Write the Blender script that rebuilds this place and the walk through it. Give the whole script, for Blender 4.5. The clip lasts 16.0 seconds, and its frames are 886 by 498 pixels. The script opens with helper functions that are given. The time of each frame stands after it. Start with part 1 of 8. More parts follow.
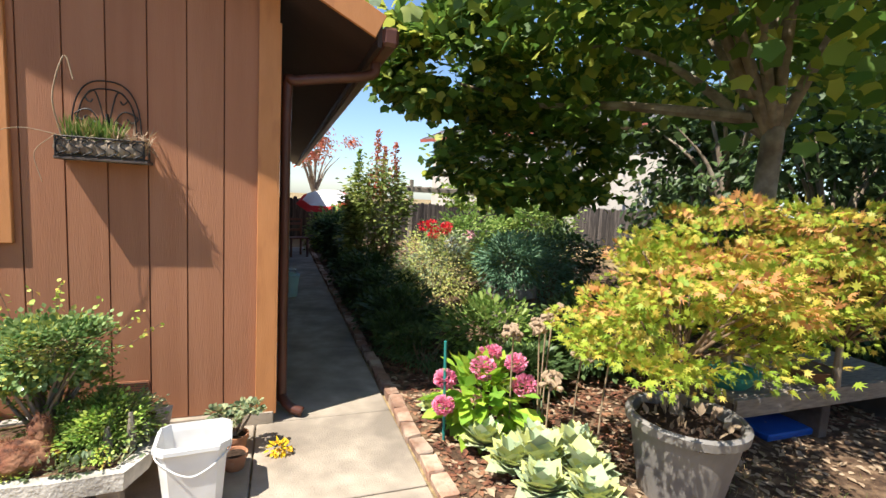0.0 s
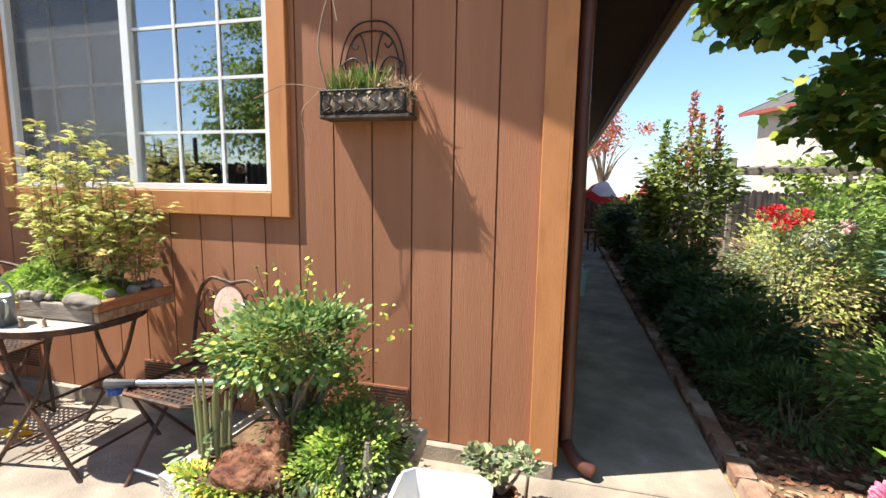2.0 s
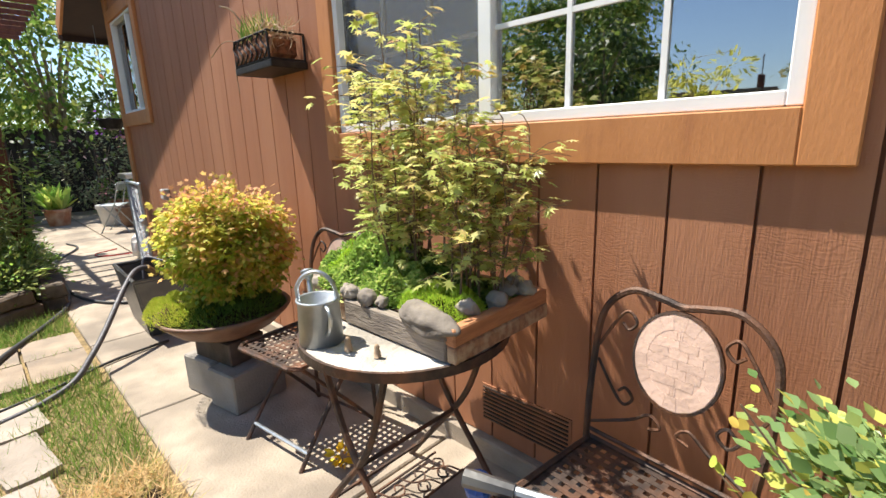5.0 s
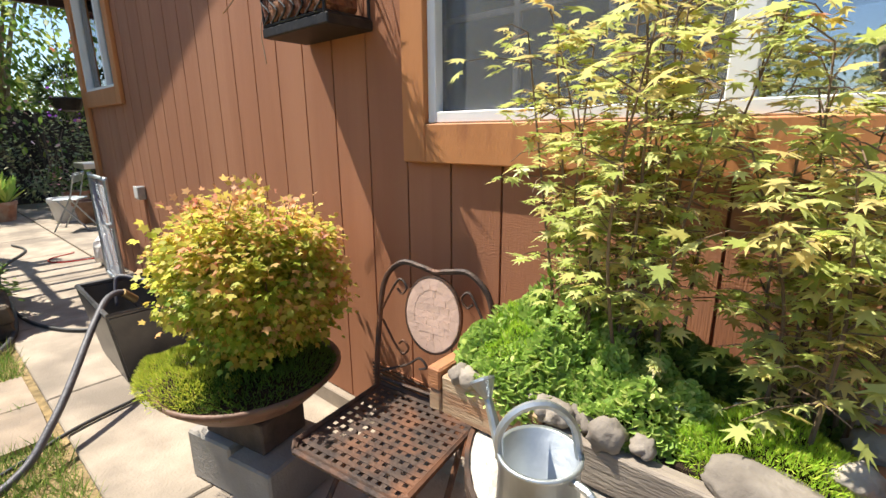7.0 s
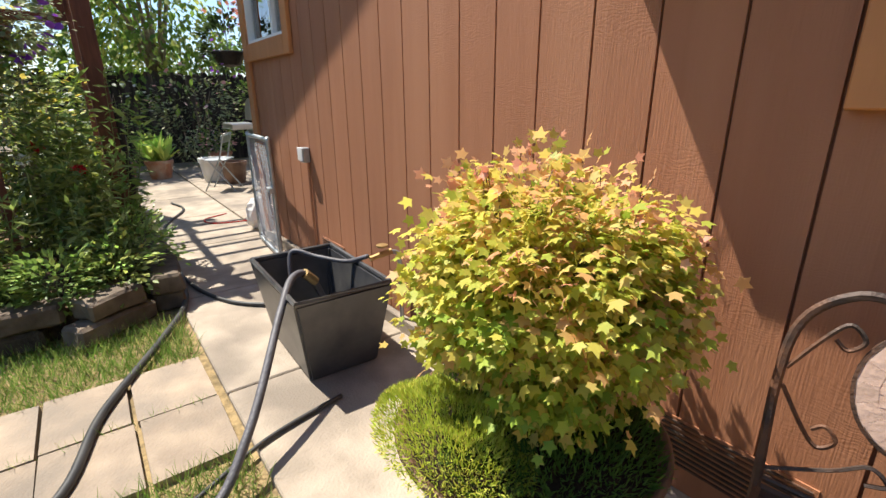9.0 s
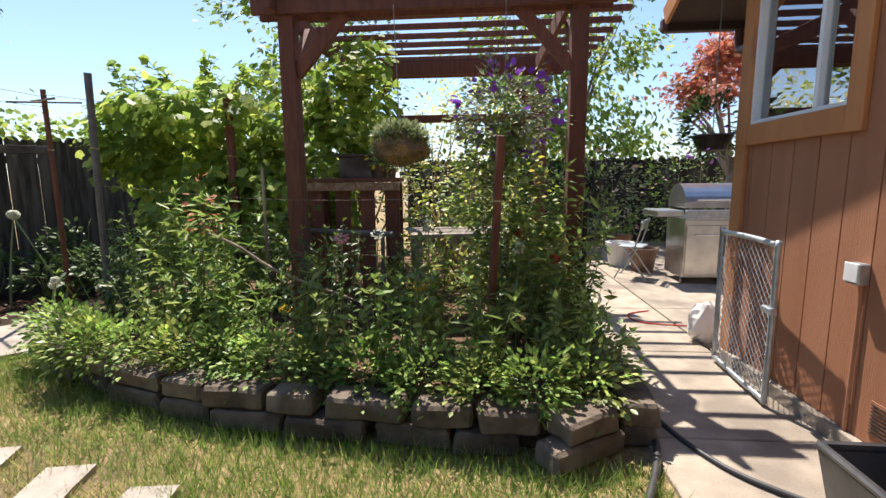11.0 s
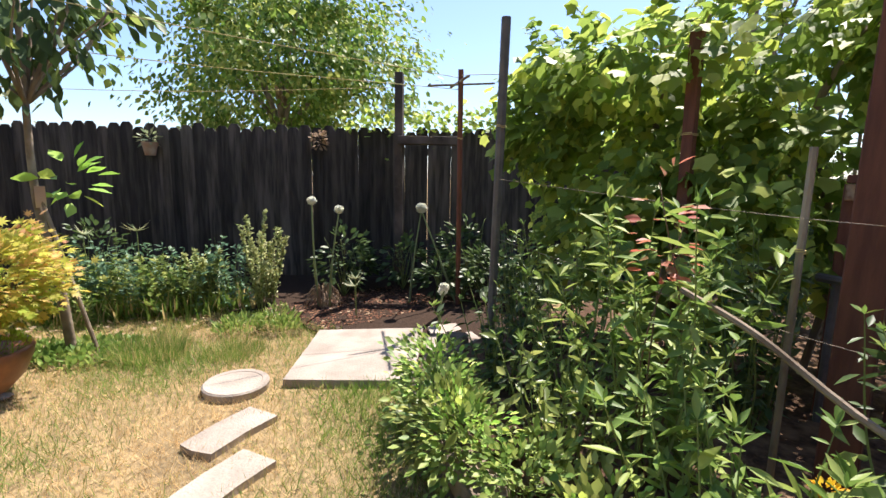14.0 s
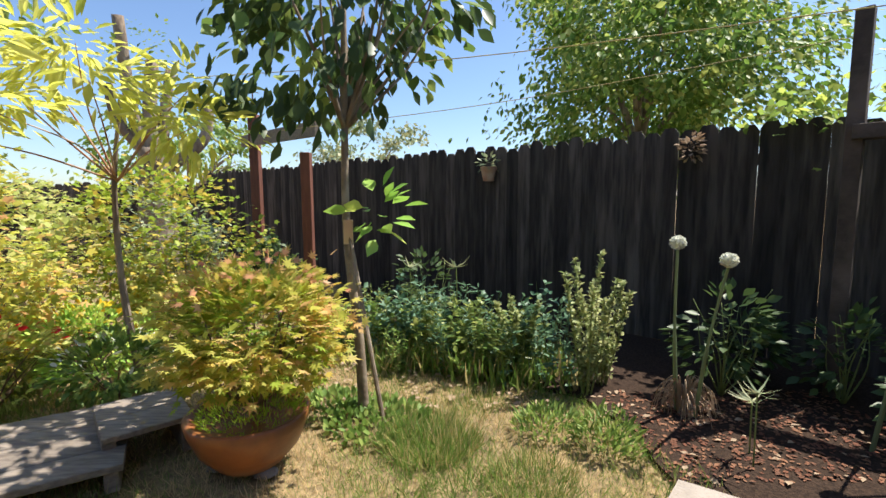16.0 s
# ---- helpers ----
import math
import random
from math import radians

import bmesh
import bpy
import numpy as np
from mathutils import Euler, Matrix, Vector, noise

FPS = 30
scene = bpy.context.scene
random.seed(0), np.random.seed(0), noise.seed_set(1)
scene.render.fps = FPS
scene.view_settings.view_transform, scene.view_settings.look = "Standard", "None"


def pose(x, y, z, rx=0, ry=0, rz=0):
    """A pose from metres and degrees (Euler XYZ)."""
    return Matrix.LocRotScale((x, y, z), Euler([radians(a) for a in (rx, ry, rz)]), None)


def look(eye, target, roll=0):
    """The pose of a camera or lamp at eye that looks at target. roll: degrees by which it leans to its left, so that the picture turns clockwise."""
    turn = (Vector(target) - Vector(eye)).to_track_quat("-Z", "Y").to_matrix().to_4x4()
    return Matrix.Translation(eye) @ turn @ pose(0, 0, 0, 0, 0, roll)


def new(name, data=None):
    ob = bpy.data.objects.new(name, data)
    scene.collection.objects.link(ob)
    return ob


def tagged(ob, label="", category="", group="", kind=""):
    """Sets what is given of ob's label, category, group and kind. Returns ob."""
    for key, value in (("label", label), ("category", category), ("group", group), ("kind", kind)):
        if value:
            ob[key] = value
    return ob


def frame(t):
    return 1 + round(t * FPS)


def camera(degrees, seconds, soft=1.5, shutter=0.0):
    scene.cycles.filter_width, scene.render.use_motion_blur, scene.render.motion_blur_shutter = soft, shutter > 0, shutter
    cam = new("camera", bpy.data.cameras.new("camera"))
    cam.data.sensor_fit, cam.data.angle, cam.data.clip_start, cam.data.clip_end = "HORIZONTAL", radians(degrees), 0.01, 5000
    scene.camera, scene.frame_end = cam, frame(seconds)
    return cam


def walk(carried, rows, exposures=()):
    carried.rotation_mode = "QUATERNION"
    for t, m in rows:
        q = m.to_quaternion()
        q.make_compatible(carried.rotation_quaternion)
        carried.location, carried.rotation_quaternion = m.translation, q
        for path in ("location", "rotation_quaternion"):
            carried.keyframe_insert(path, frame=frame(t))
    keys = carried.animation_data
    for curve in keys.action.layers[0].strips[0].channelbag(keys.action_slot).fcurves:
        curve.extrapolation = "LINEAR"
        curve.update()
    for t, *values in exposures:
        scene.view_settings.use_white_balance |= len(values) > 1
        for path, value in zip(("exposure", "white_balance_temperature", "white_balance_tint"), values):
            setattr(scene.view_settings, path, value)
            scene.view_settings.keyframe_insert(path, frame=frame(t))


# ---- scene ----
PATH = [
    (0, (0.018, -3.198, 1.569), (0.692, -1.327, 1.358), 3.1),
    (0.5, (0.27, -2.938, 1.564), (0.822, -1.026, 1.365), 3.7),
    (1, (0.305, -2.656, 1.501), (0.478, -0.674, 1.306), 2.7),
    (1.5, (0.173, -2.396, 1.437), (0.009, -0.415, 1.212), 1.8),
    (2, (-0.001, -2.12, 1.373), (-0.497, -0.201, 1.107), 0.9),
    (2.5, (-0.22, -1.892, 1.287), (-0.829, -0.012, 0.974), 0.8),
    (2.8, (-0.372, -1.754, 1.237), (-1.082, 0.086, 0.901), 0.7),
    (3, (-0.468, -1.713, 1.251), (-1.25, 0.087, 0.869), 0.4),
    (3.5, (-0.645, -1.601, 1.236), (-1.678, 0.051, 0.787), -0.2),
    (4, (-0.832, -1.484, 1.268), (-2.132, -0.035, 0.809), -1.3),
    (4.2, (-0.92, -1.451, 1.277), (-2.299, -0.077, 0.817), -1.9),
    (6.3, (-1.887, -1.162, 1.291), (-3.184, 0.294, 0.845), -1.1),
    (6.5, (-1.977, -1.167, 1.303), (-3.23, 0.323, 0.844), -0.8),
    (7, (-2.148, -1.197, 1.308), (-3.418, 0.268, 0.815), -0.5),
    (7.5, (-2.406, -1.193, 1.279), (-3.857, 0.073, 0.739), -1.9),
    (8, (-2.659, -1.166, 1.262), (-4.139, 0.028, 0.642), -1.9),
    (8.2, (-2.74, -1.169, 1.249), (-4.201, 0.04, 0.614), -1.6),
    (10.3, (-3.645, -1.565, 1.228), (-5.551, -1.088, 0.856), 1.5),
    (10.5, (-3.745, -1.642, 1.247), (-5.705, -1.421, 0.916), 0.1),
    (10.9, (-3.925, -1.751, 1.306), (-5.902, -1.848, 1.017), -0.5),
    (11, (-3.971, -1.775, 1.311), (-5.944, -1.937, 1.022), -0.5),
    (11.5, (-4.229, -1.9, 1.317), (-6.151, -2.374, 1.032), 0.3),
    (12, (-4.521, -2.028, 1.376), (-6.355, -2.771, 1.087), 1.2),
    (12.5, (-4.81, -2.242, 1.354), (-6.528, -3.216, 1.038), 1.5),
    (13, (-5.061, -2.471, 1.345), (-6.693, -3.58, 1.022), 1.6),
    (13.5, (-5.311, -2.75, 1.35), (-6.826, -4.016, 1.03), 1.6),
    (13.9, (-5.455, -3.055, 1.325), (-6.831, -4.472, 1.007), 1.5),
    (14, (-5.464, -3.082, 1.301), (-6.799, -4.54, 0.999), 1.0),
    (14.5, (-5.582, -3.452, 1.301), (-6.665, -5.11, 1.019), 0.4),
    (15, (-5.787, -3.793, 1.312), (-6.57, -5.615, 1.054), -0.1),
    (15.5, (-5.949, -4.138, 1.286), (-6.396, -6.074, 1.063), -0.4),
    (16, (-6.106, -4.517, 1.327), (-6.139, -6.505, 1.109), -0.3),
]
cam = camera(87.5, 16.0)
walk(cam, [(t, look(eye, target, roll)) for t, eye, target, roll in PATH], [(0, 1.08, 6200, 10), (1, 1.32, 6150, 10), (2, 1.28, 6150, 10), (3.5, 1.12, 6250, 10), (8, 1.04, 6350, 10), (10.3, 1.0, 6250, 13), (12, 1.16, 6300, 16), (14, 1.2, 6300, 17), (16, 0.9, 6200, 12)])

# ---- light ----
SUN = Vector((-0.53, -0.21, 1.0)).normalized()
world = bpy.data.worlds.new("world")
scene.world = world
world.use_nodes = True
wn = world.node_tree.nodes
sky = wn.new("ShaderNodeTexSky")
sky.sky_type = "NISHITA"
sky.sun_disc = False
sky.sun_elevation = math.asin(SUN.z)
sky.sun_rotation = math.atan2(SUN.x, SUN.y)
sky.air_density, sky.dust_density, sky.ozone_density = 1.0, 0.6, 3.6
wn["Background"].inputs[1].default_value = 0.1
world.node_tree.links.new(sky.outputs[0], wn["Background"].inputs[0])
sun = new("sun", bpy.data.lights.new("sun", "SUN"))
sun.data.energy, sun.data.angle, sun.data.color = 5.0, radians(0.53), (1.0, 0.93, 0.80)
sun.matrix_world = look(SUN * 30, (0, 0, 0))

rng = np.random.default_rng(7)


# ---- materials ----
def material(name, a, b, scale=8.0, rough=0.75, bump=0.0, bscale=60.0, metal=0.0, c=None, cscale=1.2, stretch=(1, 1, 1), island=0.0, transl=0.0, obrand=0.0, spec=0.4, ccut=(0.45, 0.65)):
    """Two colours mixed by noise, a third in larger patches, island and object tints, bump."""
    m = bpy.data.materials.new(name)
    m.use_nodes = True
    n, l = m.node_tree.nodes, m.node_tree.links
    p = n["Principled BSDF"]
    p.inputs["Roughness"].default_value, p.inputs["Metallic"].default_value = rough, metal
    p.inputs["Specular IOR Level"].default_value = spec
    co = n.new("ShaderNodeTexCoord")
    mp = n.new("ShaderNodeMapping")
    mp.inputs["Scale"].default_value = stretch
    geo = n.new("ShaderNodeNewGeometry")
    l.new(geo.outputs["Position"], mp.inputs[0])

    def mixer(fac, one, two):
        x = n.new("ShaderNodeMix")
        x.data_type = "RGBA"
        for sock, v in ((x.inputs[6], one), (x.inputs[7], two)):
            if isinstance(v, tuple):
                sock.default_value = (*v, 1)
            else:
                l.new(v, sock)
        l.new(fac, x.inputs[0])
        return x.outputs[2]

    def noisy(s, detail=4.0):
        t = n.new("ShaderNodeTexNoise")
        t.inputs["Scale"].default_value, t.inputs["Detail"].default_value = s, detail
        l.new(mp.outputs[0], t.inputs[0])
        return t.outputs[0]

    def ramp(src, lo, hi):
        r = n.new("ShaderNodeMapRange")
        r.inputs[1].default_value, r.inputs[2].default_value = lo, hi
        l.new(src, r.inputs[0])
        return r.outputs[0]

    if island:
        src = geo.outputs["Random Per Island"]
        col = mixer(src, a, b)
    else:
        col = mixer(ramp(noisy(scale), 0.35, 0.65), a, b)
    if c:
        if island:
            mu = n.new("ShaderNodeMath")
            mu.operation = "FRACT"
            k = n.new("ShaderNodeMath")
            k.operation = "MULTIPLY"
            k.inputs[1].default_value = 37.0
            l.new(geo.outputs["Random Per Island"], k.inputs[0])
            l.new(k.outputs[0], mu.inputs[0])
            ad = n.new("ShaderNodeMath")
            ad.operation = "ADD"
            l.new(mu.outputs[0], ad.inputs[0])
            l.new(noisy(cscale, 2.0), ad.inputs[1])
            col = mixer(ramp(ad.outputs[0], 1.4 - island, 1.6 - island), col, c)
        else:
            col = mixer(ramp(noisy(cscale, 5.0), *ccut), col, c)
    if obrand:
        oi = n.new("ShaderNodeObjectInfo")
        h = n.new("ShaderNodeHueSaturation")
        l.new(ramp(oi.outputs["Random"], -0.0, 1.0), h.inputs["Value"])
        mr = n.new("ShaderNodeMapRange")
        mr.inputs[3].default_value, mr.inputs[4].default_value = 1 - obrand, 1 + obrand
        l.new(oi.outputs["Random"], mr.inputs[0])
        l.new(mr.outputs[0], h.inputs["Value"])
        l.new(col, h.inputs["Color"])
        col = h.outputs[0]
    l.new(col, p.inputs["Base Color"])
    if bump:
        bp = n.new("ShaderNodeBump")
        bp.inputs["Strength"].default_value, bp.inputs["Distance"].default_value = bump, 0.01
        l.new(noisy(bscale, 6.0), bp.inputs["Height"])
        l.new(bp.outputs[0], p.inputs["Normal"])
    if transl:
        tr = n.new("ShaderNodeBsdfTranslucent")
        l.new(col, tr.inputs[0])
        ms = n.new("ShaderNodeMixShader")
        ms.inputs[0].default_value = transl
        l.new(p.outputs[0], ms.inputs[1])
        l.new(tr.outputs[0], ms.inputs[2])
        l.new(ms.outputs[0], n["Material Output"].inputs[0])
    return m


def leafy(name, a, b, c=None, island=0.6, transl=0.35, rough=0.5):
    return material(name, a, b, island=1.0 if not c else island, c=c, cscale=1.5, transl=transl, rough=rough, spec=0.35)


SIDING = material("painted siding", (0.356, 0.151, 0.076), (0.33, 0.139, 0.069), 4, 0.72, 0.24, 55, c=(0.38, 0.17, 0.088), cscale=1.4, stretch=(4.0, 4.0, 0.28), obrand=0.07)


def embossed(m, strength, depth):
    """Swirling pressed wood grain laid over the bump that the material has."""
    n, l = m.node_tree.nodes, m.node_tree.links
    p = n["Principled BSDF"]
    geo, mp = n.new("ShaderNodeNewGeometry"), n.new("ShaderNodeMapping")
    mp.inputs["Scale"].default_value = (0.45, 0.45, 1.0)
    l.new(geo.outputs["Position"], mp.inputs[0])
    w = n.new("ShaderNodeTexWave")
    w.bands_direction = "Z"
    for k, v in (("Scale", 30.0), ("Distortion", 34.0), ("Detail", 3.0), ("Detail Scale", 0.5), ("Detail Roughness", 0.6)):
        w.inputs[k].default_value = v
    l.new(mp.outputs[0], w.inputs[0])
    b = n.new("ShaderNodeBump")
    b.inputs["Distance"].default_value = depth
    t, r = n.new("ShaderNodeTexNoise"), n.new("ShaderNodeMapRange")
    t.inputs["Scale"].default_value = 5.0
    for i, v in enumerate((0.4, 0.65, 0.15 * strength, strength)):
        r.inputs[i + 1].default_value = v
    l.new(mp.outputs[0], t.inputs[0])
    l.new(t.outputs[0], r.inputs[0])
    l.new(r.outputs[0], b.inputs["Strength"])
    l.new(w.outputs["Fac"], b.inputs["Height"])
    old = p.inputs["Normal"].links[0].from_socket
    l.new(old, b.inputs["Normal"])
    l.new(b.outputs[0], p.inputs["Normal"])


embossed(SIDING, 0.16, 0.002)
SIDEBACK = material("siding groove", (0.19, 0.078, 0.042), (0.15, 0.062, 0.034), 6, 0.9)
TRIM = material("painted trim", (0.52, 0.222, 0.08), (0.47, 0.195, 0.068), 6, 0.62, 0.14, 55, c=(0.38, 0.15, 0.058), cscale=3, ccut=(0.58, 0.7), stretch=(2.5, 2.5, 0.6), obrand=0.08)
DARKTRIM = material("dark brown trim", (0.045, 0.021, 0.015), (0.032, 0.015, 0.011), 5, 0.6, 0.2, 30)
SPOUT = material("red brown gutter paint", (0.11, 0.04, 0.026), (0.08, 0.03, 0.02), 5, 0.4)
CONCRETE = material("concrete", (0.40, 0.33, 0.255), (0.29, 0.24, 0.185), 6, 0.9, 0.5, 90, c=(0.20, 0.165, 0.13), cscale=1.8, obrand=0.07)
CONCDARK = material("stained concrete", (0.36, 0.33, 0.29), (0.27, 0.245, 0.215), 5, 0.9, 0.4, 80, c=(0.22, 0.2, 0.18), cscale=2)
PAVER = material("tan paver", (0.35, 0.275, 0.20), (0.27, 0.21, 0.155), 8, 0.9, 0.5, 90, c=(0.22, 0.18, 0.14), cscale=3, obrand=0.12)
STONE = material("stepping stone", (0.345, 0.29, 0.24), (0.265, 0.225, 0.185), 7, 0.9, 0.6, 60, c=(0.40, 0.345, 0.29), cscale=3, obrand=0.1)
ROCK = material("grey rock", (0.235, 0.20, 0.165), (0.135, 0.112, 0.092), 14, 0.88, 0.6, 45, c=(0.33, 0.285, 0.235), cscale=6, obrand=0.25)
WALLSTONE = material("bed wall stone", (0.13, 0.095, 0.067), (0.072, 0.053, 0.039), 9, 0.9, 0.8, 40, c=(0.19, 0.148, 0.108), cscale=4, obrand=0.3)
BRICK = material("old brick", (0.34, 0.19, 0.125), (0.24, 0.135, 0.09), 14, 0.9, 0.6, 70, c=(0.46, 0.35, 0.26), cscale=6, obrand=0.2)
LAWN = material("dry lawn soil", (0.35, 0.255, 0.13), (0.19, 0.14, 0.075), 30, 1.0, 0.8, 70, c=(0.13, 0.10, 0.06), cscale=0.9, spec=0.1, ccut=(0.55, 0.72))
MULCH = material("dark mulch", (0.11, 0.065, 0.04), (0.05, 0.032, 0.022), 40, 1.0, 1.0, 60, c=(0.2, 0.13, 0.08), cscale=9, spec=0.1)
SOIL = material("potting soil", (0.06, 0.038, 0.026), (0.03, 0.02, 0.015), 60, 1.0, 1.0, 90, spec=0.1)
FENCE = material("weathered fence", (0.058, 0.046, 0.039), (0.028, 0.023, 0.020), 7, 0.9, 0.6, 30, c=(0.10, 0.082, 0.07), cscale=3, stretch=(5, 5, 0.5), obrand=0.55)
REDWOOD = material("redwood post", (0.19, 0.072, 0.043), (0.125, 0.046, 0.03), 8, 0.75, 0.3, 40, stretch=(4, 4, 0.6), obrand=0.12)
GREYWOOD = material("grey weathered wood", (0.30, 0.25, 0.20), (0.19, 0.155, 0.125), 10, 0.85, 0.5, 40, stretch=(1, 5, 5), obrand=0.18)
PLANK = material("planter plank", (0.36, 0.20, 0.11), (0.22, 0.12, 0.07), 9, 0.75, 0.4, 40, c=(0.42, 0.31, 0.2), cscale=5, stretch=(1, 6, 6), obrand=0.2)
DARKWOOD = material("dark wood", (0.085, 0.062, 0.05), (0.05, 0.037, 0.03), 9, 0.8, 0.5, 40, c=(0.13, 0.10, 0.085), cscale=4)
IRON = material("rusty iron", (0.085, 0.058, 0.045), (0.045, 0.032, 0.028), 30, 0.6, 0.3, 120, metal=0.35, c=(0.17, 0.08, 0.045), cscale=9)
BLACKIRON = material("black iron", (0.022, 0.02, 0.02), (0.04, 0.034, 0.03), 30, 0.55, 0.2, 100, metal=0.4)
GALV = material("galvanized steel", (0.48, 0.51, 0.53), (0.36, 0.39, 0.42), 18, 0.42, 0.1, 50, metal=0.75)
STEEL = material("stainless steel", (0.62, 0.60, 0.57), (0.5, 0.48, 0.46), 6, 0.28, metal=0.95)
WHITE = material("white plastic", (0.80, 0.79, 0.77), (0.74, 0.72, 0.70), 6, 0.4, c=(0.64, 0.61, 0.57), cscale=4)
VINYL = material("white vinyl", (0.82, 0.82, 0.81), (0.77, 0.77, 0.76), 6, 0.35)
BLACKPLASTIC = material("black plastic", (0.035, 0.035, 0.038), (0.052, 0.052, 0.055), 6, 0.34, 0.12, 40, c=(0.10, 0.096, 0.09), cscale=4, spec=0.6)
GREYPLASTIC = material("grey pot plastic", (0.235, 0.215, 0.195), (0.18, 0.165, 0.15), 5, 0.6, 0.15, 60)
TERRA = material("terracotta", (0.42, 0.19, 0.10), (0.32, 0.14, 0.075), 9, 0.8, 0.3, 60, c=(0.5, 0.36, 0.26), cscale=5)
BROWNCLAY = material("brown bonsai clay", (0.17, 0.085, 0.05), (0.11, 0.055, 0.035), 10, 0.55, 0.3, 60, c=(0.22, 0.13, 0.085), cscale=4)
GLAZE = material("brown glazed bowl", (0.36, 0.135, 0.045), (0.25, 0.09, 0.035), 6, 0.35, 0.15, 40, c=(0.17, 0.07, 0.035), cscale=3)
TUFA = material("pale tufa", (0.62, 0.57, 0.50), (0.42, 0.38, 0.33), 12, 0.95, 0.9, 60, c=(0.30, 0.27, 0.23), cscale=5)
HOSE = material("grey hose", (0.115, 0.11, 0.12), (0.075, 0.072, 0.08), 9, 0.5, 0.3, 90)
DARKHOSE = material("black hose", (0.03, 0.03, 0.032), (0.05, 0.048, 0.045), 9, 0.5)
BARK = material("bark", (0.25, 0.19, 0.135), (0.15, 0.11, 0.08), 18, 0.95, 0.9, 40, c=(0.36, 0.3, 0.23), cscale=4, stretch=(1, 1, 0.4))
PALEBARK = material("pale bark", (0.36, 0.29, 0.21), (0.24, 0.185, 0.13), 12, 0.9, 0.7, 30, c=(0.15, 0.11, 0.075), cscale=4)
STEM = material("green stem", (0.22, 0.27, 0.08), (0.15, 0.19, 0.06), 12, 0.7)
BROWNSTEM = material("brown stem", (0.22, 0.15, 0.09), (0.14, 0.09, 0.055), 14, 0.85)
DRYTAN = material("dried stalk", (0.48, 0.35, 0.23), (0.34, 0.24, 0.155), 18, 0.9, transl=0.2)
COIR = material("coir", (0.34, 0.22, 0.11), (0.22, 0.135, 0.065), 60, 1.0, 1.0, 90, c=(0.1, 0.085, 0.07), cscale=7)
BARKROCK = material("rust coloured driftwood", (0.22, 0.082, 0.042), (0.075, 0.033, 0.022), 40, 0.95, 1.0, 70, c=(0.30, 0.15, 0.08), cscale=9, obrand=0.1)
TILE = material("pink stone mosaic", (0.70, 0.49, 0.39), (0.62, 0.43, 0.34), 14, 0.7, 0.2, 60, obrand=0.09)
STUCCO = material("grey stucco", (0.50, 0.45, 0.39), (0.45, 0.40, 0.35), 3, 0.95, 0.3, 30)
ROOFING = material("roof shingle", (0.11, 0.105, 0.10), (0.075, 0.07, 0.07), 9, 0.95, 0.6, 25)
REDTRIM = material("red brown fascia", (0.30, 0.075, 0.05), (0.24, 0.06, 0.045), 5, 0.6)
REDCLOTH = material("red canvas", (0.62, 0.035, 0.03), (0.52, 0.03, 0.028), 9, 0.85, transl=0.3)
WHITECLOTH = material("white canvas", (0.80, 0.77, 0.74), (0.74, 0.70, 0.67), 9, 0.85, transl=0.3)
TEAL = material("teal metal", (0.03, 0.25, 0.22), (0.025, 0.19, 0.17), 9, 0.45)
BLUE = material("blue plastic", (0.02, 0.10, 0.42), (0.02, 0.08, 0.34), 9, 0.4)
AQUA = material("pale aqua plastic", (0.55, 0.72, 0.70), (0.48, 0.64, 0.62), 6, 0.45)
BRASS = material("brass valve", (0.55, 0.38, 0.16), (0.4, 0.27, 0.12), 20, 0.4, metal=0.8)
SCREEN = material("grey insect screen", (0.10, 0.105, 0.11), (0.08, 0.083, 0.088), 40, 0.8)
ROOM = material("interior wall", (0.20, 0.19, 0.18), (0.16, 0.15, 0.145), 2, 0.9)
BLINDM = material("blind slat", (0.72, 0.71, 0.68), (0.66, 0.65, 0.62), 4, 0.5)
TWINE = material("yellow twine", (0.60, 0.50, 0.22), (0.5, 0.4, 0.17), 30, 0.9)
WIRE = material("grey wire", (0.30, 0.30, 0.30), (0.22, 0.22, 0.22), 30, 0.5, metal=0.6)

POLE = material("grey painted pole", (0.15, 0.135, 0.13), (0.10, 0.09, 0.088), 14, 0.6, 0.2, 60)

# foliage
L_MAPLE = leafy("gold maple leaf", (0.46, 0.46, 0.06), (0.62, 0.50, 0.09), (0.70, 0.34, 0.13), 0.42, 0.45)
L_MAPLE2 = leafy("green gold maple leaf", (0.24, 0.37, 0.04), (0.46, 0.52, 0.06), (0.62, 0.47, 0.09), 0.30, 0.45)
L_LACE = leafy("pale maple leaf", (0.40, 0.48, 0.10), (0.70, 0.72, 0.28), (0.72, 0.60, 0.24), 0.25, 0.52, 0.35)
L_GOLD = leafy("bonsai maple leaf", (0.44, 0.52, 0.07), (0.76, 0.64, 0.14), (0.80, 0.47, 0.20), 0.24, 0.58)
L_PEACH = leafy("peach new leaf", (0.74, 0.46, 0.24), (0.74, 0.30, 0.20), (0.70, 0.56, 0.14), 0.35, 0.45)
L_SPIRE = leafy("grey yellow spire leaf", (0.27, 0.33, 0.12), (0.40, 0.45, 0.19), (0.50, 0.50, 0.22), 0.3, 0.35)
L_LEMON = leafy("lemon maple leaf", (0.66, 0.68, 0.10), (0.82, 0.78, 0.22), None, transl=0.68)
L_BED = leafy("bed plant leaf", (0.125, 0.175, 0.045), (0.24, 0.30, 0.075), (0.42, 0.45, 0.13), 0.3, 0.42, 0.34)
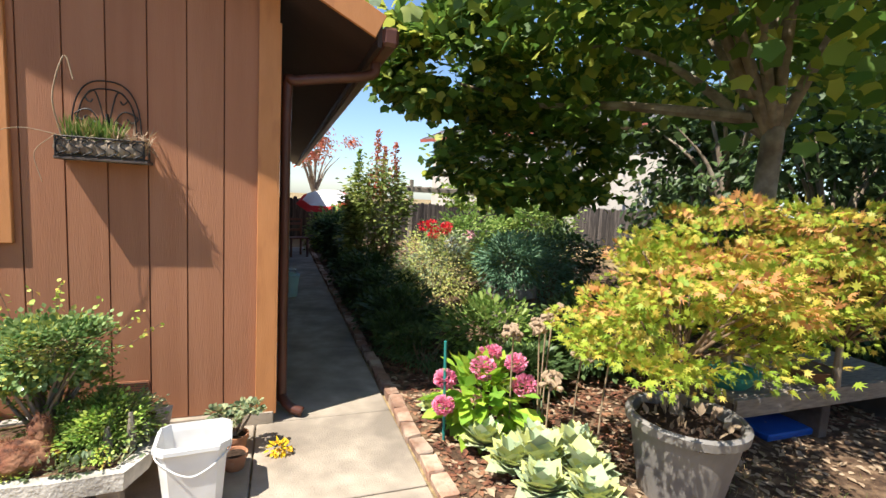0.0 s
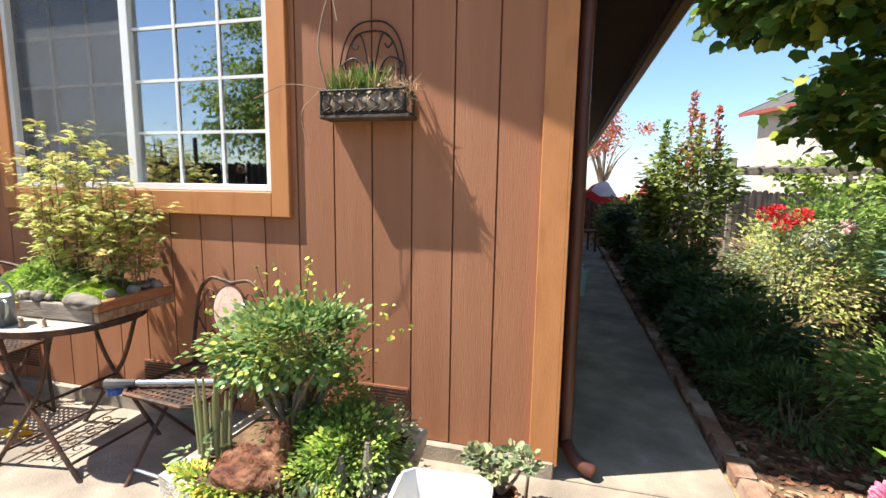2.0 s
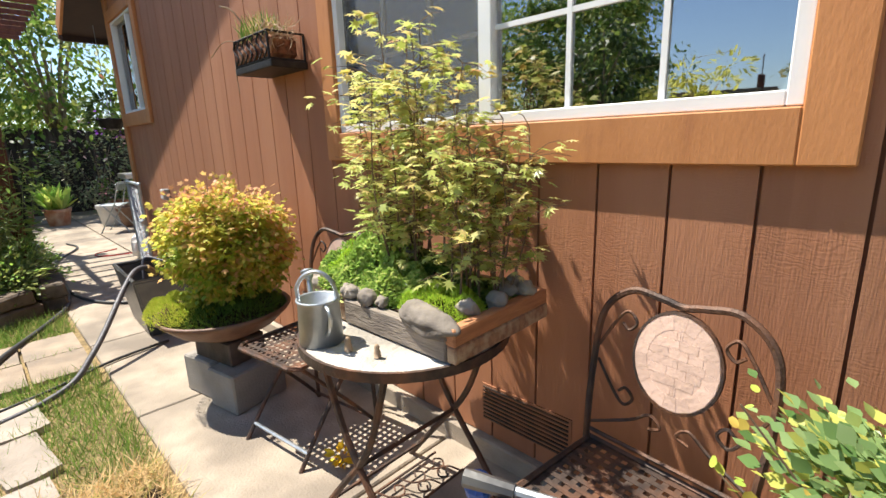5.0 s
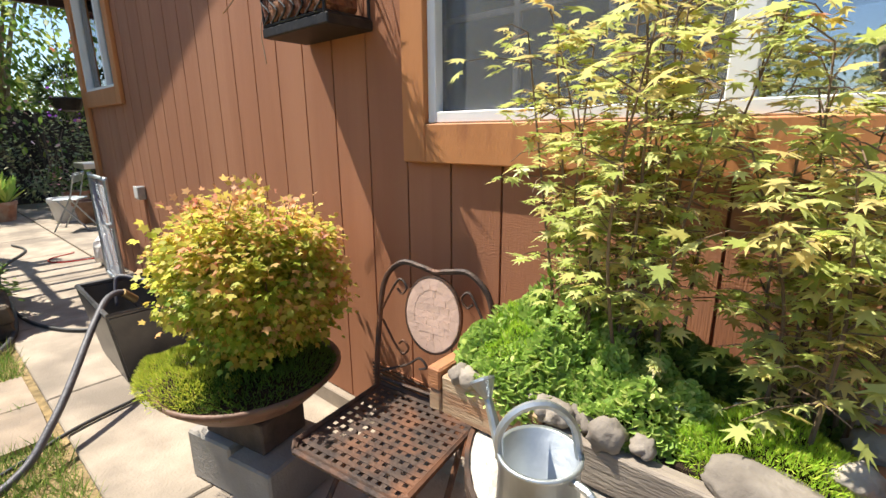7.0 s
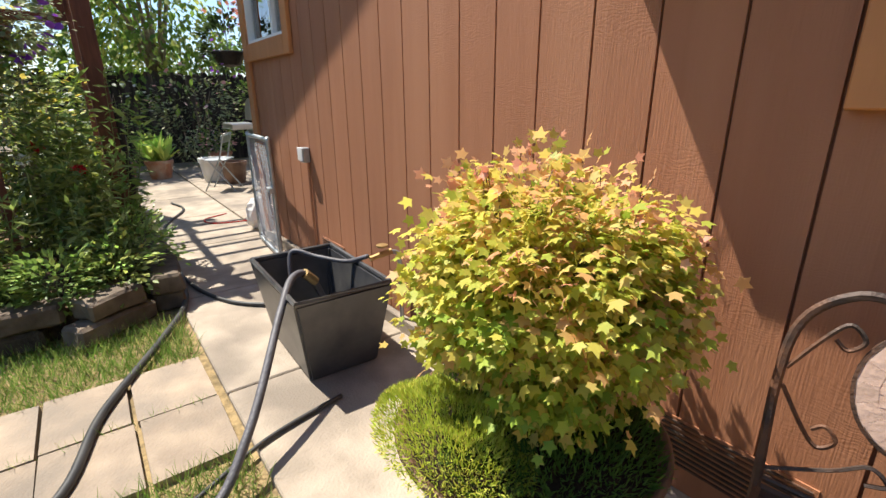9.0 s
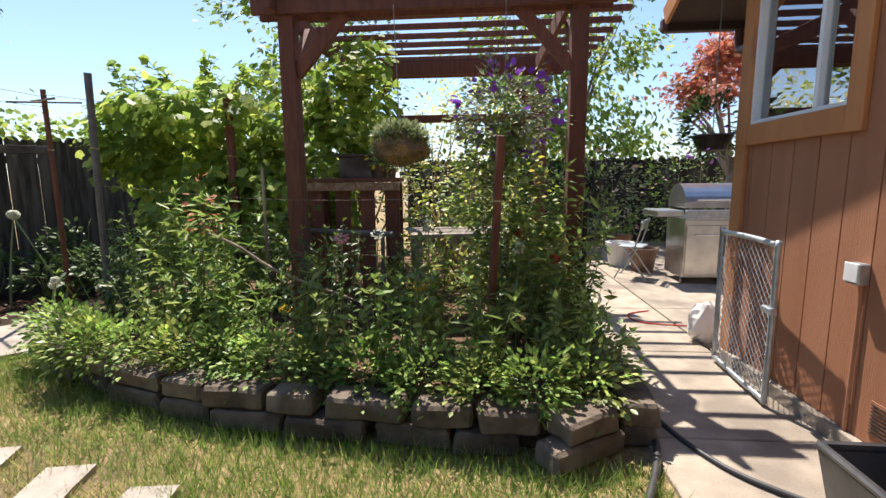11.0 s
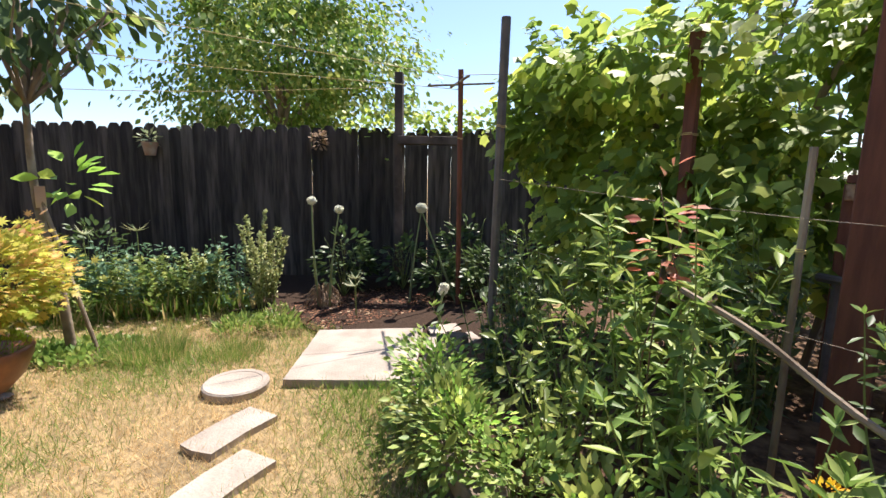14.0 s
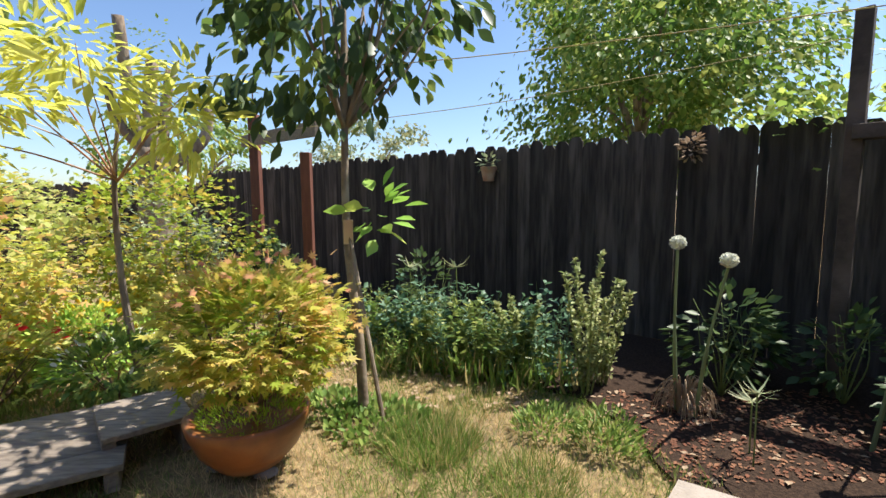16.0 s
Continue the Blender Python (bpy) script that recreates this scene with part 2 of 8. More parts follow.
L_TREE = leafy("tree leaf", (0.09, 0.18, 0.032), (0.22, 0.34, 0.06), (0.42, 0.47, 0.12), 0.25, 0.5)
L_BIG = leafy("plane tree leaf", (0.07, 0.15, 0.028), (0.19, 0.29, 0.045), (0.50, 0.52, 0.09), 0.2, 0.52)
L_DARK = leafy("dark green leaf", (0.05, 0.09, 0.03), (0.11, 0.165, 0.05), None, transl=0.3, rough=0.45)
L_MID = leafy("mid green leaf", (0.12, 0.21, 0.045), (0.23, 0.345, 0.075), (0.35, 0.43, 0.11), 0.35, 0.38)
L_LIGHT = leafy("light green leaf", (0.264, 0.480, 0.078), (0.434, 0.666, 0.124), (0.620, 0.713, 0.155), 0.35, 0.4)
L_GREY = leafy("grey green leaf", (0.20, 0.27, 0.15), (0.33, 0.38, 0.20), (0.42, 0.42, 0.22), 0.35, 0.3)
L_BLUE = leafy("blue green leaf", (0.10, 0.20, 0.11), (0.17, 0.28, 0.16), None, transl=0.3)
L_SHRUB = leafy("bonsai shrub leaf", (0.11, 0.21, 0.06), (0.36, 0.48, 0.20), (0.56, 0.55, 0.13), 0.18, 0.36, 0.26)
L_VINE = leafy("vine leaf", (0.16, 0.25, 0.05), (0.32, 0.44, 0.085), (0.55, 0.62, 0.13), 0.25, 0.55)
L_RED = leafy("red maple leaf", (0.48, 0.12, 0.08), (0.58, 0.25, 0.15), (0.30, 0.18, 0.08), 0.22, 0.5)
L_SUCC = leafy("pale succulent", (0.36, 0.44, 0.27), (0.50, 0.55, 0.33), (0.56, 0.58, 0.22), 0.4, 0.1, 0.55)
L_YSUCC = leafy("yellow succulent", (0.50, 0.58, 0.09), (0.31, 0.45, 0.08), (0.70, 0.50, 0.11), 0.2, 0.25)
L_HYD = leafy("hydrangea leaf", (0.34, 0.54, 0.05), (0.50, 0.64, 0.08), (0.24, 0.44, 0.06), 0.3, 0.4)
L_CREEP = leafy("creeping herb leaf", (0.26, 0.40, 0.08), (0.48, 0.62, 0.16), (0.66, 0.70, 0.24), 0.3, 0.4, 0.6)
L_BUSH = leafy("golden bush leaf", (0.44, 0.50, 0.08), (0.74, 0.66, 0.17), (0.80, 0.52, 0.22), 0.16, 0.58)
RUSTFIBRE = leafy("rust root fibre", (0.30, 0.115, 0.055), (0.42, 0.18, 0.09), (0.22, 0.10, 0.06), 0.3, 0.15, 0.95)
L_MOSS = leafy("moss tuft", (0.38, 0.48, 0.05), (0.55, 0.60, 0.08), (0.64, 0.60, 0.12), 0.3, 0.35, 0.8)
L_DMOSS = leafy("dark moss tuft", (0.08, 0.15, 0.02), (0.13, 0.21, 0.03), None, transl=0.3, rough=0.8)
L_BMOSS = leafy("bright moss tuft", (0.36, 0.58, 0.05), (0.52, 0.68, 0.08), (0.60, 0.68, 0.10), 0.3, 0.45, 0.8)
GRASS = leafy("green grass blade", (0.11, 0.205, 0.035), (0.23, 0.335, 0.065), (0.56, 0.44, 0.20), 0.3, 0.4)
DRYGRASS = leafy("dry grass blade", (0.62, 0.43, 0.21), (0.78, 0.57, 0.30), (0.36, 0.36, 0.10), 0.15, 0.35, 0.8)
TURF = leafy("lush grass blade", (0.10, 0.20, 0.035), (0.24, 0.36, 0.065), (0.44, 0.44, 0.15), 0.2, 0.45)
F_PINK = leafy("pink petal", (0.82, 0.20, 0.38), (0.86, 0.45, 0.56), None, transl=0.3)
F_RED = leafy("red petal", (0.68, 0.02, 0.03), (0.55, 0.015, 0.03), None, transl=0.3)
F_PURPLE = leafy("purple petal", (0.22, 0.05, 0.50), (0.34, 0.10, 0.62), None, transl=0.3)
F_WHITE = leafy("white petal", (0.78, 0.76, 0.68), (0.70, 0.72, 0.58), None, transl=0.3)
F_YELLOW = leafy("yellow petal", (0.78, 0.60, 0.03), (0.84, 0.44, 0.02), None, transl=0.3)
F_ROSE = leafy("rose petal", (0.72, 0.32, 0.34), (0.80, 0.56, 0.52), None, transl=0.3)


def glass_material(name, gloss, tint):
    m = bpy.data.materials.new(name)
    m.use_nodes = True
    n, l = m.node_tree.nodes, m.node_tree.links
    n.remove(n["Principled BSDF"])
    g, t, x, f = n.new("ShaderNodeBsdfGlossy"), n.new("ShaderNodeBsdfTransparent"), n.new("ShaderNodeMixShader"), n.new("ShaderNodeFresnel")
    g.inputs["Roughness"].default_value = 0.015
    t.inputs[0].default_value = (*tint, 1)
    f.inputs[0].default_value = gloss
    l.new(f.outputs[0], x.inputs[0])
    l.new(t.outputs[0], x.inputs[1])
    l.new(g.outputs[0], x.inputs[2])
    l.new(x.outputs[0], n["Material Output"].inputs[0])
    return m


def screen_material(name, colour, clear):
    m = material(name, colour, tuple(0.85 * q for q in colour), 40, 0.8)
    n, l = m.node_tree.nodes, m.node_tree.links
    t, x = n.new("ShaderNodeBsdfTransparent"), n.new("ShaderNodeMixShader")
    x.inputs[0].default_value = clear
    l.new(n["Principled BSDF"].outputs[0], x.inputs[1])
    l.new(t.outputs[0], x.inputs[2])
    l.new(x.outputs[0], n["Material Output"].inputs[0])
    return m


MESHSCREEN = screen_material("insect screen mesh", (0.16, 0.165, 0.17), 0.5)
GLASS = glass_material("window glass", 5.6, (0.85, 0.88, 0.88))


# ---- mesh helpers ----
def link(name, mesh, mat, parent=None, m=None, label="", smooth=False):
    ob = new(name, mesh)
    if mat:
        mesh.materials.append(mat)
    if smooth:
        mesh.polygons.foreach_set("use_smooth", [True] * len(mesh.polygons))
    if parent:
        ob.parent = parent
    if m is not None:
        ob.matrix_basis = m
    if label:
        ob["label"] = label
    return ob


def part(name, bm, mat, parent=None, label="", m=None, smooth=False):
    me = bpy.data.meshes.new(name)
    bm.to_mesh(me)
    bm.free()
    return link(name, me, mat, parent, m, label, smooth)


def thing(name, label, category, x=0, y=0, z=0, rz=0, group="", kind=""):
    ob = new(name)
    ob.empty_display_size = 0.1
    ob.matrix_basis = pose(x, y, z, 0, 0, rz)
    return tagged(ob, label, category, group, kind)


def box(lo, hi, bev=0.0, bm=None, m=None):
    bm = bm or bmesh.new()
    c = [(a + b) / 2 for a, b in zip(lo, hi)]
    s = [abs(b - a) for a, b in zip(lo, hi)]
    mat = Matrix.Translation(c) @ Matrix.Diagonal((*s, 1))
    if m is not None:
        mat = m @ mat
    r = bmesh.ops.create_cube(bm, size=1, matrix=mat)
    if bev:
        es = list({e for v in r["verts"] for e in v.link_edges})
        bmesh.ops.bevel(bm, geom=es, offset=bev, segments=1, affect="EDGES")
    return bm


def beam(a, b, w, h, bev=0.003, bm=None):
    """A board from a to b, w wide and h high."""
    a, b = Vector(a), Vector(b)
    d = b - a
    q = d.to_track_quat("X", "Z").to_matrix().to_4x4()
    return box((-d.length / 2, -w / 2, -h / 2), (d.length / 2, w / 2, h / 2), bev, bm, Matrix.Translation((a + b) / 2) @ q)


def tube(pts, radii, sides=8, bm=None, caps=True):
    bm = bm or bmesh.new()
    pts = [Vector(p) for p in pts]
    if not hasattr(radii, "__len__"):
        radii = [radii] * len(pts)
    rings, up = [], None
    for i, p in enumerate(pts):
        d = (pts[min(i + 1, len(pts) - 1)] - pts[max(i - 1, 0)])
        if d.length < 1e-9:
            d = Vector((0, 0, 1))
        d.normalize()
        if up is None:
            up = d.orthogonal().normalized()
        up = (up - d * up.dot(d))
        up = up.normalized() if up.length > 1e-6 else d.orthogonal().normalized()
        s = d.cross(up)
        rings.append([bm.verts.new(p + (up * math.cos(2 * math.pi * k / sides) + s * math.sin(2 * math.pi * k / sides)) * radii[i]) for k in range(sides)])
    for r, q in zip(rings, rings[1:]):
        for k in range(sides):
            bm.faces.new((r[k], r[(k + 1) % sides], q[(k + 1) % sides], q[k]))
    if caps:
        bm.faces.new(rings[0][::-1])
        bm.faces.new(rings[-1])
    return bm


def smooth_path(pts, n=6):
    """Catmull-Rom through pts."""
    p = [Vector(q) for q in pts]
    p = [p[0] * 2 - p[1]] + p + [p[-1] * 2 - p[-2]]
    out = []
    for i in range(1, len(p) - 2):
        for k in range(n):
            t = k / n
            a, b, c, d = p[i - 1], p[i], p[i + 1], p[i + 2]
            out.append(0.5 * ((2 * b) + (c - a) * t + (2 * a - 5 * b + 4 * c - d) * t * t + (3 * b - a - 3 * c + d) * t ** 3))
    out.append(p[-2])
    return out


def lathe(prof, sides=28, bm=None, squash=1.0):
    """A turned shape from (radius, height) pairs."""
    bm = bm or bmesh.new()
    rings = []
    for r, z in prof:
        if r < 1e-5:
            rings.append([bm.verts.new((0, 0, z))])
        else:
            rings.append([bm.verts.new((r * math.cos(2 * math.pi * k / sides), squash * r * math.sin(2 * math.pi * k / sides), z)) for k in range(sides)])
    for a, b in zip(rings, rings[1:]):
        for k in range(sides):
            j = (k + 1) % sides
            if len(a) == 1 and len(b) == 1:
                continue
            if len(a) == 1:
                bm.faces.new((a[0], b[k], b[j]))
            elif len(b) == 1:
                bm.faces.new((a[k], a[j], b[0]))
            else:
                bm.faces.new((a[k], a[j], b[j], b[k]))
    return bm


def lump(r, seed=0, rough=0.25, sub=2, bm=None, at=(0, 0, 0), freq=1.6):
    """A rounded irregular stone or clod; r: three radii."""
    bm = bm or bmesh.new()
    res = bmesh.ops.create_icosphere(bm, subdivisions=sub, radius=1)
    for v in res["verts"]:
        o = Vector((seed * 3.7, seed * 1.3, seed))
        k = 1 + rough * (noise.noise(v.co * freq + o) + 0.4 * noise.noise(v.co * freq * 2.7 + o))
        v.co = Vector((v.co.x * r[0] * k, v.co.y * r[1] * k, v.co.z * r[2] * k)) + Vector(at)
    return bm


def slab(outline, z0, z1, jitter=0.0, bm=None):
    """A flat piece from a plan outline."""
    bm = bm or bmesh.new()
    lo = [bm.verts.new((x, y, z0)) for x, y in outline]
    hi = [bm.verts.new((x + rng.uniform(-jitter, jitter), y + rng.uniform(-jitter, jitter), z1)) for x, y in outline]
    n = len(outline)
    bm.faces.new(lo[::-1])
    bm.faces.new(hi)
    for i in range(n):
        bm.faces.new((lo[i], lo[(i + 1) % n], hi[(i + 1) % n], hi[i]))
    bmesh.ops.recalc_face_normals(bm, faces=bm.faces)
    return bm


# ---- leaves: each a small folded blade, many to a mesh ----
def blade_oval(w=0.5):
    v = np.array([(0, 0, 0), (w * 0.42, 0.3, 0.06), (w * 0.5, 0.55, 0.05), (0, 1, -0.05), (-w * 0.5, 0.55, 0.05), (-w * 0.42, 0.3, 0.06), (0, 0.45, -0.03)], float)
    f = [(0, 1, 6), (1, 2, 6), (2, 3, 6), (3, 4, 6), (4, 5, 6), (5, 0, 6)]
    return v, np.array(f)


def blade_palm(lobes=5, depth=0.5, spread=125):
    """A lobed maple leaf, stalk at the origin."""
    pts = [(0, 0.02, 0)]
    for i in range(lobes):
        a = radians(-spread + 2 * spread * i / (lobes - 1))
        r = 0.62 + 0.38 * math.cos(a * 0.75)
        if i:
            b = a - radians(spread / (lobes - 1))
            pts.append((math.sin(b) * r * (1 - depth), 0.25 + math.cos(b) * r * (1 - depth), 0.04))
        pts.append((math.sin(a) * r * 0.8, 0.25 + math.cos(a) * r * 0.8, -0.05))
    v = np.array(pts + [(0, 0.25, 0.0)], float)
    n = len(pts)
    f = [(i, (i + 1) % n, n) for i in range(n)]
    return v, np.array(f)


def blade_grass(w=0.05, bend=0.35):
    v = np.array([(-w, 0, 0), (w, 0, 0), (-w * 0.7, 0.5, bend * 0.25), (w * 0.7, 0.5, bend * 0.25), (0, 1, bend)], float)
    return v, np.array([(0, 1, 3), (0, 3, 2), (2, 3, 4)])


def blade_round():
    """A broad rounded leaf with a shallow fold along the middle."""
    v = [(0, 0, 0)]
    for a in (40, 80, 125, 180, 235, 280, 320):
        v.append((0.44 * math.sin(radians(a)), 0.5 - 0.5 * math.cos(radians(a)), 0.05 * abs(math.sin(radians(a)))))
    v.append((0, 0.5, -0.03))
    return np.array(v, float), np.array([(i, (i + 1) % 8, 8) for i in range(8)])


LANCE = blade_oval(0.38)
OVAL, NARROW, ROUND = blade_oval(0.55), blade_oval(0.26), blade_round()
PALM, STAR, BROAD = blade_palm(5, 0.55), blade_palm(7, 0.68), blade_palm(5, 0.35)
BLADE, TUFT, FINE = blade_grass(), blade_grass(0.09, 0.15), blade_grass(0.024, 0.45)


def leaf_mesh(name, P, D, size, blade, mat, parent=None, roll=1.0, label="", vary=0.35):
    """Leaves at the points P, their tips along D."""
    P, D = np.asarray(P, float), np.asarray(D, float)
    n = len(P)
    V, F = blade
    D = D / (np.linalg.norm(D, axis=1, keepdims=True) + 1e-9)
    up = np.zeros((n, 3))
    up[:, 2] = 1
    up += rng.normal(0, roll * 0.45, (n, 3))
    X = np.cross(D, up)
    X /= np.linalg.norm(X, axis=1, keepdims=True) + 1e-9
    Z = np.cross(X, D)
    s = (size * (1 + rng.uniform(-vary, vary, n)))[:, None, None]
    W = (V[None, :, 0:1] * X[:, None] + V[None, :, 1:2] * D[:, None] + V[None, :, 2:3] * Z[:, None]) * s + P[:, None]
    nv, nf = len(V), len(F)
    me = bpy.data.meshes.new(name)
    me.vertices.add(n * nv)
    me.vertices.foreach_set("co", W.reshape(-1))
    me.loops.add(n * nf * 3)
    me.loops.foreach_set("vertex_index", (F[None] + (np.arange(n) * nv)[:, None, None]).reshape(-1).astype(np.int32))
    me.polygons.add(n * nf)
    me.polygons.foreach_set("loop_start", np.arange(n * nf, dtype=np.int32) * 3)
    me.update(calc_edges=True)
    o = link(name, me, mat, parent, None, label)
    o["kind"] = "stuff"
    return o


def shell(n, c, r, inner=0.35, cut=None, clumps=0, spread=0.3):
    """Points in an uneven ellipsoid with gaps, and the outward way at each."""
    if clumps:
        u = rng.normal(0, 1, (clumps, 3))
        u /= np.linalg.norm(u, axis=1, keepdims=True)
        q = u * (rng.uniform(inner, 1.0, (clumps, 1)) ** 0.5)
        q = q[rng.integers(0, clumps, n)] + rng.normal(0, spread, (n, 3)) * 0.5
    else:
        u = rng.normal(0, 1, (n, 3))
        u /= np.linalg.norm(u, axis=1, keepdims=True)
        q = u * (rng.uniform(inner ** 3, 1.0, (n, 1)) ** (1 / 3))
    if cut is not None:
        q = q[q[:, 2] > cut]
    P = q * np.array(r) + np.array(c)
    D = q / np.array(r) + rng.normal(0, 0.5, q.shape)
    D[:, 2] = D[:, 2] * 0.55 - 0.15
    return P, D


def crown(name, parent, n, c, r, size, blade, mat, clumps=60, spread=0.3, inner=0.4, cut=None, droop=0.0):
    P, D = shell(n, c, r, inner, cut, clumps, spread)
    D[:, 2] -= droop
    return leaf_mesh(name, P, D, size, blade, mat, parent)


def twigs(name, parent, base, tips, r0, mat, sides=5, sag=0.0, seed=1):
    """Stems from base out to the tips."""
    bm = bmesh.new()
    rr = random.Random(seed)
    for t in tips:
        b, t = Vector(base), Vector(t)
        mid = b.lerp(t, 0.5) + Vector((rr.uniform(-1, 1), rr.uniform(-1, 1), sag)) * (t - b).length * 0.1
        tube(smooth_path([b, mid, t], 4), list(np.linspace(r0, r0 * 0.3, 9)), sides, bm)
    o = part(name, bm, mat, parent, smooth=True)
    o["kind"] = "stuff"
    return o


def ring_tips(n, c, r, seed=1):
    rr = random.Random(seed)
    out = []
    for _ in range(n):
        a, e = rr.uniform(0, 2 * math.pi), rr.uniform(-0.3, 1.0)
        k = rr.uniform(0.6, 0.95)
        out.append((c[0] + r[0] * k * math.cos(a) * math.cos(e), c[1] + r[1] * k * math.sin(a) * math.cos(e), c[2] + r[2] * k * math.sin(e)))
    return out


def tuft(name, parent, n, lo, hi, z, size, mat, blade=None, lean=0.5, zfun=None):
    """Upright blades over a rectangle."""
    P = np.column_stack([rng.uniform(lo[0], hi[0], n), rng.uniform(lo[1], hi[1], n), np.full(n, z)])
    if zfun:
        P[:, 2] = [zfun(a, b) for a, b in P[:, :2]]
    D = np.column_stack([rng.normal(0, lean, n), rng.normal(0, lean, n), np.ones(n)])
    return leaf_mesh(name, P, D, size, blade or BLADE, mat, parent)


def mound(n, c, r, size, mat, name, parent, blade=None, lean=0.35, bumps=0.25):
    """Short tufts standing on a low dome."""
    a, k = rng.uniform(0, 2 * math.pi, n), np.sqrt(rng.uniform(0, 1, n))
    x, y = k * np.cos(a), k * np.sin(a)
    z = np.sqrt(np.clip(1 - k ** 2, 0, 1)) * (1 + bumps * np.sin(7 * x + 3) * np.cos(6 * y))
    P = np.column_stack([c[0] + r[0] * x, c[1] + r[1] * y, c[2] + r[2] * z])
    D = np.column_stack([x * 0.8, y * 0.8, z + 0.3]) + rng.normal(0, lean, (n, 3))
    return leaf_mesh(name, P, D, size, blade or TUFT, mat, parent)


# ---- setting: ground ----
bm = bmesh.new()
bmesh.ops.create_grid(bm, x_segments=60, y_segments=60, size=1)
for v in bm.verts:
    sx, sy = v.co.x, v.co.y
    v.co.x = math.copysign(abs(sx) ** 3 * 900 + abs(sx) * 14, sx) - 3
    v.co.y = math.copysign(abs(sy) ** 3 * 900 + abs(sy) * 14, sy) - 2
    near = abs(v.co.x + 3) < 30 and abs(v.co.y + 2) < 30
    v.co.z = -0.004 - (0.012 * noise.noise(v.co * 0.9) + 0.012 if near else 0.02)
ground = tagged(part("ground", bm, LAWN), "dry lawn and bare soil, straw coloured with green patches", "ground", kind="structure")

patio = tagged(new("pavement"), "pale concrete patio slabs along the house wall", "pavement", kind="structure")
RECTS = []
xs = [0.82, -0.10, -1.33, -2.56, -3.79, -5.02, -6.25, -7.48, -8.71, -9.94, -11.2, -12.5, -14.0]
for a, b in zip(xs, xs[1:]):
    RECTS.append((b + 0.005, -0.94, a - 0.005, -0.02))
for a, b in zip(xs[7:], xs[8:]):
    for y0 in (0.0, 1.25, 2.5):
        RECTS.append((b + 0.005, y0, a - 0.005, y0 + 1.24))
for i in range(7):
    RECTS.append((0.0, -0.01 + 1.5 * i, 0.815, 1.48 + 1.5 * i))
for i in range(3):
    RECTS.append((-0.3, -0.95 - 1.3 * (i + 1), 0.815, -0.955 - 1.3 * i))

tagged(part("garden_bed", slab([(0.93, -1.05), (1.25, -1.62), (2.2, -1.95), (7.5, -2.6), (9, 12.8), (0.93, 12.8)], -0.05, 0.012), MULCH), "dark bark mulch in the side garden bed", "bed", kind="structure")
tagged(part("flower_bed", slab([(-8.4, -0.98), (-6.36, -0.98), (-6.14, -1.42), (-6.38, -3.5), (-6.62, -4.2), (-6.95, -4.8), (-7.4, -5.15), (-8.0, -5.3), (-8.6, -5.35), (-11.5, -5.2), (-10.6, -0.98)], -0.05, 0.16), MULCH), "raised bed of dark soil behind stones", "bed", kind="structure")
tagged(part("fence_bed", slab([(-11.0, -6.9), (-9.2, -5.6), (-8.3, -5.4), (-7.6, -5.45), (-7.25, -6.2), (-7.2, -6.7), (-7.25, -7.0), (-7.05, -7.5), (-6.6, -7.75), (-6.1, -8.0), (-5.2, -8.5), (-4.6, -9.2), (-4.9, -12.2)], -0.05, 0.012), SOIL), "bare dark soil at the foot of the fence", "bed", kind="structure")

# ---- setting: house ----
PITCH, EAVE_X, EAVE_Z, OVER = 0.48, 0.58, 2.50, 0.325
HX0, HX1 = -7.36, 0.0
PEAK = (HX0 + HX1) / 2


def roof_z(x):
    """Underside of the roof at x."""
    return EAVE_Z + PITCH * (EAVE_X - x if x > PEAK else x - (HX0 - EAVE_X))


WINS = [(-3.235, -1.455, 1.335, 2.50), (-7.25, -6.415, 1.66, 2.55)]
wall_front = tagged(new("wall_front"), "brown painted grooved plywood siding of the house", "wall", kind="structure")
wall_side = tagged(new("wall_side"), "shaded brown grooved siding of the side wall", "wall", kind="structure")


def cells(lo, hi, holes, top):
    """Pieces of a board between lo and hi left free by window holes."""
    out = []
    cuts = sorted({lo, hi, *[h for w in holes for h in w[:2] if lo < h < hi]})
    for a, b in zip(cuts, cuts[1:]):
        mid = (a + b) / 2
        w = [q for q in holes if q[0] < mid < q[1]]
        if w:
            out.append((a, b, 0.10, w[0][2], False))
            out.append((a, b, w[0][3], None, True))
        else:
            out.append((a, b, 0.10, None, True))
    return out


edges = [HX1 - 0.004] + [-0.30 - 0.2033 * k for k in range(35)]
edges = [e for e in edges if e > HX0] + [HX0 + 0.004]
G = 0.0041
for e1, e0 in zip(edges, edges[1:]):
    for a, b, z0, z1, tall in cells(e0 + G, e1 - G, WINS, None):
        bm = bmesh.new()
        vs = []
        for yy in (-0.001, 0.012):
            for x in (a, b):
                vs.append([bm.verts.new((x, yy, z0)), bm.verts.new((x, yy, roof_z(x) if tall else z1))])
        (p, q, r, s) = vs
        for f in ((p[0], q[0], q[1], p[1]), (s[0], r[0], r[1], s[1]), (r[0], p[0], p[1], r[1]), (q[0], s[0], s[1], q[1]), (p[1], q[1], s[1], r[1]), (q[0], p[0], r[0], s[0])):
            bm.faces.new(f)
        part("siding_board", bm, SIDING, wall_front)


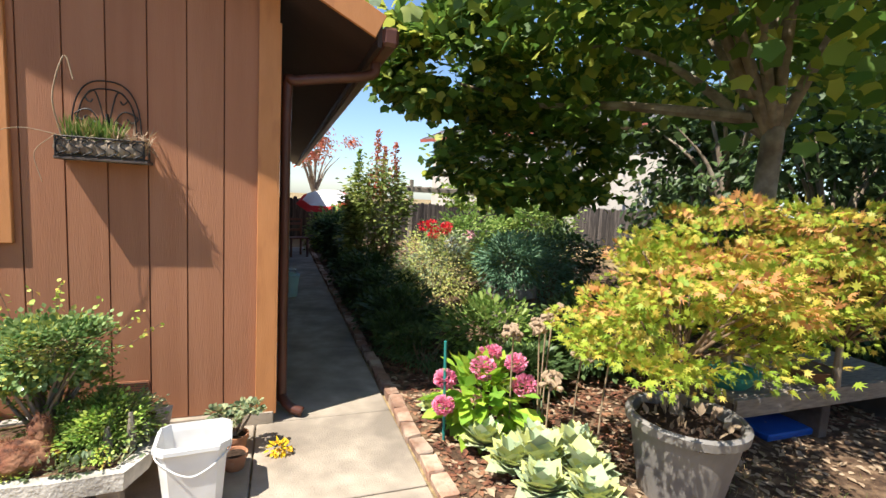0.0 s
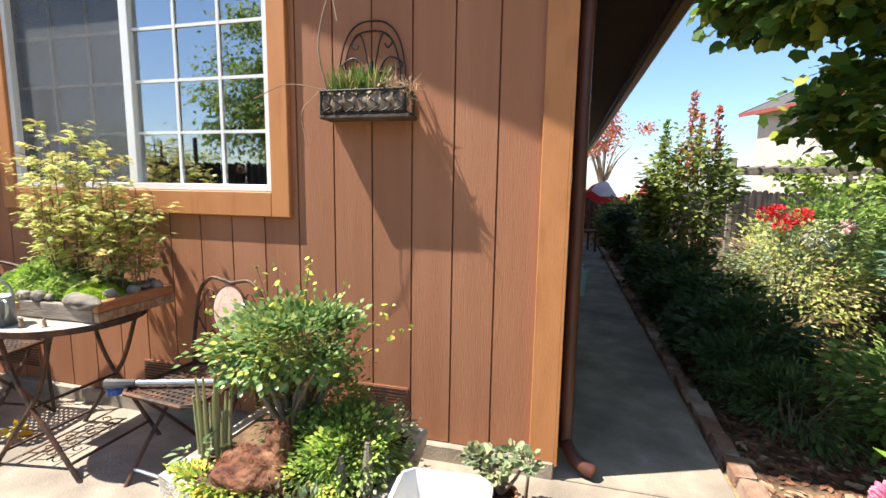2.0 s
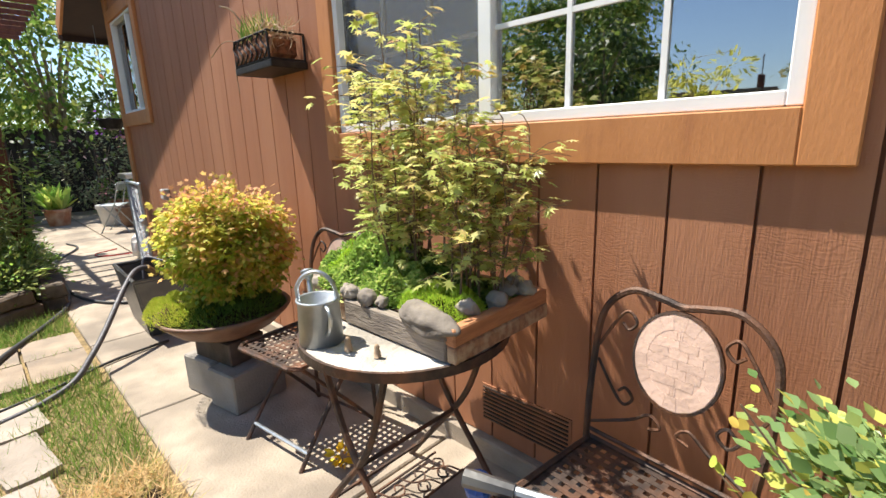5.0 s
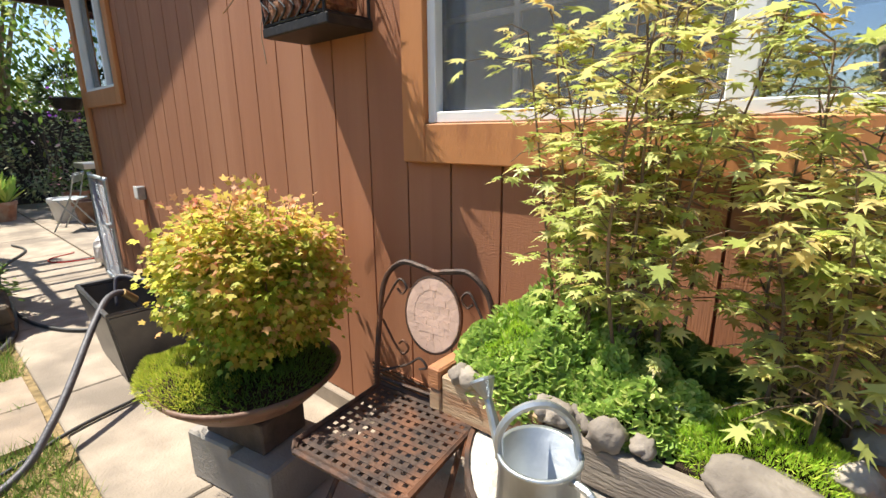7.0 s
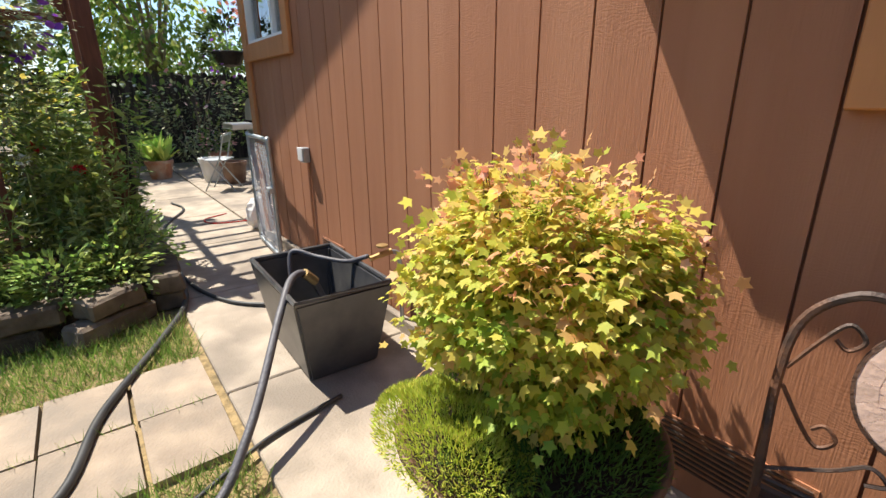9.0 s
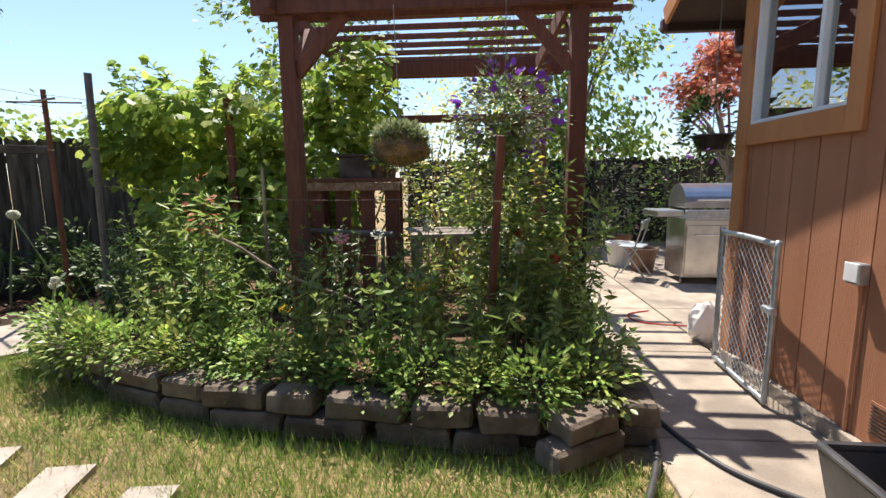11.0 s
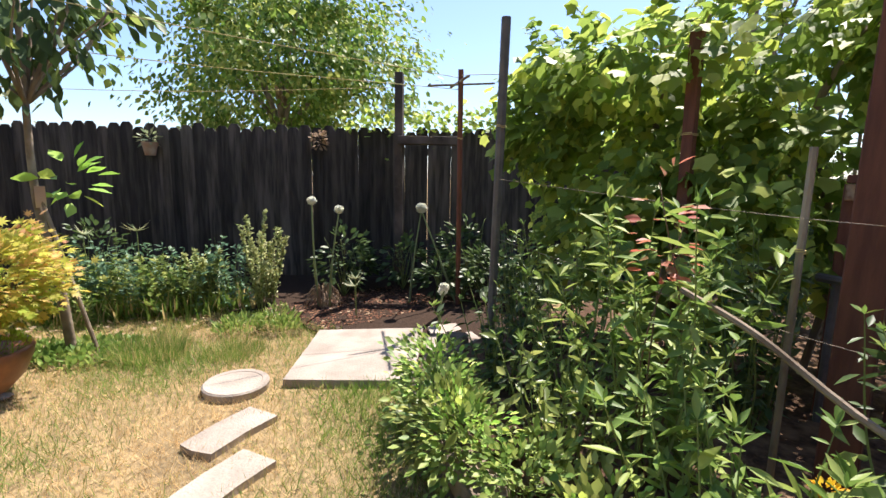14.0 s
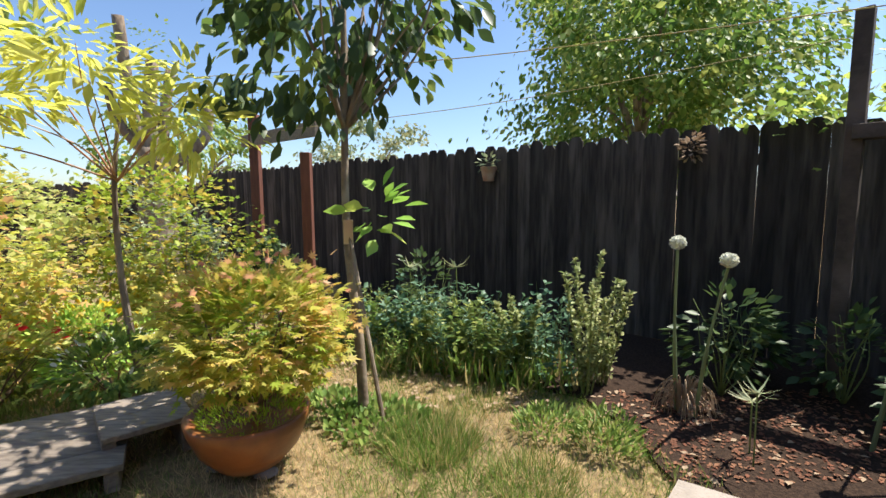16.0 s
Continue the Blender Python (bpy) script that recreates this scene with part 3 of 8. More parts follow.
def wall_with_holes(name, x0, x1, y0, y1, holes, mat, parent, z0=0.0, ztop=None):
    bm = bmesh.new()
    cuts = sorted({x0, x1, PEAK, *[h for w in holes for h in w[:2]]})
    for a, b in zip(cuts, cuts[1:]):
        w = [q for q in holes if q[0] < (a + b) / 2 < q[1]]
        for lo, hi in ([(z0, w[0][2]), (w[0][3], None)] if w else [(z0, None)]):
            v = [bm.verts.new((x, y, lo if k == 0 else (hi if hi else roof_z(x) + 0.01))) for y in (y0, y1) for x in (a, b) for k in (0, 1)]
            for f in ((0, 2, 3, 1), (6, 4, 5, 7), (4, 0, 1, 5), (2, 6, 7, 3), (1, 3, 7, 5), (2, 0, 4, 6)):
                bm.faces.new([v[i] for i in f])
    return part(name, bm, mat, parent)


wall_with_holes("sheathing", HX0, HX1, 0.012, 0.14, WINS, SIDEBACK, wall_front, 0.09)
part("foundation", box((HX0 - 0.01, -0.035, -0.03), (HX1 + 0.01, 0.15, 0.095), 0.006), CONCRETE, wall_front)
for k in range(66):
    y = 0.15 + 0.2033 * k
    part("siding_board", box((-0.012, y + G, 0.10), (0.001, y + 0.2033 - G, 2.60)), SIDING, wall_side)
part("sheathing", box((-0.14, 0.14, 0.09), (-0.012, 13.6, 2.6)), SIDEBACK, wall_side)
part("foundation", box((-0.14, 0.15, -0.03), (0.012, 13.6, 0.095)), CONCDARK, wall_side)
wall_left = tagged(part("wall_left", box((HX0, 0.14, 0), (HX0 + 0.14, 13.6, 2.6)), SIDING), "brown painted house end wall", "wall", kind="structure")
tagged(part("wall_back", box((HX0, 13.6, 0), (HX1, 13.74, 2.7)), SIDING), "brown painted rear house wall", "wall", kind="structure")
for x0, x1 in ((-0.105, 0.014), (HX0 - 0.014, HX0 + 0.10)):
    t = tagged(part("trim", box((x0, -0.028, 0.075), (x1, -0.002, roof_z(0.05) + 0.03), 0.003), TRIM), "orange brown painted corner board", "trim", kind="structure")
tagged(part("trim", box((0.002, -0.027, 0.075), (0.026, 0.10, 2.6), 0.003), TRIM), "orange brown painted corner board", "trim", kind="structure")
tagged(part("trim", box((HX0 - 0.026, -0.027, 0.075), (HX0 - 0.002, 0.10, 2.6), 0.003), TRIM), "orange brown painted corner board", "trim", kind="structure")

roof = tagged(new("roof"), "gable roof with dark brown overhanging eaves", "roof", kind="structure")
for sgn, xe in ((1, HX1 + EAVE_X), (-1, HX0 - EAVE_X)):
    bm = bmesh.new()
    v = [bm.verts.new((x, y, EAVE_Z + PITCH * abs(xe - x) + dz)) for dz in (0.012, 0.11) for y in (-OVER, 13.9) for x in (xe, PEAK)]
    for f in ((0, 1, 3, 2), (4, 6, 7, 5), (0, 4, 5, 1), (2, 3, 7, 6), (0, 2, 6, 4), (1, 5, 7, 3)):
        bm.faces.new([v[i] for i in f])
    bmesh.ops.recalc_face_normals(bm, faces=bm.faces)
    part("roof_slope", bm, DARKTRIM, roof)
    top = Vector((PEAK, 0, EAVE_Z + PITCH * abs(xe - PEAK)))
    part("rake_board", beam((xe, -OVER - 0.014, EAVE_Z + 0.07), (top.x, -OVER - 0.014, top.z + 0.07), 0.026, 0.145), TRIM, roof)
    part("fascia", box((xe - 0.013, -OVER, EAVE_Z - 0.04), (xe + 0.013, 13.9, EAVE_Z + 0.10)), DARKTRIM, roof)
    g = part("gutter", box((min(xe + sgn * 0.013, xe + sgn * 0.115), -OVER - 0.02, EAVE_Z - 0.03), (max(xe + sgn * 0.013, xe + sgn * 0.115), 13.9, EAVE_Z + 0.085), 0.02), SPOUT, roof)

spout = thing("downspout", "red brown painted metal downspout at the house corner", "downspout", 0, 0, 0, kind="structure")
bm = tube(smooth_path([(0.63, 0.06, 2.48), (0.62, 0.06, 2.40), (0.50, 0.06, 2.36), (0.12, 0.09, 2.29), (0.065, 0.12, 2.22), (0.062, 0.14, 1.2), (0.062, 0.14, 0.2), (0.07, 0.12, 0.12), (0.12, 0.05, 0.075), (0.20, 0.02, 0.045)], 5), 0.034, 8)
part("pipe", bm, SPOUT, spout, smooth=True)
spout2 = thing("downspout", "dark gutter elbow under the eave", "downspout", kind="structure")
part("pipe", tube(smooth_path([(-7.99, 0.25, 2.50), (-7.98, 0.25, 2.36), (-7.9, 0.25, 2.30), (-7.5, 0.25, 2.30), (-7.43, 0.25, 2.22), (-7.42, 0.25, 0.1)], 5), 0.036, 8), SPOUT, spout2, smooth=True)


def window(name, w, mull, rows, cols, label, f=0.035, mw=0.028):
    x0, x1, z0, z1 = w
    ob = tagged(new(name), label, "window", kind="structure")
    tw = 0.105
    for lo, hi in (((x1, z0 - 0.13), (x1 + tw, z1 + tw)), ((x0 - tw, z0 - 0.13), (x0, z1 + tw)), ((x0, z0 - 0.13), (x1, z0 - 0.002)), ((x0, z1 + 0.002), (x1, z1 + tw))):
        part("casing", box((lo[0], -0.032, lo[1]), (hi[0], -0.002, hi[1]), 0.004), TRIM, ob)
    for lo, hi in (((x0, z0), (x0 + f, z1)), ((x1 - f, z0), (x1, z1)), ((x0 + f, z0), (x1 - f, z0 + f)), ((x0 + f, z1 - f), (x1 - f, z1)), ((mull - mw, z0 + f), (mull + mw, z1 - f))):
        part("window_frame", box((lo[0], -0.014, lo[1]), (hi[0], 0.055, hi[1]), 0.003), VINYL, ob)
    for a, b, depth in ((x0 + f, mull - mw, 0.035), (mull + mw, x1 - f, 0.018)):
        g = part("pane", box((a, depth, z0 + f), (b, depth + 0.004, z1 - f)), GLASS, ob)
        g.visible_shadow = False
        for i in range(1, cols):
            x = a + (b - a) * i / cols
            part("muntin", box((x - 0.008, depth - 0.010, z0 + f), (x + 0.008, depth - 0.002, z1 - f)), VINYL, ob)
        for j in range(1, rows):
            z = z0 + f + (z1 - z0 - 2 * f) * j / rows
            part("muntin", box((a, depth - 0.009, z - 0.008), (b, depth - 0.003, z + 0.008)), VINYL, ob)
    return ob


w1 = window("window_1", WINS[0], -2.345, 4, 3, "white vinyl sliding window with grilles, half behind a screen, in orange brown casing")
part("screen", box((-3.20, 0.022, 1.37), (-2.373, 0.0235, 2.465)), MESHSCREEN, w1, "grey insect screen")
# closed mini blind behind the screen, gathered one in the other sash
for i in range(7):
    part("blind_slat", beam((-2.30, 0.075, 2.44 - 0.028 * i), (-1.49, 0.075, 2.44 - 0.028 * i), 0.022, 0.003, 0), BLINDM, w1)
for i in range(26):
    part("blind_slat", beam((-3.19, 0.075, 2.45 - 0.032 * i), (-2.39, 0.075, 2.45 - 0.032 * i), 0.022, 0.003, 0), BLINDM, w1)
w2 = window("window_2", WINS[1], -6.66, 1, 1, "narrow white vinyl sliding window in a brown casing", 0.022, 0.016)
part("blind", box((-6.63, 0.06, 1.7), (-6.45, 0.066, 2.5)), BLINDM, w2, "pale roller blind")
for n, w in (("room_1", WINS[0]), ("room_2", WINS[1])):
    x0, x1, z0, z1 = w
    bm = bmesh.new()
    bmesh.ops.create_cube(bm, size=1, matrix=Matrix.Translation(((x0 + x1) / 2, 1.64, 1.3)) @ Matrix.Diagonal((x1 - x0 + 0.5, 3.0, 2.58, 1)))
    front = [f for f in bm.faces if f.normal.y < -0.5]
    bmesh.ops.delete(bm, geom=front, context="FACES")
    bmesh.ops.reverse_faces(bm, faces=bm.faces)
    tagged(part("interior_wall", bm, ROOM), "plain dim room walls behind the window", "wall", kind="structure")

# ---- fences ----


def picket_mesh(w, h, seed):
    bm = bmesh.new()
    out = [(-w / 2, 0), (w / 2, 0), (w / 2, h - 0.05), (w / 2 - 0.035, h), (-w / 2 + 0.035, h), (-w / 2, h - 0.05)]
    lo = [bm.verts.new((x, -0.009, z)) for x, z in out]
    hi = [bm.verts.new((x, 0.009, z)) for x, z in out]
    bm.faces.new(lo)
    bm.faces.new(hi[::-1])
    for i in range(6):
        bm.faces.new((lo[i], hi[i], hi[(i + 1) % 6], lo[(i + 1) % 6]))
    bmesh.ops.recalc_face_normals(bm, faces=bm.faces)
    me = bpy.data.meshes.new("picket")
    bm.to_mesh(me)
    bm.free()
    return me


def fence(a, b, h, label, step=0.147, gap=-0.0005, rails=1, vary=0.03):
    a, b = Vector((*a, 0)), Vector((*b, 0))
    d = b - a
    ang = math.degrees(math.atan2(d.y, d.x))
    ob = thing("fence", label, "fence", a.x, a.y, 0, ang, kind="structure")
    n = int(d.length / step)
    meshes = [picket_mesh(step - gap, h + k, i) for i, k in enumerate((-vary, 0.0, vary * 0.5, vary))]
    for me in meshes:
        me.materials.append(FENCE)
    rr = random.Random(4)
    for i in range(n):
        p = new("picket", rr.choice(meshes))
        p.parent = ob
        p.matrix_basis = pose(i * step + rr.uniform(-0.0022, 0.0022), rr.uniform(-0.004, 0.004), -0.03, 0, rr.uniform(-0.12, 0.12), 0)
    for z in (0.4, h - 0.35):
        part("rail", box((0, rails * 0.012, z), (d.length, rails * 0.05, z + 0.09)), FENCE, ob)
    return ob


fence((-13.2, -4.34), (-1.0, -14.9), 1.93, "tall weathered dark grey picket fence with dog-eared tops", rails=-1)
fence((-14.4, 9.0), (-14.4, -3.6), 1.8, "dark weathered picket fence behind the patio", rails=-1)
fence((-1.2, 13.5), (11.5, 13.5), 1.42, "weathered picket fence at the end of the side garden", rails=1)
fence((11.5, 13.5), (11.5, -8.0), 1.6, "weathered picket fence along the side garden", rails=1)
fence((-1.0, -14.9), (11.5, -8.0), 1.7, "weathered picket fence closing the yard", rails=1)


# ---- concrete slabs, pavers and stones ----
for x0, y0, x1, y1 in RECTS:
    part("slab", box((x0, y0, -0.06), (x1, y1, 0.012), 0.006), CONCRETE, patio)
pav = tagged(new("paver_path"), "tan rectangular pavers set in the lawn", "pavement", kind="structure")
for j in range(4):
    for i in range(2):
        x, y = -5.43 + 0.405 * i + rng.uniform(-0.008, 0.008), -1.275 - 0.302 * j + rng.uniform(-0.006, 0.006)
        part("paver", slab([(x, y), (x + 0.393, y), (x + 0.393, y + 0.29), (x, y + 0.29)], -0.04, 0.012 + rng.uniform(-0.004, 0.004), 0.005), PAVER, pav)
steps = tagged(new("stepping_stones"), "pale concrete stepping stones in dry grass", "pavement", kind="structure")
for cx, cy, lx, ly, a in ((-6.16, -5.43, 0.42, 0.22, 22), (-5.99, -5.03, 0.42, 0.21, 22), (-5.86, -4.57, 0.40, 0.18, 18), (-5.74, -4.10, 0.38, 0.22, 20), (-5.62, -3.62, 0.40, 0.22, 15), (-5.50, -3.15, 0.40, 0.22, 10),
                          (-3.80, -1.37, 0.40, 0.19, 8), (-3.36, -1.38, 0.40, 0.20, 5), (-2.95, -1.40, 0.40, 0.2, 6), (-4.22, -1.36, 0.38, 0.2, 4), (-2.5, -1.42, 0.4, 0.2, 4)):
    c, s = math.cos(radians(a)), math.sin(radians(a))
    o = [(-lx / 2, -ly / 2 * 0.9), (0, -ly / 2), (lx / 2, -ly / 2 * 0.85), (lx / 2 * 1.04, 0), (lx / 2 * 0.96, ly / 2), (0, ly / 2 * 0.94), (-lx / 2 * 0.97, ly / 2)]
    part("stone", slab([(cx + c * u - s * v, cy + s * u + c * v) for u, v in o], -0.05, 0.018, 0.006), STONE, steps)
bm = lathe([(0, -0.03), (0.19, -0.03), (0.195, 0.025), (0.185, 0.035), (0.155, 0.034), (0.15, 0.030), (0, 0.031)], 36)
part("round_stone", bm, STONE, steps, m=pose(-6.36, -5.94, 0))
part("large_slab", slab([(-6.59, -5.78), (-7.22, -6.50), (-7.92, -6.0), (-7.2, -5.24)], -0.05, 0.035, 0.006), STONE, steps, "large square concrete slab")
for o in ([(-7.95, -5.97), (-8.05, -5.98), (-8.2, -5.9), (-8.14, -5.74), (-7.95, -5.74), (-7.87, -5.82)], [(-7.8, -5.78), (-8.0, -5.69), (-8.14, -5.66), (-8.08, -5.48), (-7.85, -5.45), (-7.62, -5.52), (-7.64, -5.66)]):
    part("broken_slab", slab(o, -0.05, 0.045, 0.012), STONE, steps, "broken pale concrete piece")

kerb = tagged(new("kerb"), "old red brick edging beside the side path", "kerb", kind="structure")
bme = []
for i in range(5):
    b = box((-0.05, -0.1, -0.04), (0.05, 0.1, 0.05), 0.008)
    for v in b.verts:
        v.co += Vector(rng.uniform(-0.006, 0.006, 3))
    me = bpy.data.meshes.new("brick")
    b.to_mesh(me)
    b.free()
    me.materials.append(BRICK)
    bme.append(me)
for i in range(62):
    o = new("brick", bme[i % 5])
    o.parent = kerb
    o.matrix_basis = pose(0.885 + rng.uniform(-0.012, 0.012), -1.0 + 0.213 * i, -0.012 + rng.uniform(-0.012, 0.012), rng.uniform(-4, 4), rng.uniform(-6, 6), rng.uniform(-5, 5) + (180 if i % 2 else 0))

wallst = tagged(new("bed_wall"), "two courses of rough stone edging the raised bed", "stone wall", kind="structure")
curve = smooth_path([(-8.3, -1.0, 0), (-7.2, -0.98, 0), (-6.42, -0.98, 0), (-6.12, -1.30, 0), (-6.16, -2.0, 0), (-6.26, -2.9, 0), (-6.40, -3.55, 0), (-6.66, -4.2, 0), (-6.98, -4.8, 0), (-7.4, -5.15, 0), (-7.7, -5.3, 0)], 14)
for course in range(2):
    dist, nxt, k = 0.0, 0.1 * course, 0
    for p, q in zip(curve, curve[1:]):
        dist += (q - p).length
        if dist >= nxt:
            ln = random.uniform(0.26, 0.48)
            nxt = dist + ln
            d = math.degrees(math.atan2((q - p).y, (q - p).x))
            b = box((-ln * 0.485, -0.085, -0.056), (ln * 0.485, 0.085, 0.056), 0.016)
            bmesh.ops.subdivide_edges(b, edges=[e for e in b.edges if e.calc_length() > 0.08], cuts=1)
            for v in b.verts:
                v.co += Vector((noise.noise(v.co * 9 + Vector((k, 0, course))), noise.noise(v.co * 9 + Vector((0, k, 7))), noise.noise(v.co * 8 + Vector((3, 0, k))) * 0.6)) * 0.022
            part("stone", b, WALLSTONE, wallst, m=Matrix.Translation((q.x, q.y, 0.05 + 0.118 * course)) @ pose(0, 0, 0, 0, 0, d + random.uniform(-4, 4)) @ pose(ln * 0.4, 0, 0))
            k += 1


# ---- things on the house wall ----
def wall_basket(x0, x1, z0, z1, scroll, label, dp=0.195):
    cx, w, h = (x0 + x1) / 2, x1 - x0, z1 - z0
    ob = thing("wall_basket", label, "planter", cx, 0, z0, 0, "wall baskets")
    part("liner", box((-w / 2 + 0.012, -dp + 0.010, 0.015), (w / 2 - 0.012, -0.03, h - 0.01), 0.02), BARKROCK if not scroll else ROCK, ob, "dark stone-like liner")
    for i in range(9):
        k = random.Random(i)
        part("liner_relief", lump((0.034, 0.016, h * 0.42), i, 0.5, 3, None, (-w / 2 + w * (i + 0.5) / 9, -dp + 0.011, h * (0.42 + 0.16 * k.random())), 2.2), BARK if scroll else BARKROCK, ob, smooth=True)
    bm = bmesh.new()
    for z in (0.006, h):
        tube([(-w / 2, -dp, z), (w / 2, -dp, z)], 0.006, 6, bm)
        for s in (-1, 1):
            tube([(s * w / 2, -dp, z), (s * w / 2, -0.004, z)], 0.006, 6, bm)
    for s in (-1, 1):
        tube([(s * w / 2, -dp, 0), (s * w / 2, -dp, h)], 0.006, 6, bm)
        tube([(s * w / 2, -0.006, 0), (s * w / 2, -0.006, h)], 0.006, 6, bm)
    for i in range(7):
        x = -w / 2 + w * (i + 0.5) / 7
        tube(smooth_path([(x - 0.02, -dp - 0.005, 0.01), (x + 0.025, -dp - 0.007, h * 0.35), (x - 0.025, -dp - 0.007, h * 0.7), (x + 0.01, -dp - 0.005, h)], 4), 0.004, 5, bm)
    part("wire_frame", bm, BLACKIRON, ob)
    part("base_tray", box((-w / 2 - 0.01, -dp - 0.005, -0.018 if scroll else -0.035), (w / 2 + 0.02, -0.004, 0.0), 0.004), DARKWOOD if scroll else BLACKIRON, ob)
    if scroll:
        bm = bmesh.new()
        R = w * 0.41
        for q in (1.0, 0.86):
            tube([(q * R * math.copysign(abs(math.cos(a)) ** 0.75, math.cos(a)), -0.012, h + 0.02 + q * R * 1.85 * math.sin(a) ** 0.8) for a in np.linspace(0.001, math.pi - 0.001, 26)], 0.004, 6, bm)
        tube([(0, -0.012, 0), (0, -0.012, h + R * 0.9)], 0.009, 6, bm)
        for s in (-1, 1):
            for r, zz in ((0.9, 0.55), (0.6, 0.95), (0.5, 0.3)):
                tube(smooth_path([(0, -0.012, h + R * zz * 0.3), (s * R * r * 0.5, -0.014, h + R * (zz * 1.5 + 0.15)), (s * R * r, -0.012, h + R * (zz * 1.5)), (s * R * r * 0.8, -0.012, h + R * (zz * 1.5 - 0.18)), (s * R * r * 0.65, -0.012, h + R * zz * 1.42)], 5), 0.004, 5, bm)
        part("scroll_back", bm, BLACKIRON, ob)
    P = np.column_stack([rng.uniform(-w * 0.42, w * 0.2, 260), rng.uniform(-dp + 0.025, -0.05, 260), np.full(260, h - 0.02)])
    D = np.column_stack([rng.normal(0, 0.35, 260), rng.normal(-0.05, 0.25, 260), np.ones(260)])
    leaf_mesh("grass", P, D, 0.115, BLADE, GRASS, ob)
    P = np.column_stack([rng.uniform(w * 0.1, w * 0.56, 240), rng.uniform(-dp - 0.005, -0.04, 240), np.full(240, h) + rng.uniform(-0.05, 0.04, 240)])
    leaf_mesh("coir_fibre", P, rng.normal(0, 1, (240, 3)) + np.array((0.3, 0, -0.1)), 0.06, BLADE, DRYTAN, ob)
    bm = bmesh.new()
    tube(smooth_path([(-w * 0.45, -0.1, h), (-w * 0.5, -0.14, h + 0.2), (-w * 0.38, -0.12, h + 0.42), (-w * 0.28, -0.13, h + 0.3)] if scroll else [(-w * 0.4, -0.1, h), (-w * 0.6, -0.16, h + 0.16), (-w * 0.8, -0.2, h + 0.2)], 6), 0.0045, 5, bm)
    tube(smooth_path([(-w * 0.4, -0.15, h), (-w * 0.8, -0.2, h + 0.02), (-w * 1.2, -0.22, h - 0.04)], 6), 0.0025, 5, bm)
    tube(smooth_path([(-w * 0.5, -0.14, h), (-w * 0.68, -0.17, h - 0.1), (-w * 0.6, -0.18, h - 0.25)], 6), 0.002, 5, bm)
    part("dry_runner", bm, DRYTAN, ob)
    return ob


wall_basket(-1.11, -0.70, 1.695, 1.80, True, "black scrolled iron wall basket with tufted grass and stone-like liner", 0.125)
wall_basket(-3.90, -3.52, 1.69, 1.82, False, "dark wire wall basket with tufted grass and straw")


def vent(x0, x1, z0, z1):
    ob = thing("foundation_vent", "brown painted metal mesh vent low in the siding", "vent", (x0 + x1) / 2, 0, z0, 0, "foundation vents")
    w, h = x1 - x0, z1 - z0
    part("frame", box((-w / 2, -0.006, 0), (w / 2, -0.0015, h)), SIDING, ob)
    for i in range(9):
        z = 0.012 + (h - 0.024) * i / 8
        part("slat", box((-w / 2 + 0.01, -0.012, z - 0.003), (w / 2 - 0.01, -0.0065, z + 0.003)), IRON, ob)


for v in ((-3.60, -3.21, 0.18, 0.34), (-1.0, -0.72, 0.20, 0.36), (-2.38, -1.98, 0.17, 0.33), (-4.82, -4.45, 0.12, 0.28), (-6.1, -5.75, 0.15, 0.31)):
    vent(*v)

ob = thing("outlet_box", "grey weatherproof electrical box on the siding", "electrical box", -6.23, 0, 0.82)
part("body", box((-0.04, -0.055, 0), (0.04, -0.002, 0.10), 0.006), GALV, ob)
part("cover", box((-0.042, -0.062, 0.012), (0.042, -0.0555, 0.102), 0.003), WHITE, ob)
part("conduit", tube([(0.012, -0.012, -0.72), (0.012, -0.012, 0.0)], 0.009, 8), SIDING, ob)

ob = thing("garden_tap", "brass hose tap on a pipe at the wall", "tap", -5.0, -0.03, 0.0)
part("pipe", tube(smooth_path([(-0.02, 0.0, 0.10), (-0.02, 0.0, 0.40), (-0.02, -0.01, 0.47), (-0.02, -0.06, 0.49)], 5), 0.012, 8), GALV, ob)
part("valve", tube([(-0.02, -0.05, 0.49), (-0.03, -0.17, 0.47)], [0.018, 0.014], 8), BRASS, ob)
part("handle", lathe([(0.0, 0.50), (0.03, 0.503), (0.03, 0.512), (0.0, 0.515)], 10), BRASS, ob, m=pose(-0.025, -0.1, 0.02))


# ---- patio furniture ----
def mosaic_tile(outline, parent):
    part("mosaic_tile", slab(outline, 0.0062, 0.0067), TILE, parent)


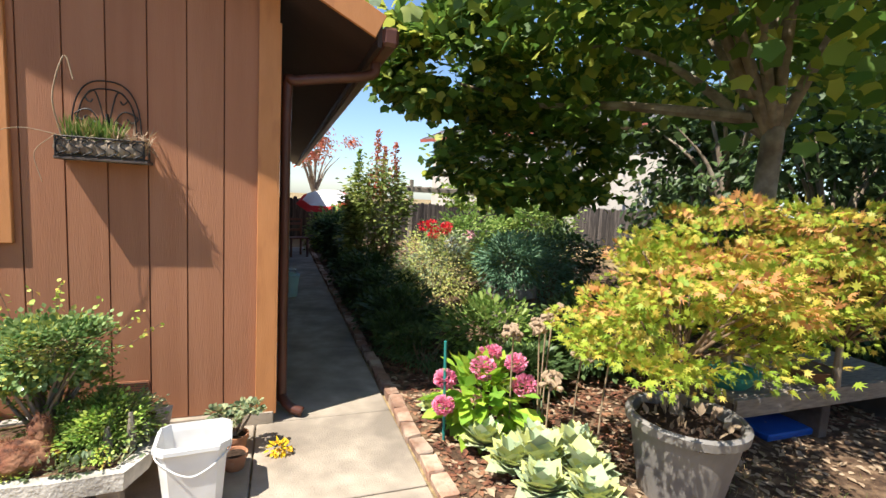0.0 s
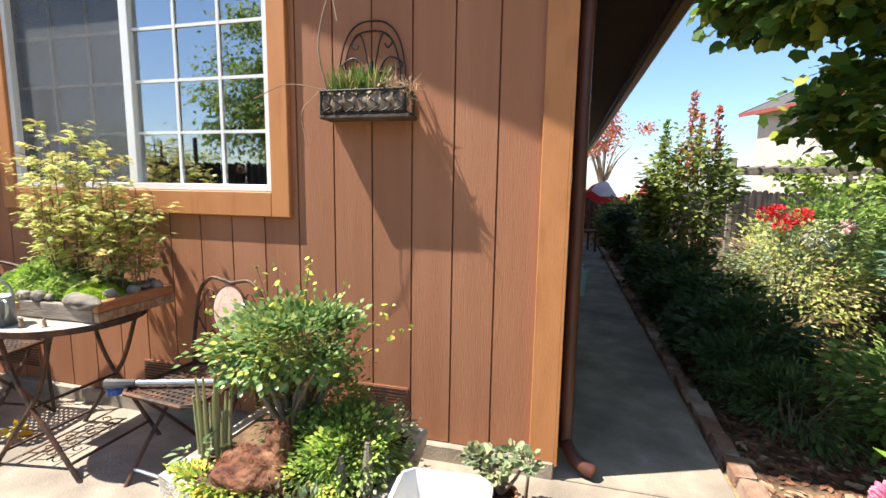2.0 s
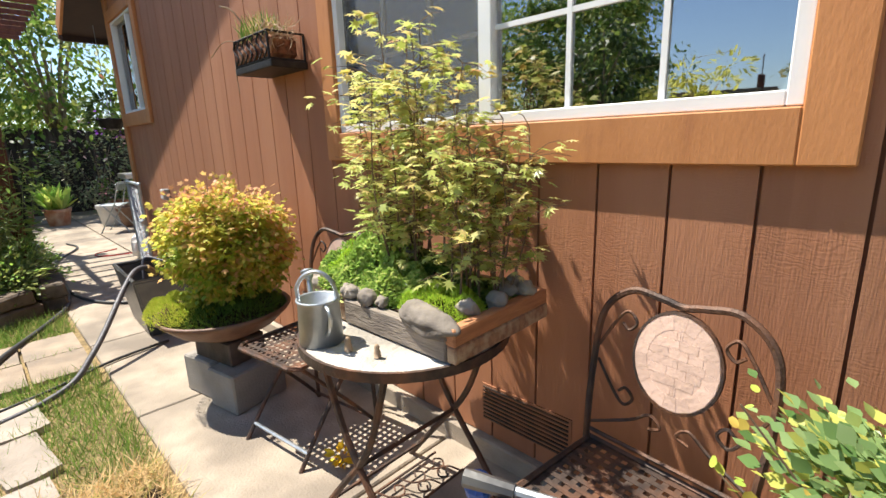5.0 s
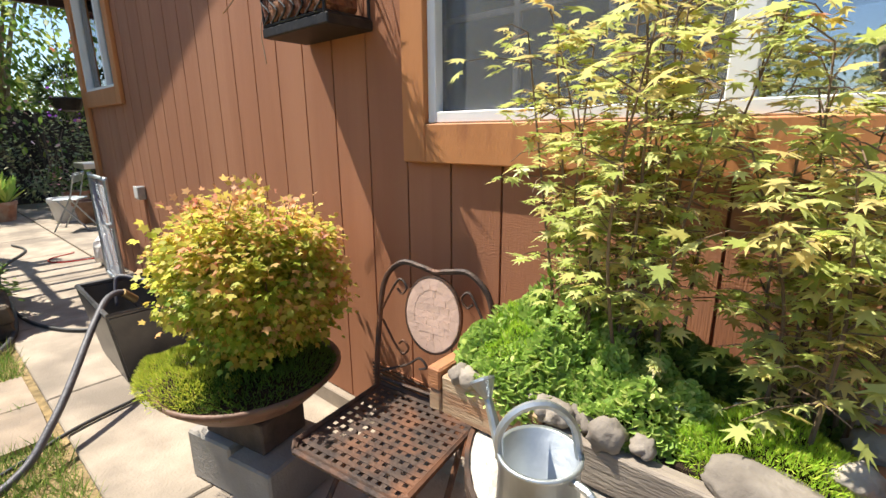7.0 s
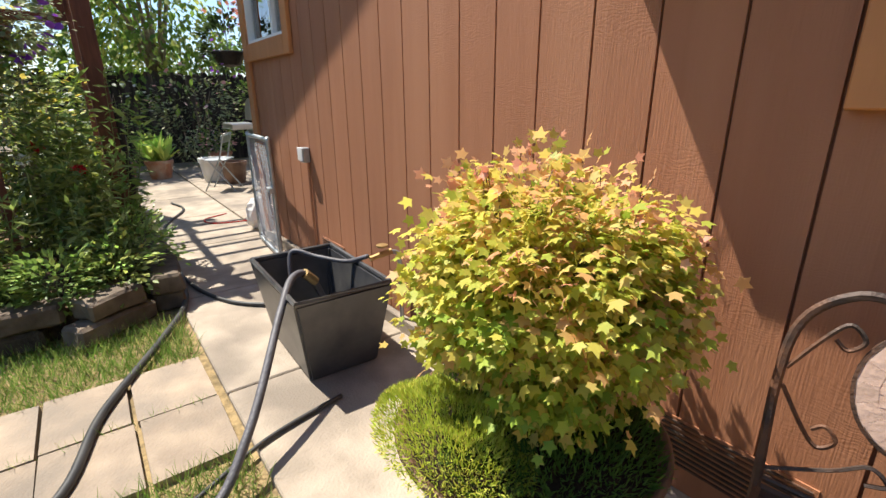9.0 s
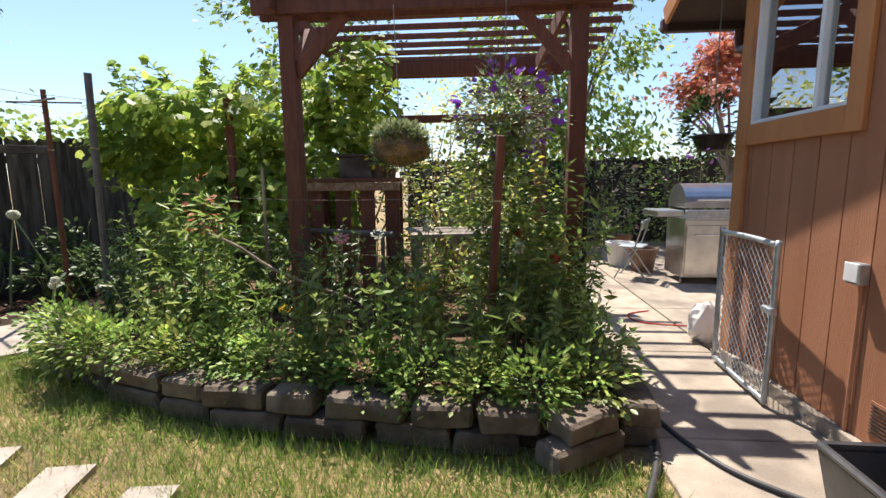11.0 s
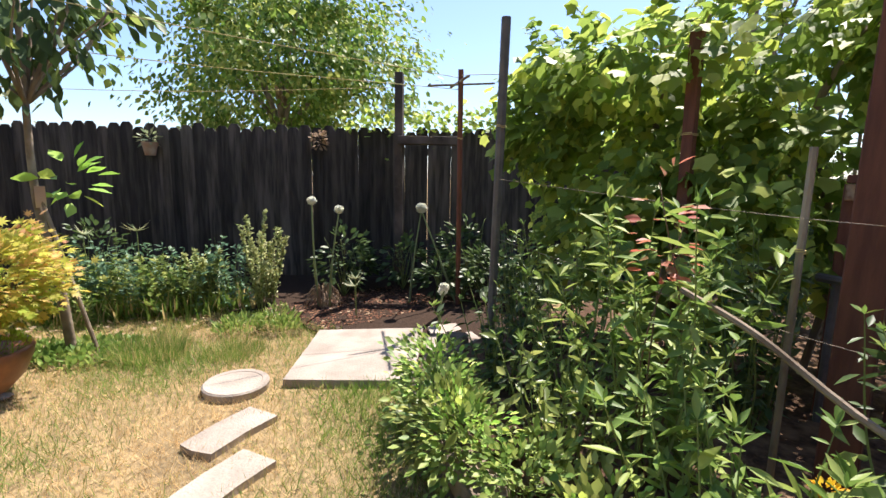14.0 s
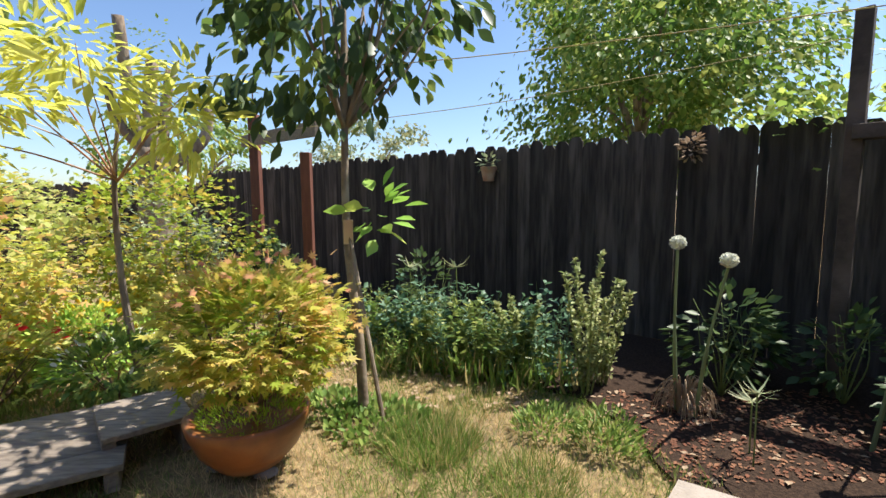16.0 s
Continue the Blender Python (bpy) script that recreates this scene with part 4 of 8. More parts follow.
def bistro_chair(x, y, rz, label):
    ob = thing("bistro_chair", label, "chair", x, y, 0, rz, "bistro chairs")
    S = 0.20
    bm = bmesh.new()
    corners = [(-S, -S + 0.03), (-S + 0.03, -S), (S - 0.03, -S), (S, -S + 0.03), (S, S), (-S, S)]
    tube([(u, v, 0.45) for u, v in corners + corners[:1]], 0.011, 6, bm)
    part("seat_frame", bm, IRON, ob)
    for i in range(13):
        u = -S + 2 * S * (i + 0.5) / 13
        part("seat_strap", box((u - 0.008, -S + 0.006, 0.447), (u + 0.008, S, 0.4482)), IRON, ob)
        part("seat_strap", box((-S + 0.004, u - 0.008, 0.4486), (S - 0.004, u + 0.008, 0.45)), IRON, ob)
    bm = tube(smooth_path([(-0.21, 0.20, 0.0), (-0.205, 0.19, 0.45), (-0.215, 0.23, 0.68), (-0.20, 0.25, 0.82), (-0.13, 0.255, 0.89), (-0.05, 0.258, 0.885), (0, 0.26, 0.875), (0.05, 0.258, 0.885), (0.13, 0.255, 0.89), (0.20, 0.25, 0.82), (0.215, 0.23, 0.68), (0.205, 0.19, 0.45), (0.21, 0.20, 0.0)], 6), 0.0095, 7)
    part("back_frame", bm, IRON, ob)
    med = part("medallion", lathe([(0, -0.009), (0.098, -0.009), (0.104, -0.004), (0.104, 0.004), (0.098, 0.006), (0, 0.006)], 32, None, 1.2), TILE, ob, "pink stone mosaic medallion", m=pose(0, 0.243, 0.735, 84, 0, 0))
    for k in range(18):
        a0, a1 = 2 * math.pi * (k + 0.012) / 18, 2 * math.pi * (k + 0.988) / 18
        mosaic_tile([(r * math.cos(a), 1.2 * r * math.sin(a)) for r, a in ((0.071, a0), (0.1015, a0), (0.1015, a1), (0.071, a1))], med)
    for row in range(-3, 4):
        v0 = row * 0.0236
        half = math.sqrt(max(0.0, 0.0695 ** 2 - (max(abs(v0 - 0.0118), abs(v0 + 0.0118)) / 1.2) ** 2))
        cuts = [-half, -half * 0.3, half * 0.45, half] if row % 2 else [-half, half * 0.1, half]
        for c0, c1 in zip(cuts, cuts[1:]):
            mosaic_tile([(c0 + 0.0006, v0 - 0.0113), (c1 - 0.0006, v0 - 0.0113), (c1 - 0.0006, v0 + 0.0113), (c0 + 0.0006, v0 + 0.0113)], med)
    part("rim", lathe([(0.103, -0.007), (0.109, -0.006), (0.109, 0.006), (0.103, 0.007), (0.103, -0.007)], 32, None, 1.2), IRON, med)
    bm = bmesh.new()
    for s in (-1, 1):
        for zc, k in ((0.80, 1), (0.60, -1)):
            tube(smooth_path([(s * 0.205, 0.235, zc - 0.08 * k), (s * 0.16, 0.24, zc), (s * 0.13, 0.245, zc + 0.035 * k), (s * 0.105, 0.245, zc + 0.01 * k), (s * 0.125, 0.245, zc - 0.015 * k), (s * 0.145, 0.245, zc)], 5), 0.0045, 5, bm)
        tube(smooth_path([(s * 0.2, 0.2, 0.50), (s * 0.1, 0.225, 0.54), (s * 0.05, 0.23, 0.575), (s * 0.02, 0.23, 0.55), (s * 0.05, 0.23, 0.535)], 5), 0.0045, 5, bm)
    tube([(-0.205, 0.195, 0.48), (0.205, 0.195, 0.48)], 0.006, 6, bm)
    part("scrollwork", bm, IRON, ob)
    for s in (-1, 1):
        part("leg", tube(smooth_path([(s * 0.185, 0.12, 0.44), (s * 0.19, 0.02, 0.30), (s * 0.19, -0.10, 0.16), (s * 0.19, -0.22, 0.0)], 5), 0.0095, 7), IRON, ob)
        part("leg", tube(smooth_path([(s * 0.18, -0.16, 0.44), (s * 0.185, 0.0, 0.26), (s * 0.19, 0.12, 0.12), (s * 0.20, 0.2, 0.02)], 5), 0.0085, 7), IRON, ob)
    part("stretcher", tube([(-0.19, -0.17, 0.07), (0.19, -0.17, 0.07)], 0.008, 6), GALV, ob)
    part("stretcher", tube([(-0.2, 0.17, 0.06), (0.2, 0.17, 0.06)], 0.007, 6), IRON, ob)
    return ob


bistro_chair(-3.05, -0.41, 8, "rusty iron bistro chair with woven seat and pink medallion")
bistro_chair(-1.64, -0.42, -6, "rusty iron bistro chair holding a long pruning pole")

ob = thing("pruning_pole", "long grey metal pruning pole lying on a chair seat", "garden tool", 0, 0, 0)
part("pole", tube([(-1.84, -0.545, 0.475), (-1.12, -0.30, 0.475)], 0.013, 8), GALV, ob)
part("grip", tube([(-1.95, -0.585, 0.474), (-1.83, -0.543, 0.474)], [0.024, 0.018], 8), BLACKPLASTIC, ob)
part("head", lathe([(0, -0.03), (0.03, -0.025), (0.036, 0), (0.03, 0.025), (0, 0.03)], 12), BLUE, ob, m=pose(-1.93, -0.56, 0.445))

TX, TY = -2.335, -0.43
ob = thing("bistro_table", "round stone-topped bistro table on rusty iron legs", "table", TX, TY, 0)
part("tabletop", lathe([(0, 0.70), (0.311, 0.70), (0.318, 0.708), (0.318, 0.722), (0.311, 0.728), (0, 0.728)], 44), TUFA, ob, "pale worn stone tabletop")
part("rim", lathe([(0.318, 0.702), (0.327, 0.702), (0.327, 0.730), (0.318, 0.730), (0.318, 0.702)], 44), IRON, ob)
for s in (-1, 1):
    for f in (-1, 1):
        part("leg", tube(smooth_path([(s * 0.17, f * 0.215, 0.70), (s * 0.06, f * 0.212, 0.42), (-s * 0.11, f * 0.212, 0.2), (-s * 0.27, f * 0.215, 0.0)], 6), 0.011, 7), IRON, ob)
    part("stretcher", tube([(s * 0.205, -0.214, 0.085), (s * 0.205, 0.214, 0.085)], 0.008, 6), IRON, ob)
bm = bmesh.new()
for x in (-0.15, 0.0):
    tube([(x, -0.17, 0.05), (x, 0.25, 0.05)], 0.005, 5, bm)
for k in range(4):
    y0 = -0.15 + 0.1 * k
    tube(smooth_path([(-0.145, y0, 0.05), (-0.09, y0 + 0.02, 0.05), (-0.07, y0 + 0.06, 0.05), (-0.1, y0 + 0.085, 0.05), (-0.125, y0 + 0.065, 0.05), (-0.105, y0 + 0.05, 0.05)], 5), 0.0035, 5, bm)
    tube(smooth_path([(-0.005, y0 + 0.09, 0.05), (-0.055, y0 + 0.075, 0.05), (-0.07, y0 + 0.035, 0.05), (-0.04, y0 + 0.012, 0.05), (-0.02, y0 + 0.032, 0.05), (-0.038, y0 + 0.046, 0.05)], 5), 0.0035, 5, bm)
part("scroll_panel", bm, IRON, ob)
part("stretcher", tube([(0, -0.212, 0.33), (0, 0.212, 0.33)], 0.008, 6), IRON, ob)

ob = thing("watering_can", "galvanized watering can on the bistro table", "watering can", -2.42, -0.675, 0.731, 0)
bm = lathe([(0, 0.004), (0.060, 0.004), (0.063, 0.0), (0.058, 0.122), (0.062, 0.124), (0.062, 0.131), (0.055, 0.129), (0.056, 0.02), (0, 0.02)], 28)
part("body", bm, GALV, ob, smooth=True)
part("spout", tube([(-0.054, 0.01, 0.03), (-0.10, 0.035, 0.10), (-0.125, 0.045, 0.15)], [0.012, 0.009, 0.007], 9), GALV, ob)
part("rose", lathe([(0.007, 0), (0.022, 0.03), (0.021, 0.034), (0, 0.036)], 16), GALV, ob, m=pose(-0.122, 0.044, 0.145, 0, -35, -20))
part("top_handle", tube(smooth_path([(-0.058, 0, 0.12), (-0.057, 0, 0.165), (-0.03, 0, 0.198), (0.01, 0, 0.205), (0.045, 0, 0.175), (0.058, 0, 0.12)], 6), 0.0065, 7), GALV, ob, m=pose(0, 0, 0, 0, 0, 40))
part("side_handle", tube(smooth_path([(0.056, -0.012, 0.118), (0.085, -0.02, 0.118), (0.095, -0.022, 0.10), (0.085, -0.02, 0.06), (0.058, -0.014, 0.035)], 6), 0.006, 7), GALV, ob)

for x, y, s in ((-2.30, -0.665, 0.62), (-2.21, -0.635, 0.55)):
    ob = thing("garden_figurine", "small tan clay figurine on the tabletop", "figurine", x, y, 0.729)
    bm = lathe([(0, 0), (0.02 * s, 0.002), (0.017 * s, 0.03 * s), (0.012 * s, 0.042 * s), (0.014 * s, 0.055 * s), (0.008 * s, 0.068 * s), (0, 0.07 * s)], 10)
    part("figure", bm, DRYTAN, ob, smooth=True)

# trough of maples on the table
TM = pose(-2.385, -0.33, 0.733, 0, 0, 1)
ENDGRAIN = material("fresh cut timber", (0.42, 0.19, 0.085), (0.30, 0.13, 0.06), 9, 0.75, 0.4, 50, stretch=(1, 1, 6), obrand=0.12)
ob = thing("planter_trough", "long weathered plank planter trough with stones on its edge", "planter", -2.385, -0.33, 0.733, 1)
part("board", box((-0.335, -0.216, 0), (-0.105, -0.188, 0.088), 0.004), PLANK, ob)
part("board", box((-0.1, -0.222, 0), (0.335, -0.19, 0.078), 0.004), GREYWOOD, ob, "pale grey weathered front board")
part("board", box((-0.335, 0.188, 0), (0.335, 0.214, 0.095), 0.004), PLANK, ob)
for x, top in ((-0.352, 0.10), (0.352, 0.096)):
    part("end_board", box((x - 0.016, -0.218, 0), (x + 0.016, 0.216, top * 0.49), 0.004), PLANK, ob)
    part("end_board", box((x - 0.018, -0.22, top * 0.5), (x + 0.016, 0.21, top), 0.004), ENDGRAIN, ob, "orange fresh cut end board")
part("soil", box((-0.333, -0.187, 0.01), (0.333, 0.186, 0.08)), SOIL, ob)


def on_trough(p):
    return tuple(TM @ Vector(p))


for i in range(14):
    u = -0.3 + 0.36 * i / 13
    s = random.uniform(0.013, 0.03)
    o = tagged(part("rock", lump((s * random.uniform(1.0, 1.5), s * 0.95, s * 0.85), i, 0.35, 3), ROCK, smooth=True), "rounded grey stone along the planter edge", "rock", "planter stones")
    o.matrix_basis = pose(*on_trough((u, -0.192 + random.uniform(-0.014, 0.03), 0.085 + s * 0.5)), random.uniform(-20, 20), 0, random.uniform(0, 180))
o = tagged(part("rock", lump((0.11, 0.045, 0.03), 31, 0.25, 4, None, (0, 0, 0), 1.3), ROCK, smooth=True), "large flat grey stone on the planter's front board", "rock", "planter stones")
o.matrix_basis = pose(*on_trough((0.25, -0.2, 0.09)), 24, 5, -3)
for i, (u, v) in enumerate(((0.3, 0.09), (0.33, 0.0), (0.31, -0.1), (0.28, 0.16), (0.34, 0.13), (-0.06, 0.03))):
    o = tagged(part("rock", lump((0.034, 0.027, 0.027), i + 40, 0.4, 3), ROCK, smooth=True), "grey stone in the planter moss", "rock", "planter stones")
    o.matrix_basis = pose(*on_trough((u, v, 0.105 if i < 5 else 0.185)))
ob = thing("moss_bed", "bright green moss and creeping plants filling the planter", "moss", -2.385, -0.33, 0.733, 1)
mound(8200, (-0.185, -0.03, 0.06), (0.20, 0.19, 0.115), 0.016, L_CREEP, "creeping_leaves", ob, ROUND, 0.6, 0.5)
mound(1500, (-0.17, 0.0, 0.08), (0.18, 0.17, 0.125), 0.018, L_CREEP, "creeping_foliage", ob, OVAL, 0.9, 0.6)
mound(5200, (-0.24, -0.06, 0.08), (0.12, 0.12, 0.11), 0.010, L_BMOSS, "moss", ob)
mound(5200, (0.0, -0.09, 0.065), (0.15, 0.11, 0.085), 0.014, L_CREEP, "creeping_leaves", ob, ROUND, 0.6, 0.5)
mound(10000, (0.2, -0.09, 0.062), (0.145, 0.115, 0.07), 0.010, L_BMOSS, "moss", ob, TUFT, 0.5)
mound(2600, (0.2, 0.08, 0.055), (0.15, 0.13, 0.05), 0.015, L_MID, "creeping_leaves", ob, ROUND, 0.5)
mound(3600, (-0.03, 0.09, 0.065), (0.22, 0.1, 0.085), 0.018, L_MID, "creeping_leaves", ob, ROUND, 0.5)
for u, v, w in ((0.02, -0.17, 0.125), (0.05, -0.15, 0.13), (0.09, -0.12, 0.135), (0.24, -0.12, 0.125), (0.3, -0.07, 0.105), (-0.22, 0.02, 0.18), (-0.3, -0.08, 0.15), (-0.12, -0.15, 0.14), (0.16, -0.02, 0.12)):
    a = np.arange(5) * 1.2566 + u * 9
    leaf_mesh("star_flower", np.tile((u, v, w), (5, 1)), np.column_stack([np.cos(a), np.sin(a), np.full(5, 0.5)]), 0.011, OVAL, F_WHITE, ob)


def maple_grove(x, y, z, stems, height, n, label, r=(0.25, 0.22), mat=L_LACE, size=0.031, seed=3, bare=0.28):
    ob = thing("japanese_maple", label, "tree", x, y, z, 0, "potted maples")
    rr = random.Random(seed)
    bm = bmesh.new()
    P = []
    for i in range(stems):
        a = rr.uniform(0, 2 * math.pi)
        k = rr.uniform(0.1, 1)
        top = Vector((r[0] * k * math.cos(a), r[1] * k * math.sin(a), height * rr.uniform(0.6, 1.0) * (1.12 - 0.4 * k)))
        b = Vector((top.x * 0.55, top.y * 0.55, 0))
        mid = b.lerp(top, 0.5) + Vector((rr.uniform(-0.04, 0.04), rr.uniform(-0.04, 0.04), 0))
        path = smooth_path([b, mid, top], 6)
        tube(path, list(np.linspace(0.0042, 0.0014, len(path))), 5, bm)
        for q in path[int(len(path) * bare):]:
            for _ in range(2):
                tip = q + Vector((rr.uniform(-1, 1), rr.uniform(-1, 1), rr.uniform(-0.25, 0.45))) * 0.11
                tube([q, q.lerp(tip, 0.6) + Vector((0, 0, 0.01)), tip], [0.0016, 0.0012, 0.0008], 4, bm)
                P.append((q, tip))
    part("branching", bm, BROWNSTEM, ob)["kind"] = "stuff"
    pts, ds = [], []
    for i in range(n):
        q, t = P[rr.randrange(len(P))]
        k = rr.uniform(0.3, 1.1)
        p = q.lerp(t, k)
        pts.append((p.x + rr.gauss(0, 0.012), p.y + rr.gauss(0, 0.012), p.z + rr.gauss(0, 0.012)))
        d = (t - q).normalized()
        ds.append((d.x + rr.gauss(0, 0.6), d.y + rr.gauss(0, 0.6), d.z * 0.3 - 0.25 + rr.gauss(0, 0.3)))
    leaf_mesh("leaves", pts, ds, size, STAR, mat, ob, 0.5)
    far = [i for i in range(n) if pts[i][2] > height * 0.35 and i % 17 == 0]
    leaf_mesh("red_leaves", [pts[i] for i in far], [ds[i] for i in far], size * 0.9, STAR, L_PEACH, ob, 0.5)
    return ob


maple_grove(*on_trough((-0.07, 0.04, 0.08)), 17, 0.90, 1900, "thin-stemmed pale green Japanese maples growing in moss", (0.25, 0.2), seed=3, bare=0.26, size=0.031)
maple_grove(*on_trough((0.265, 0.02, 0.08)), 13, 0.62, 1150, "thin-stemmed pale green maple seedlings in the planter", (0.24, 0.2), seed=5, bare=0.3, size=0.032)

# round bonsai bowl on blocks
BX, BY = -3.69, -0.50
ob = thing("concrete_block_stand", "stacked grey concrete blocks under a bonsai bowl", "block stand", BX, BY, 0.012, 12)
for x0, y0, z0, x1, y1, z1 in ((-0.24, -0.13, 0, 0.0, 0.16, 0.205), (0.03, -0.16, 0, 0.24, 0.14, 0.205)):
    part("block", box((x0, y0, z0), (x1, y1, z1), 0.008), CONCDARK, ob)
part("wood_block", box((-0.16, -0.10, 0.207), (0.15, 0.10, 0.33), 0.006), DARKWOOD, ob)
ob = thing("bonsai_bowl", "wide shallow brown clay bonsai bowl on blocks", "plant pot", BX, BY, 0.345)
part("bowl", lathe([(0, 0), (0.14, 0.0), (0.24, 0.05), (0.31, 0.115), (0.325, 0.135), (0.315, 0.145), (0.298, 0.13), (0.25, 0.09), (0, 0.085)], 48), BROWNCLAY, ob, smooth=True)
part("soil", lathe([(0.305, 0.125), (0, 0.14)], 24), SOIL, ob)
ob = thing("moss_mound", "golden green moss mounds in the bonsai bowl", "moss", BX, BY, 0.47)
mound(9500, (-0.07, -0.19, -0.005), (0.23, 0.15, 0.095), 0.016, L_MOSS, "moss", ob)
mound(6000, (0.08, 0.0, -0.005), (0.23, 0.27, 0.07), 0.022, L_DMOSS, "dark_moss", ob)
mound(2500, (-0.16, 0.05, -0.005), (0.15, 0.22, 0.06), 0.022, L_DMOSS, "dark_moss", ob)
ob = thing("maple_bonsai", "round-headed maple bonsai with gold and orange leaves", "bonsai", BX - 0.03, BY + 0.04, 0.48)
CR = ((0.01, 0.02, 0.34), (0.285, 0.285, 0.25))
twigs("branching", ob, (0, 0, 0), ring_tips(34, *CR, seed=4), 0.011, BROWNSTEM)
P, D = shell(6500, (0.02, 0.02, 0.29), (0.28, 0.28, 0.24), 0.2, -0.9, 150, 0.22)
D[:, 2] -= 1.6
leaf_mesh("leaves", P, D, 0.023, PALM, L_MAPLE2, ob, 1.5)
P, D = shell(8600, CR[0], CR[1], 0.55, -0.75, 85, 0.27)
D[:, 2] -= 1.8
leaf_mesh("leaves", P, D, 0.023, PALM, L_GOLD, ob, 1.5)
P, D = shell(950, (0, 0.01, 0.40), (0.28, 0.28, 0.25), 0.85, 0.1, 60, 0.22)
D[:, 2] += 0.3
leaf_mesh("new_leaves", P, D, 0.021, PALM, L_PEACH, ob, 1.8)
bm, P = bmesh.new(), []
rr = random.Random(41)
for i in range(16):
    a, q = rr.uniform(0, 6.28), rr.uniform(0.03, 0.22)
    b = Vector((q * math.cos(a), q * math.sin(a), 0.34 + 0.25 * math.sqrt(max(0, 1 - (q / 0.285) ** 2)) - 0.03))
    t = b + Vector((rr.gauss(0, 0.02), rr.gauss(0, 0.02), rr.uniform(0.05, 0.11)))
    tube([b, b.lerp(t, 0.5), t], 0.0014, 4, bm)
    P += [tuple(b.lerp(t, f)) for f in (0.5, 0.8, 1.0, 1.0)]
part("shoot_growth", bm, BROWNSTEM, ob)["kind"] = "stuff"
leaf_mesh("shoot_leaves", P, rng.normal(0, 1, (len(P), 3)), 0.022, PALM, L_PEACH, ob, 1.5)

# black tub
ob = thing("plastic_tub", "rectangular black plastic tub with a hose in it", "tub", -5.14, -0.44, 0.013, -2)
bm = bmesh.new()
for (a, b, z) in (((-0.30, -0.18), (0.30, 0.18), 0.0),):
    lo = [bm.verts.new((x, y, 0.0)) for x, y in ((-0.28, -0.17), (0.28, -0.17), (0.28, 0.17), (-0.28, 0.17))]
    hi = [bm.verts.new((x, y, 0.42)) for x, y in ((-0.36, -0.23), (0.36, -0.23), (0.36, 0.23), (-0.36, 0.23))]
    ri = [bm.verts.new((x, y, 0.42)) for x, y in ((-0.335, -0.205), (0.335, -0.205), (0.335, 0.205), (-0.335, 0.205))]
    bi = [bm.verts.new((x, y, 0.02)) for x, y in ((-0.26, -0.15), (0.26, -0.15), (0.26, 0.15), (-0.26, 0.15))]
    bm.faces.new(lo[::-1])
    bm.faces.new(bi)
    for i in range(4):
        j = (i + 1) % 4
        bm.faces.new((lo[i], lo[j], hi[j], hi[i]))
        bm.faces.new((hi[i], hi[j], ri[j], ri[i]))
        bm.faces.new((ri[i], ri[j], bi[j], bi[i]))
bmesh.ops.bevel(bm, geom=list(bm.edges), offset=0.012, segments=2, affect="EDGES")
part("body", bm, BLACKPLASTIC, ob)
bm = bmesh.new()
pts = [(-0.35, -0.22), (0.35, -0.22), (0.35, 0.22), (-0.35, 0.22), (-0.35, -0.22)]
tube([(x, y, 0.422) for x, y in pts], 0.014, 6, bm)
part("rim", bm, BLACKPLASTIC, ob)


def hose(name, pts, r, mat, label):
    ob = thing(name, label, "hose")
    part("tube", tube(smooth_path(pts, 8), r, 8), mat, ob, smooth=True)
    return ob


h = hose("garden_hose", [(-4.1, -1.75, 0.02), (-4.33, -1.2, 0.025), (-4.5, -0.98, 0.15), (-4.85, -0.72, 0.40), (-5.02, -0.60, 0.47), (-5.08, -0.5, 0.44), (-5.12, -0.42, 0.28)], 0.0165, HOSE, "grey garden hose draped into the black tub")
part("coupling", tube([(-5.06, -0.53, 0.465), (-5.09, -0.47, 0.40)], 0.022, 8), BRASS, h, "brass hose coupling")
hose("garden_hose", [(-4.6, -1.9, 0.02), (-4.7, -1.54, 0.025), (-5.16, -1.38, 0.03), (-5.72, -1.10, 0.025), (-6.1, -0.93, 0.03), (-6.5, -0.87, 0.03), (-6.95, -0.84, 0.03)], 0.018, DARKHOSE, "black garden hose lying across pavers and grass")
hose("garden_hose", [(-9.6, -0.5, 0.025), (-9.1, -0.45, 0.025), (-8.3, -0.75, 0.025), (-7.2, -0.85, 0.025), (-6.45, -0.82, 0.025), (-6.0, -0.68, 0.025), (-5.75, -0.45, 0.03), (-5.6, -0.3, 0.03)], 0.013, DARKHOSE, "black hose lying along the patio edge")
hose("garden_hose", [(-5.05, -0.20, 0.48), (-5.18, -0.26, 0.43), (-5.32, -0.36, 0.44), (-5.42, -0.46, 0.46), (-5.36, -0.5, 0.30)], 0.012, HOSE, "grey hose from the tap into the tub")
hose("garden_hose", [(-4.68, -0.56, 0.025), (-4.6, -0.9, 0.025), (-4.45, -1.2, 0.02), (-4.3, -1.6, 0.02)], 0.009, DARKHOSE, "thin black hose on the patio")
hose("extension_cord", [(-8.6, -0.1, 0.02), (-8.45, -0.35, 0.02), (-8.2, -0.3, 0.02), (-8.1, 0.1, 0.02)], 0.006, REDCLOTH, "thin red cord lying on the patio")

